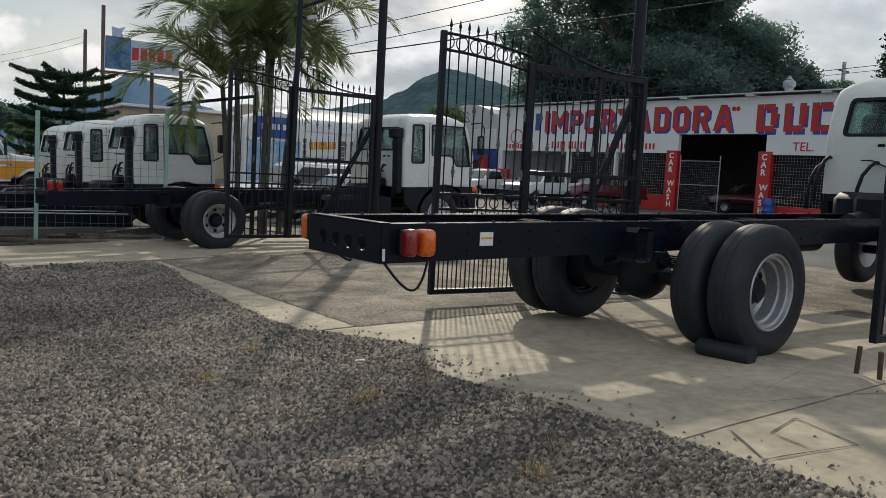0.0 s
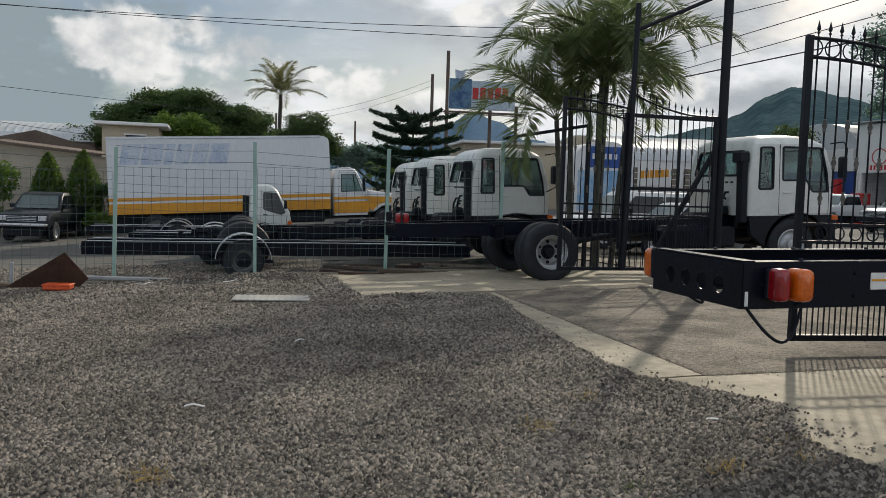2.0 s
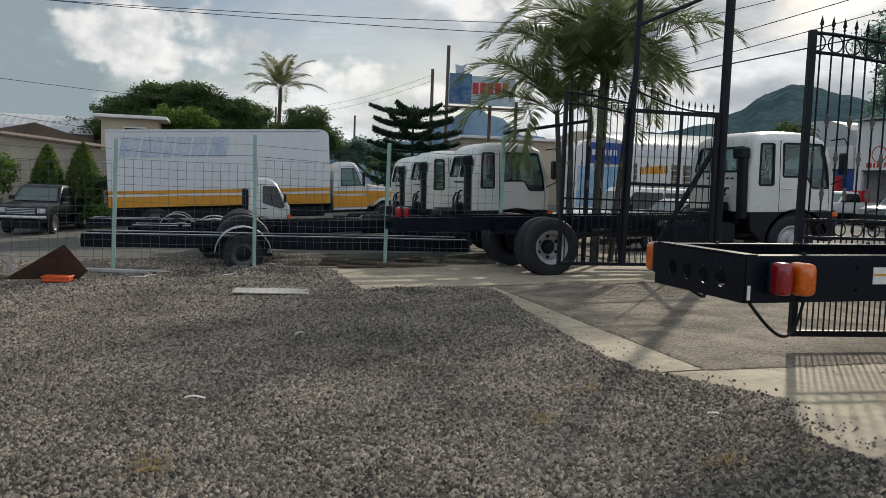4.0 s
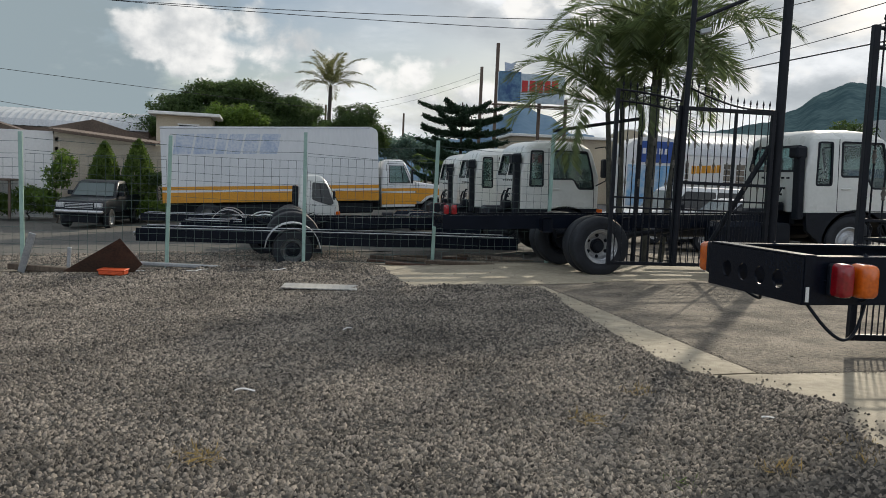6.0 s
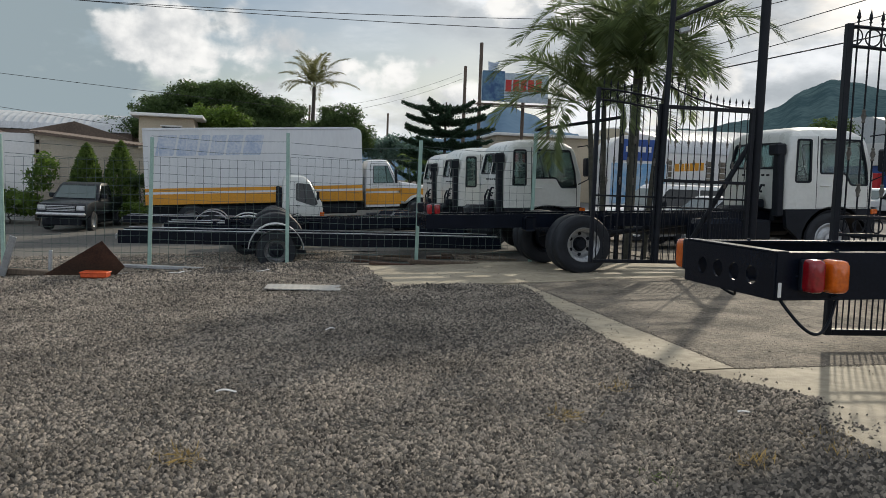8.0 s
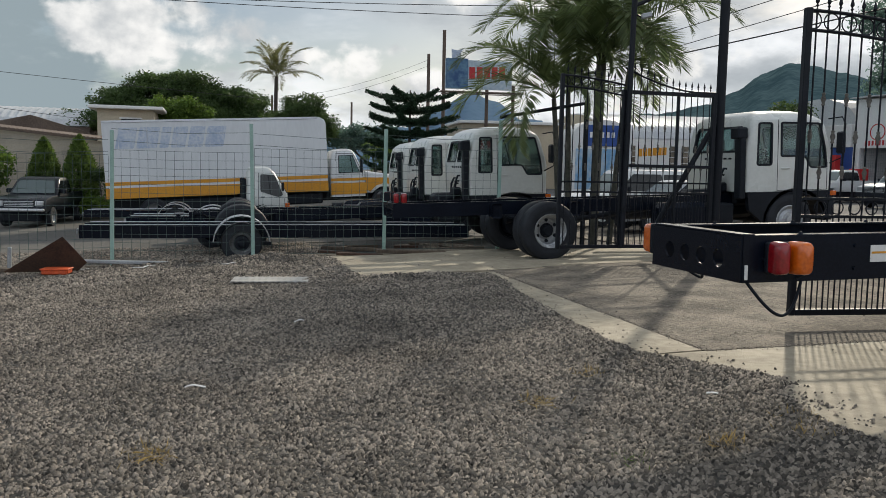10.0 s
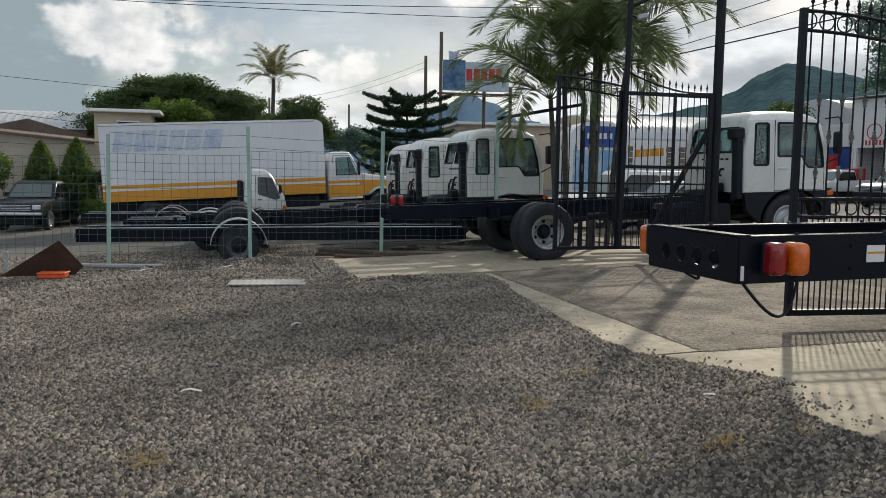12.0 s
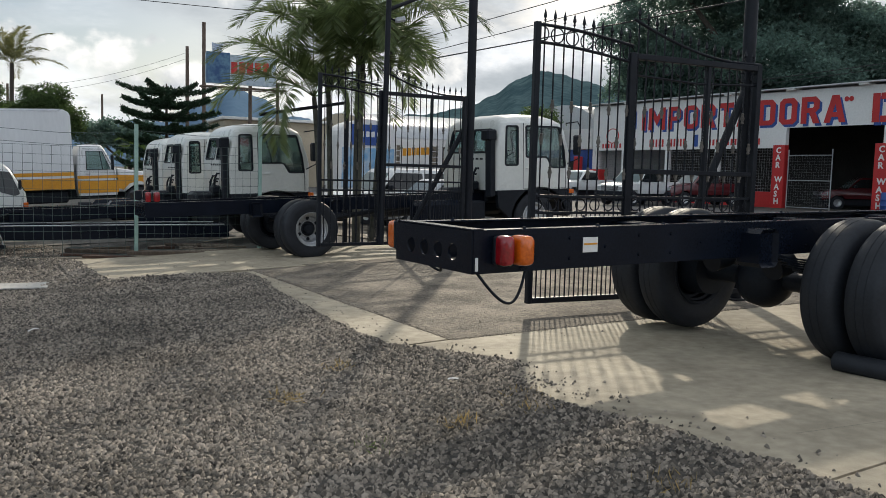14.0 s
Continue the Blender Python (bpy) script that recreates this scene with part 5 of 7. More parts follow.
def block_glyph(ch):
    """Painted capital with cut corners, one unit high: its width and convex pieces."""
    t, c = 0.22, 0.15

    def hoop(outer, inner):
        n = len(outer)
        return [[outer[i], outer[(i + 1) % n], inner[(i + 1) % n], inner[i]] for i in range(n)]

    def bowl(w, z0, k):
        return hoop([(0, z0), (w - c, z0), (w, z0 + c), (w, 1 - c), (w - c, 1), (0, 1)],
                    [(t, z0 + k), (w - t - 0.04, z0 + k), (w - t, z0 + k + 0.04), (w - t, 1 - k - 0.04), (w - t - 0.04, 1 - k), (t, 1 - k)])

    if ch == "I":
        return t, [[(0, 0), (t, 0), (t, 1), (0, 1)]]
    if ch == "M":
        return 0.94, [[(0, 0), (t, 0), (t, 1), (0, 1)], [(0.72, 0), (0.94, 0), (0.94, 1), (0.72, 1)],
                      [(t, 1), (t, 0.62), (0.47, 0.20), (0.47, 0.58)], [(0.72, 1), (0.47, 0.58), (0.47, 0.20), (0.72, 0.62)]]
    if ch == "O":
        w = 0.72
        return w, hoop([(c, 0), (w - c, 0), (w, c), (w, 1 - c), (w - c, 1), (c, 1), (0, 1 - c), (0, c)],
                       [(t + 0.05, 0.19), (w - t - 0.05, 0.19), (w - t, 0.24), (w - t, 0.76), (w - t - 0.05, 0.81), (t + 0.05, 0.81), (t, 0.76), (t, 0.24)])
    if ch == "D":
        return 0.72, bowl(0.72, 0.0, 0.19)
    if ch == "P":
        return 0.68, bowl(0.68, 0.38, 0.18) + [[(0, 0), (t, 0), (t, 0.38), (0, 0.38)]]
    if ch == "R":
        return 0.72, bowl(0.70, 0.40, 0.18) + [[(0, 0), (t, 0), (t, 0.40), (0, 0.40)], [(0.32, 0.40), (0.56, 0.40), (0.74, 0), (0.49, 0)]]
    if ch == "T":
        return 0.68, [[(0, 0.79), (0.68, 0.79), (0.68, 1), (0, 1)], [(0.23, 0), (0.45, 0), (0.45, 0.79), (0.23, 0.79)]]
    return 0.80, [[(0, 0), (0.23, 0), (0.40, 0.68), (0.40, 1), (0.27, 1)], [(0.80, 0), (0.53, 1), (0.40, 1), (0.40, 0.68), (0.57, 0)],
                  [(0.28, 0.20), (0.52, 0.20), (0.475, 0.38), (0.325, 0.38)]]


def painted_word(text, y0, y1, z, high):
    """Block capitals from y0 to y1 along the front, each red letter over its blue drop shade."""
    sizes = [block_glyph(ch)[0] for ch in text]
    gap = 0.17
    k = (y0 - y1) / (sum(sizes) + gap * (len(text) - 1))
    at = y0
    for ch in text:
        w, pieces = block_glyph(ch)
        red = None
        for mat, dx, dy, dz in ((RED_PAINT, -0.024, 0.0, 0.0), (BLUE_PAINT, -0.008, -0.13, -0.13)):
            m = Matrix(((0, 0, -1, dx), (-k, 0, 0, at + dy), (0, high, 0, z + dz), (0, 0, 0, 1)))
            sh = Shape()
            for q in pieces:
                sh.prism(q, -0.008, 0.008, m)
            ob = part("letter" if red is None else "letter_shade", sh, mat, shop if red is None else red, "" if red is None else "blue painted drop shade")
            red = red or ob
        at -= (w + gap) * k


painted_word("IMPORTADORA", 38.8, 25.0, 4.32, 1.36)
for i, y in enumerate((23.65, 22.15, 20.75)):
    for mat, dx, dz, dy in ((BLUE_PAINT, -0.008, -0.15, -0.12), (RED_PAINT, -0.022, 0, 0)):
        s = Shape()
        m = Matrix(((0, 0, -1, dx), (-1, 0, 0, y + dy), (0, 1, 0, 4.25 + dz), (0, 0, 0, 1)))
        s.prism([(0, 0), (0.36, 0), (0.36, 1.38), (0, 1.38)], -0.008, 0.008, m)
        s.prism([(0.40, 0), (1.0, 0), (1.0, 0.3), (0.40, 0.3)], -0.008, 0.008, m)
        if i != 1:
            s.prism([(0.40, 1.08), (1.0, 1.08), (1.0, 1.38), (0.40, 1.38)], -0.008, 0.008, m)
        if i != 2:
            s.prism([(0.78, 0.34), (1.12, 0.34), (1.12, 1.04 if i == 0 else 1.38), (0.78, 1.04 if i == 0 else 1.38)], -0.008, 0.008, m)
        part("painted_block", s, mat, shop)
for k, (y, w) in enumerate(((25.0, 0.14), (24.75, 0.14))):
    part("painted_block", Shape().lathe([(0.001, 0.01), (0.13, 0.008)], 10, Matrix(((0, 0, -1, -0.01), (-1, 0, 0, y), (0, 1, 0, 5.45), (0, 0, 0, 1)))), RED_PAINT, shop)
sign("TEL.", 21.6, 3.30, 0.62, RED_PAINT)
for y, w, z, h, mat in ((38.1, 1.3, 3.28, 0.46, RED_PAINT), (36.6, 1.5, 3.28, 0.46, RED_PAINT), (33.4, 3.6, 3.30, 0.34, RED_PAINT), (34.6, 0.7, 3.25, 0.7, BLUE_PAINT),
                        (39.7, 0.75, 4.45, 1.1, BLUE_PAINT), (42.4, 1.9, 3.25, 0.30, RED_PAINT)):
    n = round(w / 0.26) if w > 0.8 else 1
    for i in range(n):
        part("painted_bar", Shape().box(-0.012, 0.0, y - w * (i + 0.55) / n, y - w * i / n, z, z + h, 0.002), mat, shop)
part("painted_ring", Shape().lathe([(0.44, 0), (0.44, 0.01), (0.50, 0.01), (0.50, 0)], 24, Matrix(((0, 0, -1, -0.002), (-1.2, 0, 0, 41.45), (0, 1, 0, 4.05), (0, 0, 0, 1)))), RED_PAINT, shop)

barrel = thing("blue_barrel", (38.15, 22.35, 0.2), 0, "blue plastic barrel beside the red pillar", "barrel")
part("drum", Shape().lathe([(0.001, 0), (0.27, 0.0), (0.29, 0.05), (0.29, 0.28), (0.305, 0.30), (0.29, 0.32), (0.29, 0.58), (0.305, 0.60), (0.29, 0.62), (0.29, 0.85), (0.26, 0.9), (0.001, 0.9)], 20), BLUE_PAINT, barrel, smooth=40)
part("lid", Shape().lathe([(0.001, 0.93), (0.24, 0.93), (0.25, 0.9)], 20), BLUE_PAINT, barrel)

# ---- other vehicles ----
def plain_wheel(parent, x, y, r, w, out, rim_mat=SILVER):
    turn = pose(x, y, r) @ (Matrix.Rotation(radians(-90), 4, "X") if out > 0 else Matrix.Rotation(radians(90), 4, "X"))
    h = w / 2
    t = part("tyre", Shape().lathe([(r * 0.6, -h), (r * 0.94, -h), (r, -h * 0.7), (r, h * 0.7), (r * 0.94, h), (r * 0.6, h)], 28, turn, closed=True), RUBBER, parent, smooth=40)
    part("rim", Shape().lathe([(0.001, h * 0.5), (r * 0.16, h * 0.6), (r * 0.2, h * 0.2), (r * 0.5, h * 0.4), (r * 0.6, h * 0.9), (r * 0.63, h * 0.95), (r * 0.63, -h * 0.9)], 24, turn), rim_mat, t, smooth=40)


def profile_body(points, w, c=0.07):
    """A side outline (x, z) carried across the width, its long edges rounded off."""
    s, n = Shape(), len(points)
    mid = Vector((sum(p[0] for p in points) / n, sum(p[1] for p in points) / n))
    rings = []
    for y, k in ((-w / 2, c), (-w / 2 + c * 0.35, c * 0.3), (-w / 2 + c, 0), (w / 2 - c, 0), (w / 2 - c * 0.35, c * 0.3), (w / 2, c)):
        ring = []
        for p in points:
            d = Vector(p) - mid
            q = Vector(p) - Vector((math.copysign(min(k, abs(d.x)), d.x), math.copysign(min(k, abs(d.y)), d.y)))
            ring.append(Vector((q.x, y, q.y)))
        rings.append(ring)
    return s.loft(rings)


def car(at, rz, kind, paint, label, category="car", group="parked cars", L=4.9, W=1.78, bright=False):
    c = thing({"pickup": "pickup_truck", "suv": "suv", "sedan": "sedan"}[kind], at, rz, label, category, group)
    r = 0.36 if kind != "sedan" else 0.31
    fx, rx = L / 2 - 0.85, -L / 2 + 1.1
    belt = {"pickup": 1.13, "suv": 1.05, "sedan": 0.88}[kind]
    low = {"pickup": 0.48, "suv": 0.42, "sedan": 0.28}[kind]
    top = {"pickup": 1.76, "suv": 1.78, "sedan": 1.42}[kind]

    def arch(x):
        return [(x + (r + 0.07) * math.cos(math.pi * k / 6), r + (r + 0.07) * math.sin(math.pi * k / 6)) for k in range(7)]

    out = [(L / 2 - 0.05, low)] + [p for p in arch(fx) if p[1] >= low] + [p for p in arch(rx) if p[1] >= low]
    out += [(-L / 2 + 0.05, low + 0.05), (-L / 2, belt - 0.15), (-L / 2 + 0.06, belt)]
    out += [(fx - 0.55, belt), (fx + 0.3, belt - 0.05), (L / 2 - 0.15, belt - 0.14), (L / 2, belt - 0.30), (L / 2 + 0.02, low + 0.12)]
    part("body", profile_body(out, W), paint, c, smooth=30)
    a0 = {"pickup": -0.55, "suv": -L / 2 + 0.15, "sedan": -L / 2 + 0.85}[kind]
    a1 = fx - 0.45
    g0 = {"pickup": -0.45, "suv": -L / 2 + 0.4, "sedan": -0.9}[kind]
    g1 = {"pickup": 0.55, "suv": 0.45, "sedan": 0.35}[kind]
    h = top - belt
    cab = Shape().loft([ring_rect(a0, a1, W - 0.06, 0.12, belt - 0.02), ring_rect(a0 + (g0 - a0) * 0.85, a1 + (g1 - a1) * 0.85, W - 0.28, 0.16, belt + h * 0.85),
                        ring_rect(g0, g1, W - 0.38, 0.2, belt + h * 0.96), ring_rect(g0 + 0.15, g1 - 0.15, W - 0.7, 0.2, top)])
    cb = part("cabin", cab, paint, c, smooth=35)
    lean = 0.11 / (h * 0.85)

    def pane(xa, xb, xc, xd):
        for sg in (-1, 1):
            o = rounded([(xa, 0.06), (xb, 0.06), (xc, h * 0.80), (xd, h * 0.80)], 0.05)
            m = Matrix(((1, 0, 0, 0), (0, -sg * lean, sg, sg * (W / 2 - 0.026)), (0, 1, 0, belt), (0, 0, 0, 1)))
            part("side_window", Shape().prism(o, -0.01, 0.012, m), GLASS_DARK, cb)

    k = 0.85
    if kind == "pickup":
        pane(a0 + 0.12, a1 - 0.14, a1 + (g1 - a1) * k - 0.10, a0 + (g0 - a0) * k + 0.12)
    else:
        m1 = (a0 + a1) / 2 - (0.1 if kind == "suv" else -0.1)
        pane(m1 + 0.05, a1 - 0.16, a1 + (g1 - a1) * k - 0.12, m1 + 0.05)
        pane(a0 + 0.18, m1 - 0.03, m1 - 0.03, a0 + (g0 - a0) * k + 0.16)
    for xa, xt, sg in ((a1, a1 + (g1 - a1) * k, 1), (a0, a0 + (g0 - a0) * k, -1)):
        o = rounded([(-W / 2 + 0.14, 0.05), (W / 2 - 0.14, 0.05), (W / 2 - 0.25, h * 0.8), (-W / 2 + 0.25, h * 0.8)], 0.06)
        sl = (xt - xa) / (h * k)
        part("windscreen" if sg > 0 else "rear_window", Shape().prism(o, -0.012, 0.014, Matrix(((0, sl, sg, xa), (1, 0, 0, 0), (0, 1, 0, belt), (0, 0, 0, 1)))), GLASS_SCREEN, cb)
    if kind == "pickup":
        bed = Shape().box(-L / 2 + 0.1, a0 - 0.08, -W / 2 + 0.12, W / 2 - 0.12, belt - 0.02, belt + 0.006, 0)
        part("bed_floor", bed, BLACK_MATT, c)
        for sg in (-1, 1):
            part("bed_rail", Shape().box(-L / 2 + 0.05, a0 - 0.02, *sorted((sg * (W / 2 - 0.12), sg * (W / 2 - 0.02))), belt - 0.05, belt + 0.07, 0.02), paint, c)
    chrome = ALLOY if bright else BLACK_MATT
    part("front_bumper", Shape().box(L / 2 - 0.12, L / 2 + 0.12, -W / 2 + 0.02, W / 2 - 0.02, low + (0.09 if bright else 0.02), low + (0.20 if bright else 0.24), 0.04), chrome, c, smooth=30)
    part("rear_bumper", Shape().box(-L / 2 - 0.10, -L / 2 + 0.1, -W / 2 + 0.04, W / 2 - 0.04, low + 0.02, low + 0.2, 0.04), chrome, c, smooth=30)
    gr = part("grille", Shape().box(L / 2 - 0.05, L / 2 + 0.025, -0.50, 0.50, belt - 0.40, belt - 0.17, 0.015), BLACK_MATT, c)
    for k2 in range(4):
        part("grille_bar", Shape().box(L / 2 + 0.0, L / 2 + 0.045, -0.49, 0.49, belt - 0.385 + 0.055 * k2, belt - 0.36 + 0.055 * k2, 0.004), ALLOY, gr)
    for sg in (-1, 1):
        part("headlamp", Shape().box(L / 2 - 0.06, L / 2 + 0.02, *sorted((sg * 0.52, sg * (W / 2 - 0.06))), belt - 0.37, belt - 0.19, 0.02), ALLOY, c, "clear headlamp")
        part("rear_lamp", Shape().box(-L / 2 - 0.02, -L / 2 + 0.06, *sorted((sg * (W / 2 - 0.2), sg * (W / 2 - 0.04))), belt - 0.36, belt - 0.06, 0.02), RED_LENS, c)
        part("mirror", Shape().box(a1 - 0.45, a1 - 0.33, *sorted((sg * (W / 2 - 0.04), sg * (W / 2 + 0.18))), belt + 0.04, belt + 0.2, 0.03), BLACK_MATT, c)
        for x in (fx, rx):
            plain_wheel(c, x, sg * (W / 2 - 0.12), r, 0.22, sg)
    part("underbody", Shape().box(-L / 2 + 0.2, L / 2 - 0.2, -W / 2 + 0.25, W / 2 - 0.25, 0.22, low + 0.1, 0.03), BLACK_MATT, c)
    return c


GLASS_SCREEN = glass_material("windscreen_glass", (0.17, 0.22, 0.22), weight=0.4)
DARK_CAR = material("dark_blue_black_car_paint", (0.006, 0.010, 0.018), (0.004, 0.006, 0.011), rough=0.28, big=1, small=20, spec=0.3)
WHITE_CAR = material("white_car_paint", (0.70, 0.71, 0.70), (0.62, 0.63, 0.62), rough=0.25, big=1, small=20, coat=0.7)
RED_CAR = material("maroon_car_paint", (0.105, 0.012, 0.016), (0.07, 0.008, 0.010), rough=0.25, big=1, small=20, coat=0.7)
SILVER_CAR = material("silver_car_paint", (0.42, 0.44, 0.46), (0.36, 0.38, 0.40), rough=0.25, metal=0.4, big=1, small=20, coat=0.7)


def on(x, y, lift=0.0):
    return (x, y, gz(x, y) + lift)


car(on(-5.9, 34.6), -99, "pickup", DARK_CAR, "dark blue pickup truck with chrome bumper parked by a wall", "pickup truck", L=5.0, W=1.75, bright=True)
car(on(13.2, 24.6, 0.01), 185, "suv", WHITE_CAR, "white suv with dark tinted windows parked outside", "suv", L=4.8, W=1.85)
car(on(13.0, 21.2, 0.01), 180, "sedan", SILVER_CAR, "silver sedan parked close to the fence", L=4.5, W=1.72)
car(on(30.8, 31.0, 0.01), 190, "pickup", WHITE_CAR, "white pickup truck parked at the shop", "pickup truck")
car(on(33.5, 38.4, 0.01), 185, "pickup", WHITE_CAR, "white pickup truck standing before the blue shop", "pickup truck")
car(on(34.6, 30.2, 0.01), 165, "pickup", RED_CAR, "maroon pickup truck parked at the shop grille", "pickup truck")
car((43.4, 26.6, 0.09), 138, "pickup", RED_CAR, "red pickup truck inside the dark car wash", "pickup truck", L=5.0)


def light_truck(at, rz, ro, front, cab, label, fender=True, dusty=False, rail=0.21):
    """A low city chassis; cab: whether its small cab stands on it."""
    t = thing("light_chassis_truck", at, rz, label, "truck", "light chassis trucks")
    top, r = 0.70, 0.39
    for s in (-1, 1):
        part("frame_rail", Shape().box(-ro, front, s * 0.37 - 0.03, s * 0.37 + 0.03, top - rail, top, 0.006), BLACK_PAINT, t)
        # bright tube added for the sky's reflection along the rail's top flange
        part("flange_glint", Shape().tube([(-ro + 0.1, s * 0.40, top + 0.012), (front * 0.4, s * 0.405, top + 0.02), (front - 0.1, s * 0.40, top + 0.012)], 0.011, 6), ALLOY, t, "thin silver tube standing for the glint on the rail flange")
        for x, w in ((0, 0.40),):
            plain_wheel(t, x, s * 0.72, r, w, s, BLACK_PAINT if not dusty else SILVER)
        if cab:
            plain_wheel(t, front - 0.6, s * 0.78, r, 0.2, s)
        if fender:
            f = Shape().loft([[Vector((rr * math.cos(u), s * yy, r + rr * math.sin(u))) for rr, yy in ((0.52, 0.96), (0.535, 0.96), (0.535, 0.54), (0.52, 0.54))] for u in [math.pi * (0.02 + 0.96 * k / 14) for k in range(15)]])
            part("mudguard", f, ALLOY, t, "bare aluminium mudguard", smooth=30)
    for x in (-ro + 0.03, -0.9, -0.2, 0.7, 1.6, 2.6):
        if x < front:
            part("crossmember", Shape().box(x, x + 0.06, -0.36, 0.36, top - 0.15, top - 0.02, 0.006), BLACK_PAINT, t)
    part("rear_axle", Shape().rod((0, -0.6, r), (0, 0.6, r), 0.06, n=10).lathe([(0.001, -0.15), (0.13, -0.1), (0.17, 0), (0.13, 0.1), (0.001, 0.15)], 14, pose(0, 0, r)), BLACK_MATT, t, smooth=35)
    if not dusty:
        part("fuel_tank", Shape().box(1.2, 2.1, -0.85, -0.45, 0.30, 0.66, 0.05), BLACK_PAINT, t, smooth=30)
    part("tail_lamp", Shape().box(-ro - 0.03, -ro, -0.50, -0.36, top - 0.16, top - 0.06, 0.01), ALLOY, t)
    if dusty:
        part("rear_spring", Shape().box(-0.6, 0.6, -0.42, -0.34, 0.30, 0.38, 0.01).box(-0.4, 0.4, -0.42, -0.34, 0.24, 0.30, 0.01), BLACK_MATT, t)
        part("hub_cover", Shape().lathe([(0.001, 0.26), (0.06, 0.25), (0.08, 0.20), (0.14, 0.19), (0.15, 0.12)], 18, pose(0, -0.72, r) @ Matrix.Rotation(radians(90), 4, "X")), BLACK_MATT, t, smooth=40)
    if cab:
        x0 = front - 1.25
        rows = [(0.55, x0, front, 1.75, 0.1), (1.05, x0, front + 0.03, 1.78, 0.14), (1.25, x0, front, 1.76, 0.14), (1.90, x0 + 0.05, front - 0.38, 1.66, 0.18), (2.05, x0 + 0.1, front - 0.52, 1.50, 0.2), (2.10, x0 + 0.3, front - 0.7, 1.2, 0.2)]
        b = part("cab_body", Shape().loft([ring_rect(a, c, w, rr, z) for z, a, c, w, rr in rows]), WHITE_CAB, t, "small white cab", smooth=30)
        for s in (-1, 1):
            o = rounded([(x0 + 0.42, 1.32), (front - 0.28, 1.16), (front - 0.14, 1.22), (front - 0.40, 1.84), (x0 + 0.42, 1.86)], 0.06)
            m = Matrix(((1, 0, 0, 0), (0, -s * 0.077, s, s * (0.888 + 0.077 * 1.25)), (0, 1, 0, 0), (0, 0, 0, 1)))
            part("side_window", Shape().prism(o, -0.01, 0.012, m), GLASS_DARK, b)
            part("vent_bar", Shape().rod((front - 0.52, s * 0.889, 1.24), (front - 0.60, s * 0.845, 1.84), 0.016, n=6), BLACK_MATT, b)
            part("door_gap", Shape().tube([(x0 + 0.36, s * 0.842, 1.90), (x0 + 0.36, s * 0.889, 1.2), (x0 + 0.36, s * 0.889, 0.72), (front - 0.12, s * 0.889, 0.72), (front - 0.10, s * 0.889, 1.12)], 0.008, 5), BLACK_MATT, b)
            part("door_handle", Shape().box(x0 + 0.42, x0 + 0.56, *sorted((s * 0.885, s * 0.91)), 1.14, 1.17, 0.006), BLACK_MATT, b)
            part("side_trim", Shape().box(x0, front - 0.02, *sorted((s * 0.875, s * 0.895)), 0.55, 0.64, 0.008), BLACK_MATT, b)
            part("mirror", Shape().box(front - 0.2, front - 0.12, *sorted((s * 0.95, s * 1.1)), 1.35, 1.62, 0.02), BLACK_MATT, b)
            part("corner_lamp", Shape().box(front - 0.08, front + 0.06, *sorted((s * 0.70, s * 0.90)), 0.82, 0.98, 0.02), AMBER_LENS, b)
            part("intake", Shape().box(x0 - 0.14, x0, s * 0.7 - 0.08, s * 0.7 + 0.08, 0.7, 1.72, 0.02), BLACK_MATT, b)
        o = rounded([(-0.78, 0.0), (0.78, 0.0), (0.7, 0.62), (-0.7, 0.62)], 0.07)
        part("windscreen", Shape().prism(o, -0.01, 0.012, Matrix(((0, -0.58, 1, front), (1, 0, 0, 0), (0, 1, 0, 1.26), (0, 0, 0, 1)))), GLASS_DARK, b)
    return t


light_truck(on(0.72, 17.55, -0.08), 0, 2.95, 4.7, False, "low black chassis with bare aluminium mudguards by the fence", dusty=True, rail=0.25)
light_truck(on(0.2, 20.75), 0, 1.9, 2.0, False, "low black chassis with mudguards behind another")
light_truck(on(-0.9, 27.4), 0, 2.6, 3.35, True, "small white cab truck with bare black chassis")

# the long box truck
box_truck = thing("box_truck", on(0.55, 31.4), -1.5, "long white box truck with an orange and yellow stripe", "truck")
box_truck.matrix_world = pose(*on(0.55, 31.4, 0.05), 0, -3.0, -1.5)
BX0, BX1, BZ0, BZ1, BW = -3.7, 3.75, 1.0, 3.60, 2.5
part("box_body", Shape().loft([[Vector((BX0 + (c if k in (0, 3) else 0), 0, 0)) + Vector(p) - Vector((BX0 + (c if k in (0, 3) else 0), 0, 0)) for k, p in enumerate([(BX0, y, BZ0), (BX1, y, BZ0), (BX1, y, BZ1 - 0.22), (BX1 - 0.05, y, BZ1 - 0.09), (BX1 - 0.2, y, BZ1), (BX0, y, BZ1)])] for y, c in ((-BW / 2, 0), (BW / 2, 0))]),
     WHITE_BOX, box_truck, "white riveted box panels")
for k in range(8):
    x = BX0 + 0.5 + 0.93 * k
    part("panel_joint", Shape().box(x - 0.012, x + 0.012, -BW / 2 - 0.008, -BW / 2, BZ0 + 0.5, BZ1 - 0.08, 0.002), WHITE_BOX, box_truck)
part("roof_edge", Shape().box(BX0, BX1 - 0.3, -BW / 2 - 0.02, -BW / 2 + 0.03, BZ1 - 0.06, BZ1 + 0.02, 0.01), ALLOY, box_truck)
part("lower_band", Shape().box(BX0, BX1, -BW / 2 - 0.012, -BW / 2 - 0.002, BZ0, BZ0 + 0.36, 0.002), YELLOW_BAND, box_truck, "orange yellow stripe")
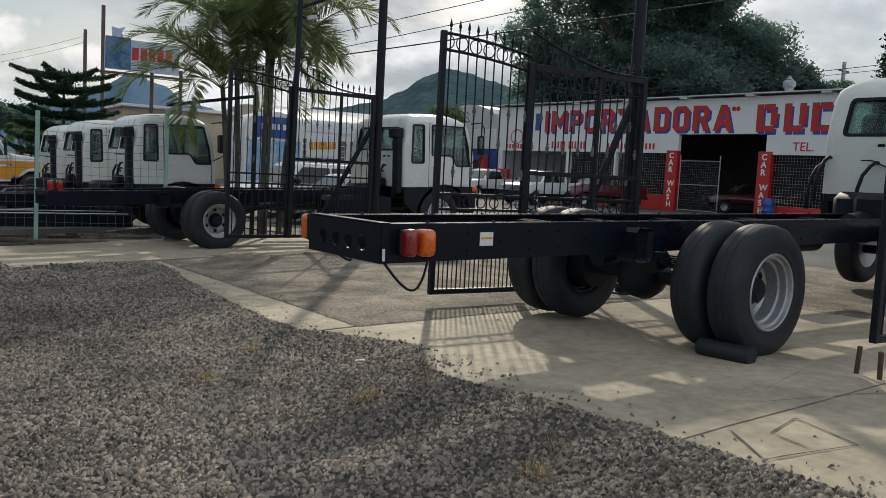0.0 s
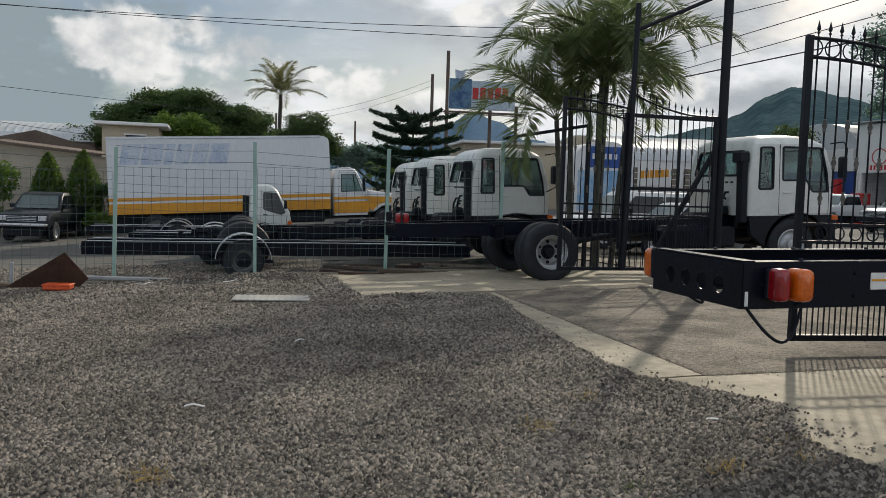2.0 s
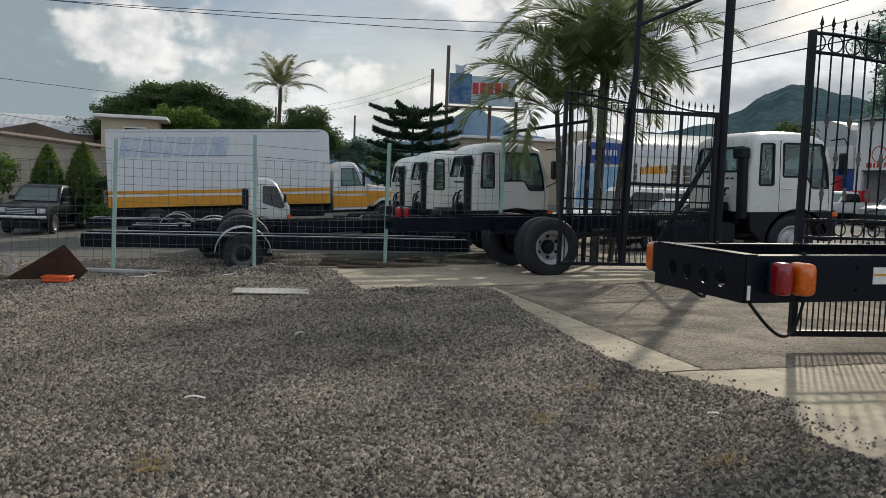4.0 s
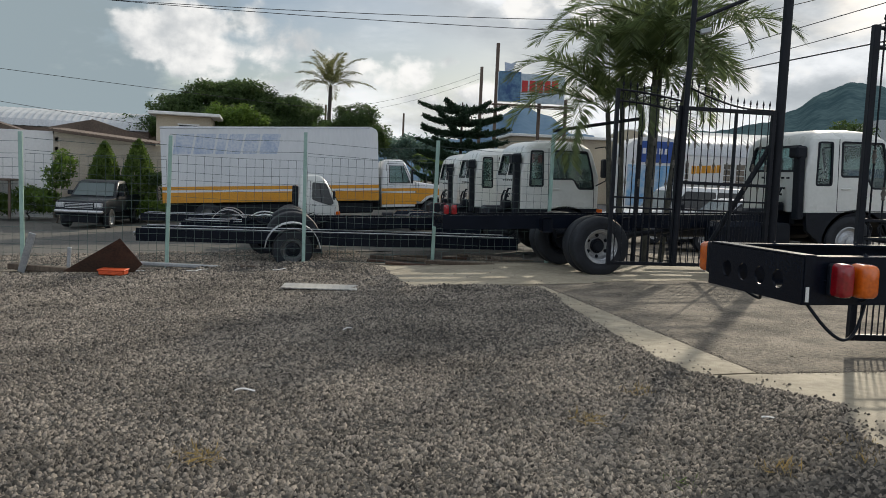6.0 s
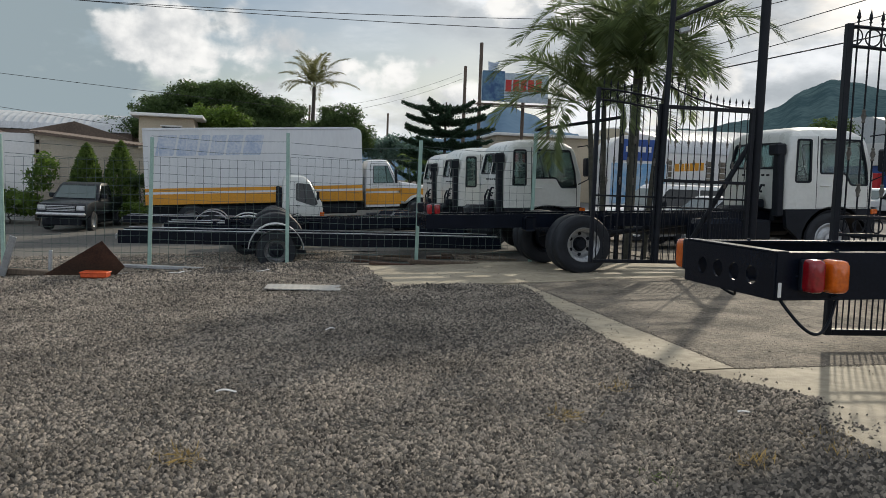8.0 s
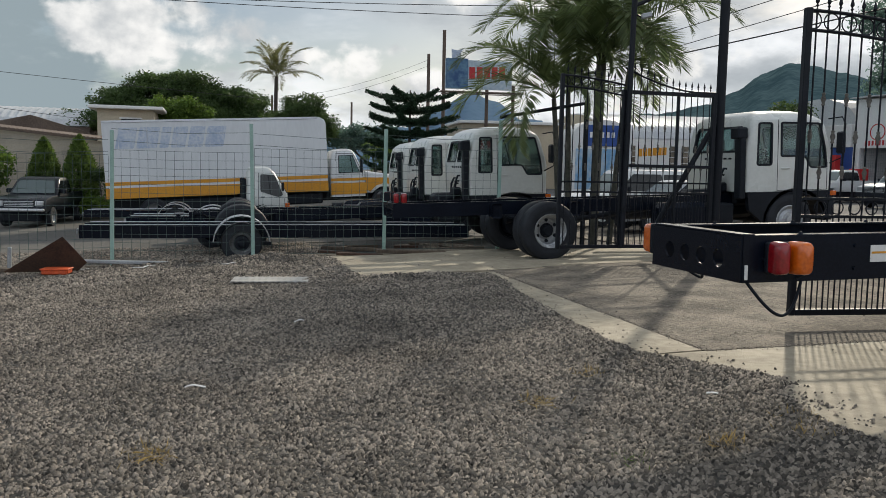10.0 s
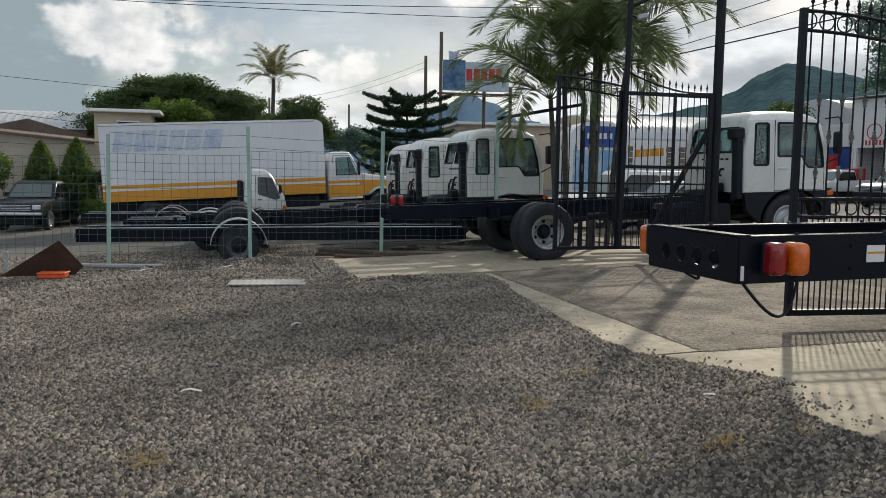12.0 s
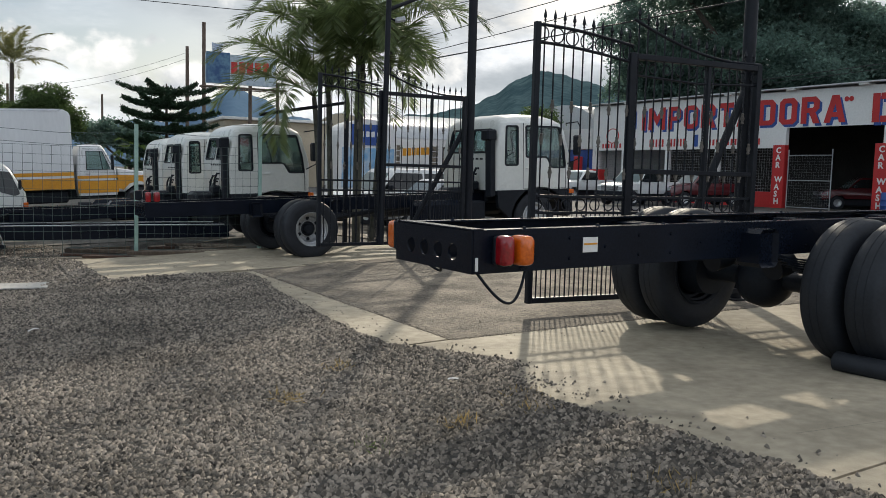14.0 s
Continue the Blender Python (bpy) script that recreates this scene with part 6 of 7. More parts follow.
part("upper_band", Shape().box(BX0, BX1, -BW / 2 - 0.012, -BW / 2 - 0.002, BZ0 + 0.44, BZ0 + 0.56, 0.002), YELLOW_BAND, box_truck, "orange yellow stripe")
FADED = material("faded_blue_print", (0.38, 0.46, 0.60), (0.62, 0.65, 0.70), rough=0.5, big=1.5, small=12, mix=0.6)
# faded slanted marks where the old lettering was
x = BX0 + 0.38
for w in (0.60, 0.66, 0.30, 0.47, 0.49, 0.62):
    m = Matrix(((1, 0.22, 0, x), (0, 0, -1, -BW / 2 - 0.004), (0, 1, 0, BZ1 - 0.93), (0, 0, 0, 1)))
    part("faded_mark", Shape().prism(rounded([(0, 0), (w, 0), (w, 0.70), (0, 0.70)], 0.05), 0, 0.004, m), FADED, box_truck)
    x += w + 0.075
# bonneted cab
cx = BX1 + 0.12
rows = [(0.75, cx, cx + 1.25, 2.0, 0.08), (1.55, cx, cx + 1.25, 2.02, 0.1), (2.25, cx + 0.06, cx + 0.95, 1.85, 0.15), (2.42, cx + 0.12, cx + 0.85, 1.7, 0.18), (2.48, cx + 0.3, cx + 0.7, 1.3, 0.18)]
bc = part("cab_body", Shape().loft([ring_rect(a, c, w, rr, z) for z, a, c, w, rr in rows]), WHITE_BOX, box_truck, smooth=30)
part("side_window", Shape().prism(rounded([(cx + 0.3, 1.62), (cx + 1.05, 1.62), (cx + 0.82, 2.22), (cx + 0.32, 2.24)], 0.05), 0, 0.02, Matrix(((1, 0, 0, 0), (0, 0.12, -1, -1.01 - 0.12 * 1.55), (0, 1, 0, 0), (0, 0, 0, 1)))), GLASS, bc)
def on_cab(x, z, out=0.022):
    """A point on the leaning side of the bonneted cab."""
    return (x, -1.01 - out + 0.12 * max(0.0, z - 1.55), z)


part("window_post", Shape().rod(on_cab(cx + 0.80, 1.63), on_cab(cx + 0.74, 2.22), 0.014, n=6), BLACK_MATT, bc)
part("window_seal", Shape().tube([on_cab(*q) for q in ((cx + 0.3, 1.62), (cx + 1.05, 1.62), (cx + 0.82, 2.23), (cx + 0.32, 2.24), (cx + 0.3, 1.62))], 0.014, 6), BLACK_MATT, bc)
part("door_gap", Shape().tube([on_cab(*q, 0.003) for q in ((cx + 0.2, 0.86), (cx + 0.2, 2.2), (cx + 0.22, 2.32), (cx + 0.84, 2.30), (cx + 1.16, 1.6), (cx + 1.16, 0.86))], 0.008, 5), BLACK_MATT, bc)
part("door_handle", Shape().box(cx + 0.26, cx + 0.42, -1.04, -1.01, 1.46, 1.50, 0.008), ALLOY, bc)
hood = [(cx + 1.25, 0.85), (cx + 1.25, 1.66), (cx + 2.2, 1.50), (cx + 2.55, 1.34), (cx + 2.6, 0.85), (cx + 2.42, 0.82)] + [(cx + 1.95 + 0.55 * math.cos(a), 0.55 + 0.55 * math.sin(a)) for a in (0.55, 1.0, 1.57, 2.1, 2.6)]
part("bonnet", profile_body(hood, 2.05, 0.12), WHITE_BOX, box_truck, smooth=30)
part("cab_band", Shape().box(cx, cx + 1.28, -1.03, -1.018, 0.84, 1.25, 0.002).box(cx, cx + 1.28, -1.03, -1.018, 1.32, 1.42, 0.002), YELLOW_BAND, box_truck, "orange yellow stripe")
part("bonnet_band", Shape().prism([(cx + 1.27, 0.95), (cx + 1.35, 0.95)] + [(cx + 1.95 + 0.62 * math.cos(a), 0.58 + 0.62 * math.sin(a)) for a in (2.6, 2.1, 1.57, 1.0, 0.5)] + [(cx + 2.54, 0.9), (cx + 2.52, 1.26), (cx + 2.2, 1.38), (cx + 1.27, 1.42)], 0, 0.012, Matrix(((1, 0, 0, 0), (0, 0, -1, -1.028), (0, 1, 0, 0), (0, 0, 0, 1)))), YELLOW_BAND, box_truck, "orange yellow stripe over the wheel arch")
part("chassis", Shape().box(BX0 + 0.1, cx + 2.3, -0.45, 0.45, 0.62, 1.0, 0.02).box(BX0 + 1.6, BX1 - 0.2, -1.1, 1.1, 0.55, 0.95, 0.05), BLACK_MATT, box_truck)
for s in (-1, 1):
    for xx, w in ((BX0 + 1.5, 0.55), (cx + 1.95, 0.28)):
        plain_wheel(box_truck, xx, s * 0.95, 0.5, w, s)
part("mirror", Shape().box(cx + 1.05, cx + 1.13, -1.35, -1.15, 1.6, 2.1, 0.02).rod((cx + 1.1, -1.0, 2.1), (cx + 1.1, -1.25, 2.1), 0.02, n=6), BLACK_MATT, box_truck)

# ---- plants ----
def leaf_cards(centres, size, rng, droop=0.2, aspect=0.45):
    """Small folded leaves at the given places, as one mesh."""
    n = len(centres)
    L = size * (0.6 + 0.8 * rng.random(n))
    a, b = rng.random(n) * 2 * np.pi, (rng.random(n) - 0.5) * 2.0 - droop
    d = np.stack([np.cos(a) * np.cos(b), np.sin(a) * np.cos(b), np.sin(b)], 1)
    up = rng.normal(size=(n, 3))
    sd = np.cross(d, up)
    sd /= np.linalg.norm(sd, axis=1)[:, None] + 1e-9
    nr = np.cross(sd, d)
    w = (L * aspect)[:, None]
    L = L[:, None]
    p = np.stack([centres, centres + d * L * 0.5 + sd * w * 0.5 - nr * w * 0.12, centres + d * L, centres + d * L * 0.5 - sd * w * 0.5 - nr * w * 0.12], 1)
    return p.reshape(-1, 3)


def card_mesh(name, pts, mat):
    k = len(pts) // 4
    me = bpy.data.meshes.new(name)
    me.vertices.add(len(pts))
    me.vertices.foreach_set("co", np.asarray(pts, dtype=np.float32).reshape(-1))
    me.loops.add(4 * k)
    me.loops.foreach_set("vertex_index", np.arange(4 * k, dtype=np.int32))
    me.polygons.add(k)
    me.polygons.foreach_set("loop_start", np.arange(0, 4 * k, 4, dtype=np.int32))
    me.update()
    me.validate()
    me.materials.append(mat)
    return me


def blob_points(blobs, n, rng, clump=0.35, per=26):
    """Leaf places gathered in clumps in the outer part of each blob (centre, radii)."""
    vol = np.array([b[1][0] * b[1][1] + b[1][0] * b[1][2] for b in blobs])
    out = []
    for (c, r), v in zip(blobs, vol / vol.sum()):
        m = max(2, int(n * v / per))
        q = rng.normal(size=(m, 3))
        q /= np.linalg.norm(q, axis=1)[:, None]
        q *= (0.35 + 0.62 * rng.random(m) ** 0.5)[:, None]
        q[:, 2] = np.where(q[:, 2] < -0.55, -0.35 * rng.random(m), q[:, 2])
        cc = np.array(c) + q * np.array(r)
        off = rng.normal(size=(m, per, 3)) * clump * np.array([1, 1, 0.55])
        out.append((cc[:, None, :] + off).reshape(-1, 3))
    return np.concatenate(out)


def lobed(blobs, rng, k=9, flat=1.0):
    """Break each large blob into a ragged heap of smaller lobes."""
    out = []
    for c, r in blobs:
        out.append((c, tuple(0.62 * q for q in r)))
        for j in range(k):
            u = 1 - 1.45 * (j + 0.5) / k
            a = 2.39996 * j + rng.random() * 1.2
            s = math.sqrt(max(0, 1 - u * u))
            f = 0.62 + 0.16 * rng.random()
            w = 0.30 + 0.16 * rng.random()
            out.append(((c[0] + r[0] * f * s * math.cos(a), c[1] + r[1] * f * s * math.sin(a), c[2] + r[2] * f * u), (r[0] * w, r[1] * w, r[2] * (w + 0.04) * flat)))
    return out


def tree(name, x, y, trunk_h, trunk_r, blobs, n, leaf, mat, label, seed, clump=0.4, category="tree", group="", droop=0.2, aspect=0.45, lobes=9, flat=1.0):
    rng = np.random.default_rng(seed)
    z = gz(x, y) if abs(x) < 60 else 0.0
    t = thing(name, (x, y, z), 0, label, category, group)
    tr = Shape()
    tr.tube([(0, 0, -0.2), (0.1, 0.05, trunk_h * 0.5), (0, 0, trunk_h)], trunk_r, 10, trunk_r * 0.7)
    for c, r in blobs:
        mid = Vector(c) * 0.5 + Vector((0, 0, trunk_h * 0.45)) + Vector((rng.normal() * 0.3, rng.normal() * 0.3, 0))
        tr.tube([(0, 0, trunk_h * 0.9), mid, c], trunk_r * 0.55, 6, trunk_r * 0.15)
    part("trunk", tr, BARK, t, smooth=60)
    part("crown", card_mesh("crown", leaf_cards(blob_points(lobed(blobs, rng, lobes, flat), n, rng, clump * (0.62 if flat == 1 else 0.42)), leaf, rng, droop, aspect), mat), mat, t)
    return t


# broad tree behind the box truck, smaller ones beside it
tree("rain_tree", -2.1, 58.5, 4.0, 0.35, [((0.0, 0, 7.1), (3.0, 3.0, 1.2)), ((-3.0, -0.5, 6.0), (2.5, 2.6, 1.2)), ((3.3, -0.6, 6.2), (2.7, 2.8, 1.3)), ((-5.6, -1.0, 4.6), (1.9, 2.4, 0.9)), ((5.9, -1.2, 4.8), (1.9, 2.2, 1.2)), ((0.5, -2.2, 5.3), (3.6, 2.4, 1.4)), ((-2.4, -2.4, 4.6), (3.2, 2.2, 1.1)), ((3.6, -2.2, 4.6), (3.0, 2.0, 1.2))],
     125000, 0.17, LEAF_TREE, "broad green rain tree with a domed spreading crown", 1, 0.42, lobes=17, flat=0.6)
tree("light_green_tree", -2.3, 52.5, 2.0, 0.15, [((0.5, 0, 5.1), (1.9, 1.5, 1.3)), ((1.7, 0.3, 4.5), (1.3, 1.1, 1.0)), ((-1.0, 0, 4.5), (1.3, 1.1, 1.0))], 14000, 0.18, LEAF_LIGHT, "light green leafy tree behind the wall", 2, 0.22)
tree("round_tree", 5.6, 52.0, 2.5, 0.2, [((0, 0, 5.0), (1.7, 1.6, 1.4)), ((-0.6, 0, 3.9), (1.7, 1.4, 1.2)), ((1.0, 0.2, 4.0), (1.4, 1.3, 1.2))], 26000, 0.15, LEAF_TREE, "dense dark round tree", 3, 0.22)
tree("mango_tree", 2.0, 56.0, 2.0, 0.2, [((0, 0, 4.2), (2.4, 1.8, 1.2)), ((2.4, 0, 3.6), (1.8, 1.6, 1.1))], 8000, 0.22, LEAF_TREE, "green tree with a low crown", 4, 0.28)
tree("mango_tree", 10.5, 54.0, 2.0, 0.2, [((0, 0, 3.4), (2.2, 1.8, 1.3)), ((-2.0, 0, 3.6), (1.6, 1.6, 1.2)), ((2.4, 0, 2.8), (1.8, 1.5, 1.1))], 9000, 0.22, LEAF_DARK, "dark green tree with a low crown", 5, 0.28)
tree("mango_tree", -15.5, 48.0, 2.0, 0.2, [((0, 0, 3.6), (1.8, 1.8, 1.0)), ((2.0, 0.5, 3.0), (1.6, 1.4, 0.9))], 6000, 0.22, LEAF_LIGHT, "green tree by the metal roof", 15, 0.28)
# large dark tree behind the shop
tree("fig_tree", 47.5, 36.5, 7.0, 0.7, [((0, 1, 11.6), (5.6, 5.6, 4.0)), ((-3.5, 4.6, 9.2), (4.4, 4.6, 3.2)), ((2.6, -1.6, 10.8), (4.4, 4.4, 3.2)), ((-3.2, -2.5, 8.4), (4.4, 4.8, 2.6)), ((-4.5, 6.8, 7.4), (2.6, 2.8, 2.2)), ((2.4, -4.6, 8.6), (2.8, 2.8, 2.0)), ((-2.0, -5.0, 7.3), (2.8, 2.8, 1.5)), ((-2.5, 0.5, 14.2), (4.6, 5.0, 2.6)), ((-4.2, 1.5, 7.6), (4, 5.5, 2.2)), ((-6.2, 6.0, 11.0), (3.2, 3.4, 2.8)), ((-5.0, 3.0, 13.6), (3.6, 3.6, 2.6)), ((3.4, -4.8, 10.8), (2.9, 2.9, 2.3)), ((0.5, -2.5, 13.6), (3.4, 3.4, 2.4))], 170000, 0.25, LEAF_DARK, "huge dark fig tree towering over the shop", 6, 0.42)
tree("fig_tree", 53.5, 31.4, 5.0, 0.4, [((0, 0, 8.6), (2.6, 2.8, 1.9)), ((1.5, -2.0, 7.6), (2.4, 2.4, 1.6)), ((-1.6, 1.5, 7.6), (2.2, 2.4, 1.6))], 22000, 0.30, LEAF_DARK, "smaller dark tree behind the shop roof", 7, 0.35)
tree("street_tree", 36.0, 46.0, 2.5, 0.15, [((0, 0, 5.2), (1.6, 1.5, 1.0)), ((-0.8, -0.6, 4.2), (1.2, 1.2, 0.8))], 4500, 0.20, LEAF_TREE, "thin green street tree beside the shop", 8, 0.3)
tree("conifer", 56.0, 25.0, 9.0, 0.2, [((0, 0, 9.5), (0.8, 0.8, 2.4)), ((0, 0.4, 7.2), (1.8, 1.8, 0.9)), ((0.3, -0.3, 11.6), (0.4, 0.4, 1.4))], 5000, 0.24, PINE, "sparse dark conifer behind the shop", 9, 0.35)
for k, (x, y, w, h) in enumerate(((-9.6, 38.2, 2.2, 1.5), (-11.5, 38.6, 1.8, 1.3), (-4.55, 36.0, 1.3, 1.0), (-2.6, 37.2, 1.2, 0.9))):
    tree("hedge", x, y, 0.3, 0.05, [((0, 0, h * 0.5), (w * 0.5, 0.6, h * 0.5)), ((w * 0.35, 0, h * 0.45), (w * 0.35, 0.5, h * 0.45))], 4200, 0.12, LEAF_LIGHT, "bushy green hedge plant along the wall", 30 + k, 0.13, "hedge", "hedge plants")
tree("shrub", -8.0, 36.3, 1.0, 0.04, [((0, 0, 1.7), (0.6, 0.5, 0.7)), ((0.3, 0, 2.4), (0.4, 0.4, 0.5)), ((-0.4, 0, 1.0), (0.4, 0.4, 0.4))], 1500, 0.16, LEAF_LIGHT, "thin light green shrub by the wall", 40, 0.2, "shrub")


def cypress(x, y, h, r, seed):
    rng = np.random.default_rng(seed)
    t = thing("cypress", on(x, y), 0, "clipped pointed green cypress by the wall", "tree", "cypresses")
    n = 9000
    u = rng.random(n) ** 0.8
    rad = r * (np.clip(np.sin(np.pi * (0.16 + 0.84 * u) ** 0.75), 0, 1) ** 0.8) * (0.75 + 0.3 * rng.random(n))
    a = rng.random(n) * 2 * np.pi
    c = np.stack([rad * np.cos(a), rad * np.sin(a), 0.25 + u * h], 1)
    part("crown", card_mesh("crown", leaf_cards(c, 0.15, rng, -0.9, 0.35), LEAF_CYPRESS), LEAF_CYPRESS, t)
    part("trunk", Shape().rod((0, 0, -0.1), (0, 0, 0.6 * h), 0.06, n=8), BARK, t)


cypress(-6.3, 36.95, 2.95, 0.70, 21)
cypress(-4.95, 36.75, 3.05, 0.72, 22)
cypress(-3.45, 37.05, 2.7, 0.55, 23)
tree("topiary", -4.15, 36.2, 1.4, 0.035, [((0, 0, 1.72), (0.36, 0.36, 0.36))], 2600, 0.10, LEAF_TREE, "small clipped round bush on a thin stem", 44, 0.10, "shrub")


def frond(base, heading, lift, length, bend, rng, leaflet, mat, pairs=56, width=0.05, stiff=False):
    """A feathered palm leaf: an arched rib with leaflets on either side."""
    rib, cards = [], []
    p = Vector(base)
    ang = lift
    n = 16
    for i in range(n + 1):
        rib.append(p.copy())
        d = Vector((math.cos(heading) * math.cos(ang), math.sin(heading) * math.cos(ang), math.sin(ang)))
        p = p + d * (length / n)
        ang -= bend / n * (0.5 + 1.0 * i / n)
    for k in range(pairs):
        u = 0.12 + 0.88 * k / (pairs - 1)
        i = min(n - 1, int(u * n))
        q = rib[i].lerp(rib[i + 1], u * n - i)
        d = (rib[i + 1] - rib[i]).normalized()
        sd = d.cross(Vector((0, 0, 1))).normalized()
        upv = sd.cross(d)
        ln = leaflet * (0.45 + 0.75 * math.sin(math.pi * min(1, 0.18 + 0.78 * u))) * (0.85 + 0.3 * rng.random())
        for s in (-1, 1):
            dirn = (sd * s * 0.72 + d * (0.45 + 0.55 * u) + upv * (0.30 - 0.25 * rng.random())).normalized()
            mid = q + dirn * ln * 0.5
            tip = mid + (dirn + Vector((0, 0, -(0.05 if stiff else 0.2) - (0.22 if stiff else 0.45) * rng.random()))).normalized() * ln * 0.5
            w = d * width * 0.5
            cards += [q, mid + w, tip, mid - w]
    return rib, cards


def palm(name, x, y, stems, label, seed, frond_len=2.3, leaflet=0.62, whole=11, mat=LEAF_PALM, group="", dry=2, trunk_r=0.07, bend=1.9, z=None, lifts=(0.25, 1.25), width=0.05, pairs=56, bark=BARK, stiff=False):
    rng = random.Random(seed)
    t = thing(name, (x, y, gz(x, y) if z is None else z), 0, label, "palm", group)
    for (bx, by), (tx, ty, tz), *own in stems:
        per = own[0] if own else whole
        pts = [(bx, by, -0.1), (bx + (tx - bx) * 0.3, by + (ty - by) * 0.3, tz * 0.4), (bx + (tx - bx) * 0.65, by + (ty - by) * 0.65, tz * 0.75), (tx, ty, tz)]
        part("trunk", Shape().tube(pts, trunk_r, 9, trunk_r * 0.75), bark, t, smooth=60)
        a0 = rng.random() * 6.28
        for k in range(per + dry):
            dead = k >= per
            h = a0 + 2.39996 * k
            lift = lifts[0] + (lifts[1] - lifts[0]) * ((k + 0.5) / per) if not dead else -0.5
            rib, cards = frond((tx, ty, tz), h, lift, frond_len * (0.8 + 0.35 * rng.random()) * (0.75 if dead else 1), bend * (0.75 + 0.5 * rng.random()), rng, leaflet, mat, pairs, width, stiff)
            m = LEAF_DRY if dead else mat
            f = part("frond", card_mesh("frond", [tuple(c) for c in cards], m), m, t, "dry brown palm frond" if dead else "")
            part("rib", Shape().tube(rib, 0.016, 4, 0.004), m, f)
    return t


palm("palm_clump", 8.1, 16.85, [((-0.75, 0.0), (-1.0, -0.1, 3.1), 9), ((-0.4, 0.3), (-0.5, 0.4, 4.1), 8), ((0.05, -0.1), (0.1, -0.2, 4.8), 8), ((0.5, 0.1), (0.85, 0.0, 4.3), 8), ((-0.05, -0.3), (-0.15, -0.45, 3.8), 8), ((0.25, 0.45), (0.35, 0.6, 4.4), 7)],
     "clump of slender green palms with arching fronds", 5, 2.45, 0.60, 9, dry=0, bend=2.25, width=0.052, lifts=(0.3, 1.4), trunk_r=0.066, pairs=66, bark=BARK_PALM, stiff=True)
palm("coconut_palm", 4.6, 62.0, [((0, 0), (0.15, 0, 8.4))], "tall coconut palm above the roofs", 8, 3.2, 0.72, 15, mat=LEAF_COCONUT, dry=0, trunk_r=0.17, bend=1.15, lifts=(0.15, 1.5), width=0.075, pairs=46)
palm("young_palm", 9.6, 47.0, [((0, 0), (0.0, 0, 2.6)), ((0.4, 0.2), (0.6, 0.2, 2.2))], "light green young palm", 9, 1.6, 0.5, 10, mat=LEAF_LIGHT, dry=0, trunk_r=0.06, bend=2.0, width=0.06)


def araucaria(x, y, h, seed):
    """Level whorls of long flat branches clothed in needles."""
    rng = np.random.default_rng(seed)
    t = thing("norfolk_pine", on(x, y), 0, "dark green norfolk pine with level tiers of branches", "tree")
    part("trunk", Shape().tube([(0, 0, -0.1), (0, 0, h)], 0.13, 8, 0.03), BARK, t)
    tiers = 9
    for k in range(tiers):
        z = 0.7 + (h - 1.1) * k / (tiers - 1)
        reach = 2.15 - 0.30 * (k / tiers) ** 2
        count = 9 if k < tiers - 1 else 6
        for j in range(count):
            a = 2 * math.pi * (j + 0.5 * (k % 2)) / count + rng.normal() * 0.12
            n = 1600
            u = rng.random(n) ** 0.8
            L = reach * (0.85 + 0.25 * rng.random())
            rise = 0.02 - 0.06 * u + 0.24 * u ** 2.6
            around, out = rng.random(n) * 2 * np.pi, 0.19 * (1.1 - 0.85 * u ** 2) * rng.random(n) ** 0.5
            across = np.cos(around) * out * 1.5
            c = np.stack([u * L * math.cos(a) - across * math.sin(a), u * L * math.sin(a) + across * math.cos(a), z + rise * L * 0.8 + np.sin(around) * out * 0.7], 1)
            part("branch", card_mesh("branch", leaf_cards(c, 0.10, rng, -0.5, 0.34), PINE), PINE, t)
    c = np.stack([rng.normal(size=900) * 0.16, rng.normal(size=900) * 0.16, h - 1.0 + 0.75 * rng.random(900)], 1)
    part("leader", card_mesh("leader", leaf_cards(c, 0.18, rng, -0.8, 0.3), PINE), PINE, t)


araucaria(8.6, 36.2, 5.3, 12)


def tuft(x, y, seed, mat=GRASS_DRY, n=70, size=0.10):
    rng = np.random.default_rng(seed)
    c = np.stack([rng.normal(size=n) * 0.06, rng.normal(size=n) * 0.06, np.zeros(n)], 1)
    pts = leaf_cards(c, size, rng, -0.45, 0.07) + np.array([0, 0, gz(x, y) + 0.005])
    ob = new("grass_tuft", card_mesh("grass_tuft", pts, mat))
    ob.location = (x, y, 0)
    tagged(ob, "small dry yellow grass tuft in the gravel", "grass", "grass tufts", "stuff")


for k, (x, y) in enumerate(((2.70, 5.67), (2.09, 5.06), (2.68, 4.03), (3.23, 4.20), (3.23, 3.87), (3.16, 4.0), (2.95, 2.75), (2.12, 4.0), (-0.15, 4.8), (3.32, 4.30), (2.6, 2.5))):
    tuft(x, y, 60 + k, LEAF_LIGHT if k == 7 else GRASS_DRY, 26 if k == 7 else 46 + 14 * (k % 3), 0.045 if k == 7 else 0.066)

# ---- buildings and distance ----
shed = thing("block_shed", on(-7.0, 40.5), 0, "low bare block shed with a rusty sheet roof", "building")
BL = Shape()
for j in range(17):
    for i in range(22):
        x0 = -1.7 + 0.42 * i + (0.21 if j % 2 else 0)
        if x0 < 7.2 and 0.205 * j + 0.2 < 3.66 - 0.094 * (x0 + 2.1):
            BL.box(x0, x0 + 0.405, -1.5, -1.32, 0.205 * j, 0.205 * j + 0.193, 0.006)
w = part("block_wall", Shape().prism([(-1.72, 0), (7.6, 0), (7.6, 2.82), (-1.72, 3.70)], 1.30, 1.49, Matrix(((1, 0, 0, 0), (0, 0, -1, 0), (0, 1, 0, 0), (0, 0, 0, 1)))), WALL_CREAM, shed, "plastered block wall")
tagged(part("block", BL, BLOCK, w), kind="stuff")
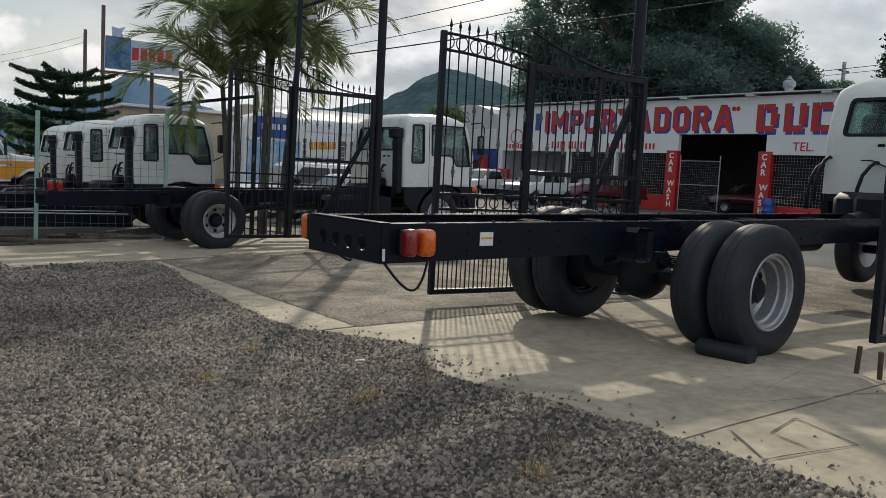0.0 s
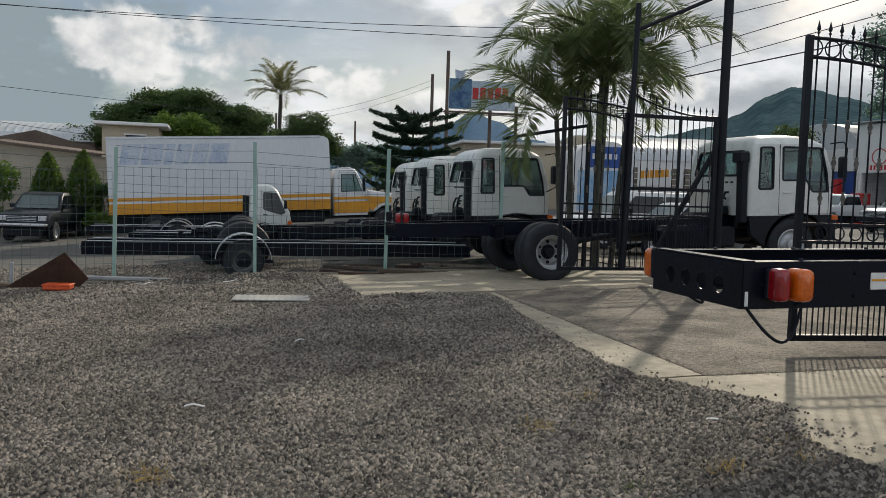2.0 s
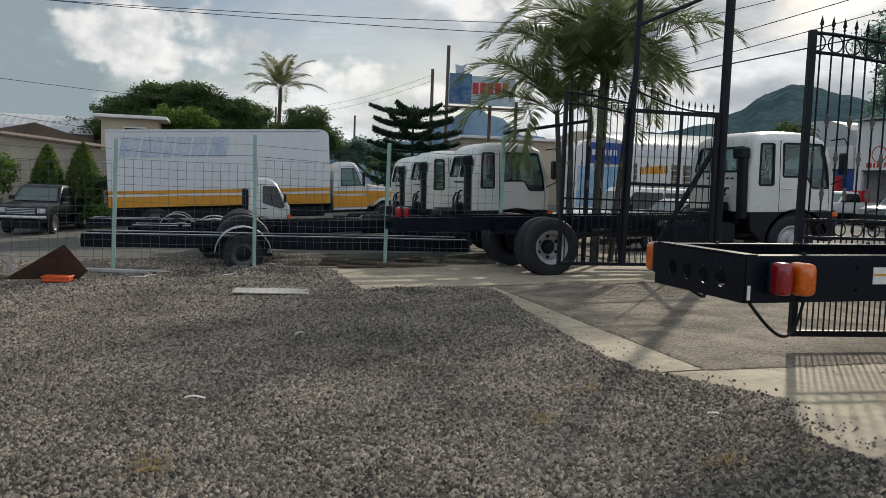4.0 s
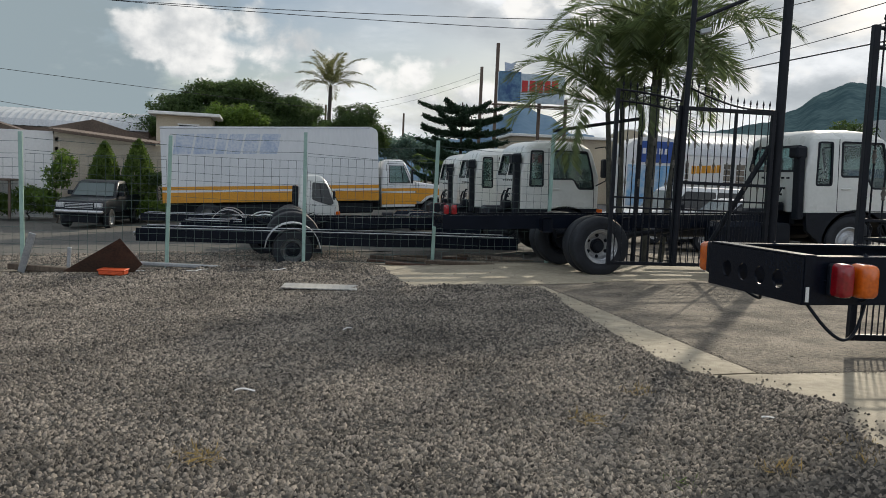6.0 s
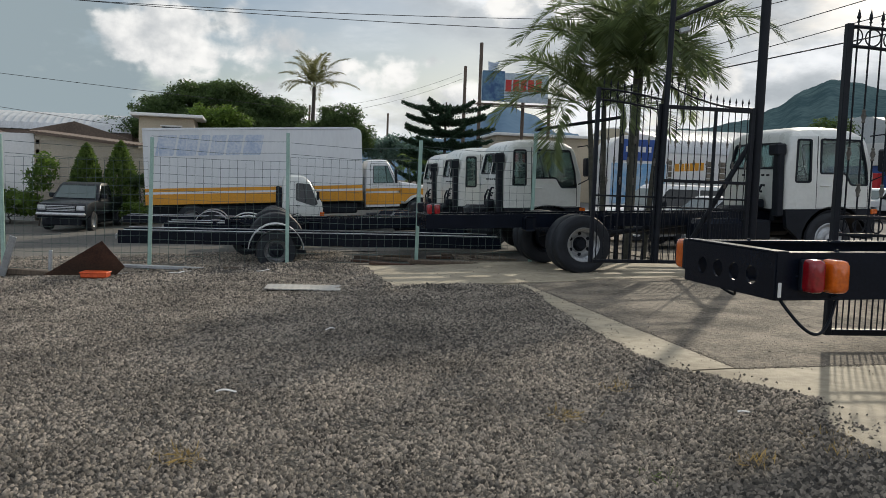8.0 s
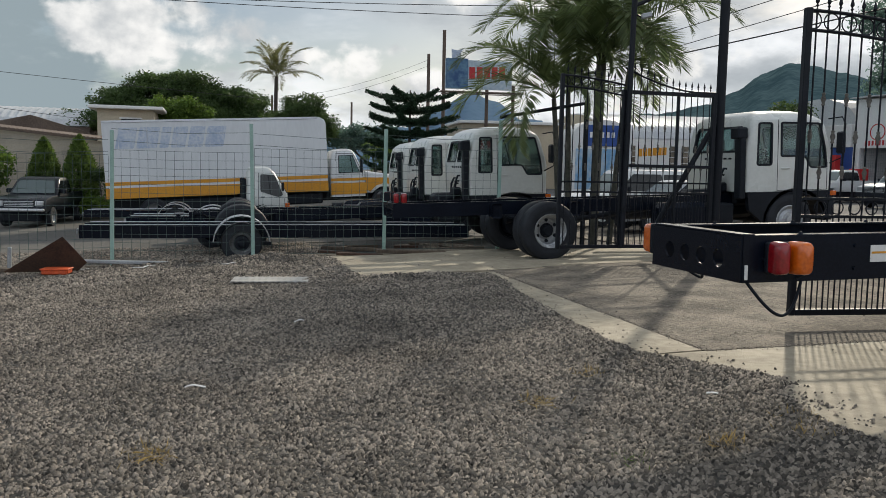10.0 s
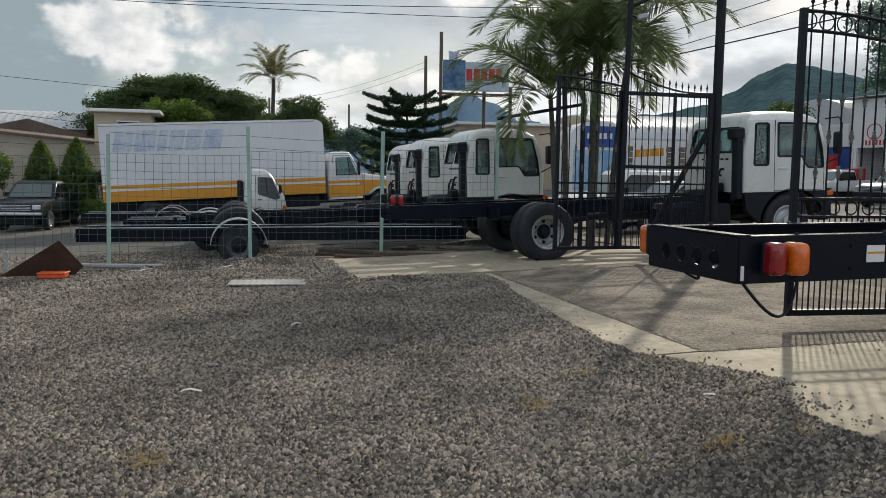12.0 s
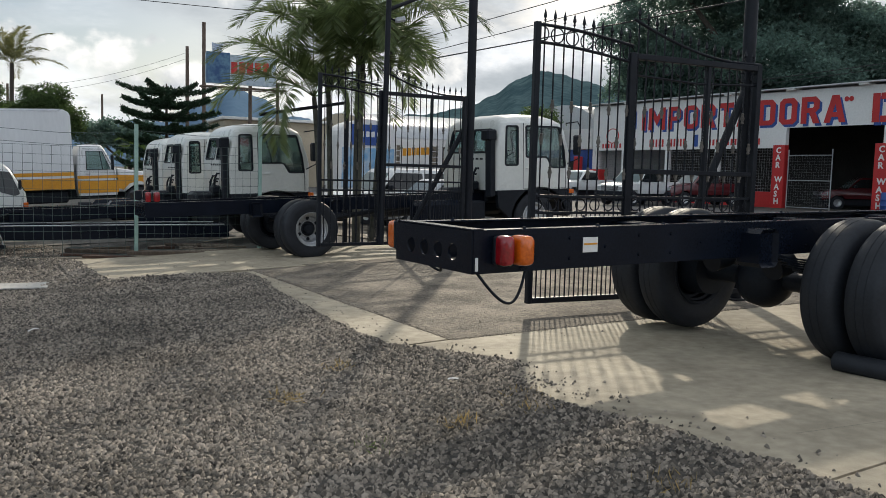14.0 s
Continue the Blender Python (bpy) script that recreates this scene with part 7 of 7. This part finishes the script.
part("gable_wall", Shape().box(-9.0, -1.75, -1.5, -1.3, 0, 3.72, 0), WALL_WHITE, shed, "pale plastered wall")
part("side_wall", Shape().box(-1.75, -1.55, -1.5, 6.0, 0, 3.6, 0), BLOCK, shed)
rf = Shape()
rf.loft([[Vector((-1.95 + 0.08 * i, y, 3.78 - 0.094 * (0.08 * i) + dz + 0.03 * (i % 2) + up)) for y, up, dz in ((-1.85, 0, 0), (1.4, 0.16, 0), (1.4, 0.16, 0.05), (-1.85, 0, 0.05))] for i in range(120)])
part("roof_sheet", rf, ROOF_BROWN, shed, "rusty corrugated roof sheet")
part("pipe", Shape().rod((1.9, -1.6, 0.6), (1.9, -1.6, 2.7), 0.05, n=8), ROOF_BROWN, shed)
part("lean_to", Shape().box(-9.0, -3.0, -3.2, -1.6, 1.55, 1.63, 0.01).box(-3.1, -3.0, -3.1, -3.0, 0, 1.6, 0), ROOF_BROWN, shed)

barn = thing("metal_roof_hall", (-19.5, 55.0, -0.2), 0, "long hall with a pale curved metal roof", "building")
br = Shape()
pts = [(6.5 * -math.cos(math.pi * j / 10), 3.9 + 1.35 * math.sin(math.pi * j / 10)) for j in range(11)]
br.loft([[Vector((-14 + 0.15 * i, 6.5 + p[0], p[1] + 0.05 * (i % 3 == 0))) for p in pts] + [Vector((-14 + 0.15 * i, 6.5 + p[0], p[1] - 0.05)) for p in pts[::-1]] for i in range(178)])
part("roof", br, ROOF_METAL, barn, "corrugated metal roof")
part("wall", Shape().box(-14, 12.6, 0.0, 13, 0, 3.9, 0), ROOF_BROWN, barn, "weathered brown boarded wall")
for gx in (-4.5, 3.2, 9.8):
    part("low_gable", Shape().prism([(gx - 3.6, 3.0), (gx + 3.2, 3.0), (gx + 3.2, 3.4), (gx, 4.35), (gx - 3.6, 3.5)], 0.3, 2.6, Matrix(((1, 0, 0, 0), (0, 0, -1, 0), (0, 1, 0, 0), (0, 0, 0, 1)))), ROOF_BROWN, barn, "low brown gable roof before the hall")

house = thing("cream_house", (-3.0, 49.5, -0.7), 0, "cream plastered house with a flat roof", "building")
part("wall", Shape().box(-2.7, 0.2, -1.0, 5.0, 0, 5.1, 0.02), WALL_CREAM, house)
part("roof", Shape().box(-3.1, 0.7, -1.5, 5.4, 5.1, 5.28, 0.03), WALL_WHITE, house, "thin white flat roof slab")
wn1 = part("window", Shape().box(-1.5, -0.5, -1.03, -0.98, 4.15, 4.6, 0.005), GLASS_DARK, house)
part("window_frame", Shape().box(-1.58, -0.42, -1.05, -1.0, 4.6, 4.68, 0.004).box(-1.58, -0.42, -1.05, -1.0, 4.07, 4.15, 0.004), WALL_WHITE, wn1)

# arched hall across the street and its neighbours
hall = thing("arched_hall", (30.5, 60.0, 0.0), -8, "large hall with a pale arched corrugated roof", "building")
hr = Shape()
pts = [(9.0 * -math.cos(math.pi * j / 14), 4.3 + 2.3 * math.sin(math.pi * j / 14)) for j in range(15)]
hr.loft([[Vector((-9 + 0.17 * i, 9 + p[0], p[1] + 0.06 * (i % 2))) for p in pts] + [Vector((-9 + 0.17 * i, 9 + p[0], p[1] - 0.05)) for p in pts[::-1]] for i in range(48, 128)])
part("roof", hr, ROOF_METAL, hall, "corrugated arched metal roof")
part("wall", Shape().box(-0.85, 12.7, 0.05, 18, 0, 4.3, 0), WALL_WHITE, hall)
part("gable_wall", Shape().prism([(9 + q[0], q[1] - 0.06) for q in pts], 0, 0.2, back(-0.82, 1)), WALL_CREAM, hall, "cream gable end")
for i in range(1, 7):
    wi = part("window", Shape().box(-2.5 + 2.1 * i, -0.9 + 2.1 * i, -0.04, 0.04, 2.1, 3.7, 0.01), CONCRETE_OLD, hall)
    for j in range(3):
        part("window_bar", Shape().box(-2.5 + 2.1 * i, -0.9 + 2.1 * i, -0.07, -0.04, 2.35 + 0.45 * j, 2.40 + 0.45 * j, 0.004), WALL_WHITE, wi)
part("sign_board", Shape().box(2.0, 4.8, -0.20, -0.10, 2.2, 4.1, 0.02), WALL_WHITE, hall, "white sign board with orange marks")
for i in range(6):
    part("painted_bar", Shape().box(2.2 + 0.4 * i, 2.54 + 0.4 * i, -0.22, -0.20, 2.85 + 0.03 * i, 3.45 + 0.03 * i, 0.004), YELLOW_BAND, hall)
row_house = thing("roadside_house", (22.6, 63.0, -0.3), -6, "pale plastered house with a red sign board", "building")
part("wall", Shape().box(-3.4, 4.6, 0, 7, 0, 5.5, 0.02), WALL_CREAM, row_house)
part("roof", Shape().box(-3.7, 4.9, -0.5, 7.3, 5.5, 5.72, 0.03), WALL_WHITE, row_house)
part("sign_board", Shape().box(-2.6, -0.7, -0.12, -0.02, 3.5, 4.4, 0.02), RED_PAINT, row_house, "red sign board")
for x0 in (-0.2, 1.8):
    wo = part("window", Shape().box(x0, x0 + 1.2, -0.05, 0.02, 1.8, 3.2, 0.01), GLASS_DARK, row_house)
    part("window_sill", Shape().box(x0 - 0.1, x0 + 1.3, -0.14, -0.02, 1.68, 1.78, 0.01), WALL_WHITE, wo)
kiosk = thing("blue_kiosk", (26.9, 55.0, -0.3), -8, "blue and white painted shop front with an arched top", "building")
arch2 = [(-1.8, 0), (2.6, 0), (2.6, 4.4)] + [(0.4 + 2.2 * math.cos(math.pi * j / 12), 4.4 + 1.2 * math.sin(math.pi * j / 12)) for j in range(1, 12)] + [(-1.8, 4.4)]
part("front", Shape().prism(arch2, 0, 3.5, Matrix(((1, 0, 0, 0), (0, 0, 1, 0), (0, 1, 0, 0), (0, 0, 0, 1)))), WALL_WHITE, kiosk)
part("sign_panel", Shape().box(-0.9, 1.6, -0.08, -0.01, 3.7, 5.2, 0.02), BLUE_PAINT, kiosk, "dark blue sign panel")
for i in range(5):
    part("painted_bar", Shape().box(-0.6 + 0.4 * i, -0.35 + 0.4 * i, -0.10, -0.08, 4.3, 4.7, 0.004), WALL_WHITE, kiosk)
part("poster", Shape().box(-1.6, 2.4, -0.06, -0.01, 0.6, 3.5, 0.02), material("pale_blue_poster", (0.16, 0.36, 0.58), (0.48, 0.56, 0.62), rough=0.5, big=0.8, small=3, mix=0.6), kiosk, "pale blue poster")
blue = thing("blue_shop", (38.6, 43.4, 0.2), 0, "small blue painted shop with a red machine", "building")
part("wall", Shape().box(0.1, 8, 0.1, 7, -0.2, 3.2, 0), BLUE_PAINT, blue)
part("fascia", Shape().box(-0.1, 8, 0.1, 7.4, 3.2, 4.6, 0.02), WALL_WHITE, blue)
part("barrel_roof", Shape().loft([[Vector((x, 3.6 + 3.6 * -math.cos(math.pi * j / 10), 4.6 + 1.8 * math.sin(math.pi * j / 10))) for j in range(11)] for x in (0.2, 8.0)]), ROOF_METAL, blue)
part("red_column", Shape().box(-0.6, -0.2, 0.7, 1.2, -0.2, 2.7, 0.02), RED_PAINT, blue, "red painted column")
# no opening is cut; a dark sheet on the wall stands for the shade inside
part("doorway_shade", Shape().box(0.06, 0.12, 1.6, 2.9, -0.2, 2.4, 0.01), SHADE_AND_PANEL_BLACK, blue)
part("round_badge", Shape().lathe([(0.001, 0.02), (0.32, 0.02), (0.32, 0.0)], 18, Matrix(((0, 0, -1, 0.1), (1, 0, 0, 4.2), (0, 1, 0, 1.9), (0, 0, 0, 1)))), WALL_WHITE, blue)
machine = thing("drink_machine", (38.1, 42.2, gz(38, 42)), 0, "red drink machine standing by the shop wall", "machine")
part("cabinet", Shape().box(-0.35, 0.35, -0.45, 0.45, 0.0, 1.9, 0.04), RED_PAINT, machine)
part("front_panel", Shape().box(-0.37, -0.35, -0.36, 0.36, 0.7, 1.75, 0.01), SHADE_AND_PANEL_BLACK, machine)

# billboard and poles
bb = thing("billboard", (16.4, 59.2, -0.6), -6, "weathered billboard with a blue picture and red letters", "billboard")
part("panel", Shape().box(0.2, 5.2, -0.06, 0.06, 8.0, 10.1, 0.02), material("billboard_sky_print", (0.52, 0.58, 0.62), (0.32, 0.42, 0.50), rough=0.5, big=0.5, small=4, mix=0.55), bb)
part("picture", Shape().box(0.25, 1.9, -0.075, -0.062, 8.05, 10.2, 0.004), material("blue_print", (0.025, 0.08, 0.20), (0.11, 0.22, 0.32), rough=0.5, big=1.4, small=5, mix=0.6), bb, "dark blue printed picture")
part("cut_out", Shape().prism([(0.7, 10.0), (1.4, 10.25), (1.3, 10.5), (1.55, 10.95), (1.1, 10.75), (0.65, 10.85)], -0.05, 0.05, Matrix(((1, 0, 0, 0), (0, 0, 1, 0), (0, 1, 0, 0), (0, 0, 0, 1)))), FADED, bb, "grey blue cut-out shape")
for i in range(5):
    part("painted_bar", Shape().box(1.98 + 0.56 * i, 2.42 + 0.56 * i, -0.075, -0.062, 8.75 + 0.02 * i, 9.60 + 0.02 * i, 0.004), RED_PAINT, bb)
part("catwalk", Shape().box(-0.2, 5.8, -0.7, 0.0, 7.7, 7.8, 0.01).box(-0.2, 5.8, -0.72, -0.68, 7.55, 7.62, 0.01), ROOF_BROWN, bb)
for x in (0.15, 3.4, 5.4):
    part("leg", Shape().rod((x, 0.25, 0), (x, 0.25, 12.2 if x < 1 else 8.4), 0.13, n=10), ROOF_BROWN, bb)
for x, y, h, r in ((15.0, 57.8, 9.9, 0.13), (5.0, 70.0, 7.6, 0.1), (60.2, 30.3, 11.4, 0.16), (12.2, 74.0, 7.6, 0.1), (35.8, 46.5, 6.4, 0.06)):
    pl = thing("utility_pole", (x, y, -0.3), 0, "plain grey utility pole with wires", "pole", "utility poles")
    part("shaft", Shape().rod((0, 0, 0), (0, 0, h), r * 1.15, r * 0.85, n=10), ROOF_BROWN if x < 20 else GALV, pl, smooth=40)
    if x > 30:
        part("crossarm", Shape().box(-0.7, 0.7, -0.05, 0.05, h - 0.7, h - 0.58, 0.01), ROOF_BROWN, pl)
    if x > 50:
        part("transformer", Shape().lathe([(0.001, 0), (0.3, 0.02), (0.32, 0.9), (0.001, 1.0)], 14, pose(0.5, 0, h - 2.2)), GALV, pl, smooth=40)


def wire(a, b, sag, r, label="thin black overhead wire"):
    a, b = Vector(a), Vector(b)
    pts = [a.lerp(b, i / 18) - Vector((0, 0, 4 * sag * (i / 18) * (1 - i / 18))) for i in range(19)]
    solid("overhead_wire", Shape().tube(pts, r, 5), CABLE, label, "wire", "overhead wires")


def long_wire(a, b, before, after, sag, r):
    """A wire through a and b that runs on past both."""
    a, b = Vector(a), Vector(b)
    wire(a - (b - a) * before, b + (b - a) * after, sag, r)


wire((-27.5, 43.6, 10.2), (12.44, 24.93, 6.34), 0.55, 0.012)
wire((-26.0, 44.4, 9.9), (12.43, 24.97, 6.76), 0.55, 0.012)
long_wire((12.44, 24.93, 6.34), (15.62, 22.25, 7.16), 0, 3.0, 0.0, 0.012)
long_wire((12.43, 24.97, 6.76), (15.4, 22.3, 7.9), 0, 3.0, 0.0, 0.012)
long_wire((12.63, 22.76, 5.44), (13.27, 16.37, 5.75), 0.4, 2.4, 0.0, 0.011)
long_wire((12.64, 22.72, 4.98), (14.5, 15.6, 5.71), 0.4, 2.4, 0.0, 0.011)
long_wire((11.85, 22.86, 4.65), (16.51, 14.38, 5.85), 0.2, 2.4, 0.15, 0.019)
long_wire((-12.49, 44.77, 6.06), (-4.51, 49.16, 5.86), 1.5, 1.0, 0.1, 0.013)
long_wire((-13.71, 49.04, 4.72), (-11.25, 50.53, 4.47), 3.0, 2.0, 0.05, 0.013)
long_wire((34.49, 26.95, 6.4), (37.73, 22.67, 7.15), 0.1, 3.0, 0.1, 0.018)
long_wire((34.48, 26.93, 6.18), (37.72, 22.65, 6.92), 0.1, 3.0, 0.1, 0.014)
wire((5.0, 70.0, 7.0), (15.0, 57.8, 9.2), 0.5, 0.01)
wire((5.0, 70.0, 6.5), (15.0, 57.8, 8.8), 0.5, 0.01)

# hills
def hills(name, near, far, rows, heights, mat, label, seed, rough):
    """A ridge; heights: (bearing in degrees east of +y, metres) at its crest."""
    s = Shape()
    b0, b1 = heights[0][0], heights[-1][0]
    nb = 380
    for j in range(rows + 1):
        u = j / rows
        d = near + (far - near) * u
        for i in range(nb + 1):
            b = b0 + (b1 - b0) * i / nb
            for (p, hp), (q, hq) in zip(heights, heights[1:]):
                if b <= q:
                    k = (b - p) / (q - p)
                    h = hp + (hq - hp) * k * k * (3 - 2 * k)
                    break
            rise = math.sin(0.5 * math.pi * u) ** 1.2
            x, y = d * math.sin(radians(b)), d * math.cos(radians(b))
            z = h * rise + rough * rise * (noise.noise((x / 60, y / 60, seed)) + 0.5 * noise.noise((x / 17, y / 17, seed)) + 0.22 * noise.noise((x / 5, y / 5, seed)))
            s.v.append((x, y, z - 2))
    w = nb + 1
    s.f = [(j * w + i, j * w + i + 1, (j + 1) * w + i + 1, (j + 1) * w + i) for j in range(rows) for i in range(nb)]
    return tagged(part(name, s, mat, smooth=80), label, "hill", kind="structure")


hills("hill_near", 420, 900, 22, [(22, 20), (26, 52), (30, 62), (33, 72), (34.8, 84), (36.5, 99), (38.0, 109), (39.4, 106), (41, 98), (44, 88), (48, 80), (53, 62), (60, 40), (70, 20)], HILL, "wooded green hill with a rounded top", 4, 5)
# the far ridge's haze comes only from its material colour
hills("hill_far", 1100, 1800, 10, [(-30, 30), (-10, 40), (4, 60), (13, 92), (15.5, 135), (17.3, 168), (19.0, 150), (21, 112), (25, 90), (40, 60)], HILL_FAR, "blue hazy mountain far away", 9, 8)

# ---- small things in the lot ----
plate = thing("cover_plate", on(0.98, 12.52, 0.01), -8, "pale grey fibre cement cover plate lying in the gravel", "plate")
ps = Shape().loft([[Vector((-0.54 + 0.045 * i, y, z + 0.006 * (i % 2))) for y, z in ((-0.26, 0.0), (0.26, 0.0), (0.26, 0.014), (-0.26, 0.014))] for i in range(25)])
part("corrugated_plate", ps, material("fibre_cement", (0.50, 0.48, 0.44), (0.36, 0.345, 0.32), rough=0.8, big=2.5, small=30, mix=0.4), plate)
crate = thing("orange_crate", on(-2.3, 15.2, 0.0), -8, "flat bright orange plastic crate on the gravel", "crate")
part("tray", Shape().box(-0.21, 0.21, -0.14, 0.14, 0.0, 0.09, 0.02), ORANGE, crate)
part("rim", Shape().box(-0.225, 0.225, -0.155, 0.155, 0.075, 0.10, 0.01), ORANGE, crate)
rs = thing("rusty_sheet", on(-2.34, 15.6), 0, "rusty dark steel sheet leaning on the fence", "sheet")
part("plate", Shape().prism([(-0.85, 0.0), (0.30, 0.0), (0.46, 0.16), (0.12, 0.62)], -0.008, 0.008, Matrix(((1, 0, 0, 0), (0, -0.45, 1, -0.0), (0, 1, 0, 0.0), (0, 0, 0, 1)))), RUST, rs)
for k, (x, y, l, rz, h, mat, lab) in enumerate(((-3.6, 16.0, 1.2, -14, 0.10, WOOD_OLD, "old dark wooden beam lying by the fence"), (-0.75, 16.0, 2.5, 1, 0.06, GALV, "long pale grey pipe beam lying by the fence"),
                                               (0.1, 15.85, 0.7, 12, 0.05, WOOD_OLD, "broken board lying in the gravel"), (3.9, 16.0, 1.4, 3, 0.07, WOOD_OLD, "old wooden beam on the concrete edge"), (2.9, 16.05, 0.9, -6, 0.05, RUST, "rusty metal strip by the fence"))):
    bd = solid("board", Shape().box(-l / 2, l / 2, -0.06, 0.06, 0, h, 0.01), mat, lab, "board", "old boards")
    bd.matrix_world = pose(*on(x, y, 0.005), 0, 2, rz)
rng_b = random.Random(17)
for k in range(12):
    l, x, y = 0.35 + 0.9 * rng_b.random(), 2.3 + 3.0 * rng_b.random(), 16.5 + 1.6 * rng_b.random()
    bd = solid("board", Shape().box(-l / 2, l / 2, -0.05, 0.05, 0, 0.04 + 0.03 * rng_b.random(), 0.008), (WOOD_OLD, RUST, WOOD_OLD, CONCRETE_OLD)[k % 4], "short scrap piece lying under the parked chassis", "board", "old boards")
    bd.matrix_world = pose(*on(x, y, 0.01), 0, 3 * rng_b.random(), 50 * rng_b.random() - 25)
lean_b = solid("plank", Shape().box(-0.06, 0.06, -0.015, 0.015, 0, 0.75, 0.006), GALV, "pale plank leaning on the fence post", "plank")
lean_b.matrix_world = pose(*on(-3.95, 16.0), 12, 18, 0)
stub = solid("fence_stub", Shape().box(-0.03, 0.03, -0.03, 0.03, -0.05, 0.42, 0.006), GALV, "short grey stub post", "post")
stub.matrix_world = pose(*on(-3.2, 16.1), 0, 2, 0)
for k, (x, y, rz, l) in enumerate(((-0.85, 15.7, 40, 0.35), (-1.05, 15.5, 10, 0.2), (-2.0, 15.75, -30, 0.3), (0.45, 15.5, 20, 0.25), (-0.2, 15.9, 70, 0.3), (1.0, 8.7, 15, 0.10), (0.05, 6.2, -12, 0.14), (3.2, 4.86, -20, 0.15))):
    arc = [(-l / 2 + l * i / 6, 0.05 * l * math.sin(math.pi * i / 6), 0.008 + 0.008 * math.sin(0.8 * i + k)) for i in range(7)]
    sc = solid("litter_scrap", Shape().loft([[Vector((x2, y2 - 0.06 * l, z2)), Vector((x2, y2 + 0.06 * l, z2 + 0.004)), Vector((x2, y2 + 0.06 * l, z2 + 0.008)), Vector((x2, y2 - 0.06 * l, z2 + 0.004))] for x2, y2, z2 in arc]), WALL_WHITE, "small pale curled scrap of litter on the gravel", "litter", "litter scraps")
    sc.matrix_world = pose(*on(x, y, 0.004), 0, -3, rz)
chock = solid("rubber_chock", Shape().loft([[Vector((x, 0.10 * math.cos(a) * (0.9 if abs(x) > 0.25 else 1), max(0.0, 0.075 + 0.085 * math.sin(a)))) for a in [2 * math.pi * k / 14 for k in range(14)]] for x in (-0.27, -0.245, 0, 0.245, 0.27)]), RUBBER, "black rubber wheel stop in front of the tyre", "wheel stop", smooth=50)
chock.matrix_world = pose(*on(5.62, 3.50, 0.008), 0, 0, 93) @ Matrix.Scale(0.82, 4)
for x, y, lean in ((6.02, 2.68, 6), (5.96, 2.49, -4)):
    pin = solid("steel_pin", Shape().rod((0, 0, -0.05), (0, 0, 0.2), 0.018, n=10), RUST, "rusty steel pin standing in the concrete", "pin", "steel pins")
    pin.matrix_world = pose(*on(x, y, 0.012), 0, lean, 0)
# hoses and sticker belong to the near truck
part("air_hose", Shape().tube([(-3.04 + 0.37 * u, -0.40 - 0.07 * math.sin(math.pi * u), 0.80 - 0.21 * math.sin(math.pi * u ** 1.15) ** 0.8) for u in [k / 20 for k in range(21)]], 0.0085, 8), BLACK_MATT, T1, "black rubber hose hanging in a loop", smooth=60)
st = part("sticker", Shape().box(-2.28, -2.165, -0.441, -0.436, 0.85, 0.94, 0.001), WALL_WHITE, T1, "white and yellow sticker")
part("sticker_band", Shape().box(-2.275, -2.17, -0.444, -0.441, 0.895, 0.906, 0.001), YELLOW_BAND, st)
part("tag", Shape().box(-3.05, -3.032, -0.442, -0.436, 0.775, 0.85, 0.001), WALL_WHITE, T1, "small white mark on the rail end")
part("air_hose", Shape().tube([(-3.00 + 0.10 * math.sin(math.pi * u), 0.30 - 0.24 * u, 0.79 - 0.085 * math.sin(math.pi * u)) for u in [k / 14 for k in range(15)]], 0.008, 8), BLACK_MATT, T1, "short black hose behind the end beam", smooth=60)
part("lamp_cable", Shape().tube([(-2.74, -0.47, 0.93), (-2.70, -0.50, 0.92), (-2.685, -0.49, 0.87), (-2.70, -0.46, 0.80), (-2.74, -0.445, 0.775)], 0.006, 6), BLACK_MATT, T1, smooth=60)
# free end of another gate leaf beside the near truck
g3 = gate_leaf("gate_leaf", (9.2, 2.42, 0.40), 174, 2.9, "black wrought iron gate leaf standing open by the truck cab")
post("gate_post", 9.35, 2.4, 0.085, 6.6, "tall round black steel gate post")

# the gear behind and under the near truck's cab
gear = Shape().box(4.55, 4.90, -0.85, 0.70, 0.90, 1.27, 0.09).rod((4.70, -0.35, 1.12), (4.88, 0.35, 1.18), 0.08, n=12).box(4.70, 5.0, -1.0, -0.62, 0.95, 1.16, 0.05)
part("engine_cover", gear, BLACK_MATT, T1, "oily black engine gear behind the cab", smooth=40)
for y0, z0, dy in ((-0.62, 1.44, 0.05), (-0.20, 1.52, -0.04), (0.30, 1.54, 0.06), (0.92, 1.60, 0.03), (1.02, 1.50, 0.03)):
    part("coolant_hose", Shape().tube([(4.98, y0, z0 + 0.10), (4.90, y0 + 0.5 * dy, z0 + 0.11), (4.82, y0 + dy, z0 + 0.06), (4.76, y0 + 2 * dy, z0 - 0.06), (4.73, y0 + 2.6 * dy, z0 - 0.24), (4.74, y0 + 3 * dy, z0 - 0.48)], 0.024, 8), BLACK_MATT, T1, smooth=60)
part("loose_cable", Shape().tube([(4.97, -0.9, 1.62), (4.88, -0.84, 1.50), (4.84, -0.70, 1.36), (4.84, -0.4, 1.40), (4.86, 0.0, 1.52), (4.92, 0.4, 1.68), (4.97, 0.8, 1.66)], 0.009, 6), BLACK_MATT, T1, smooth=60)
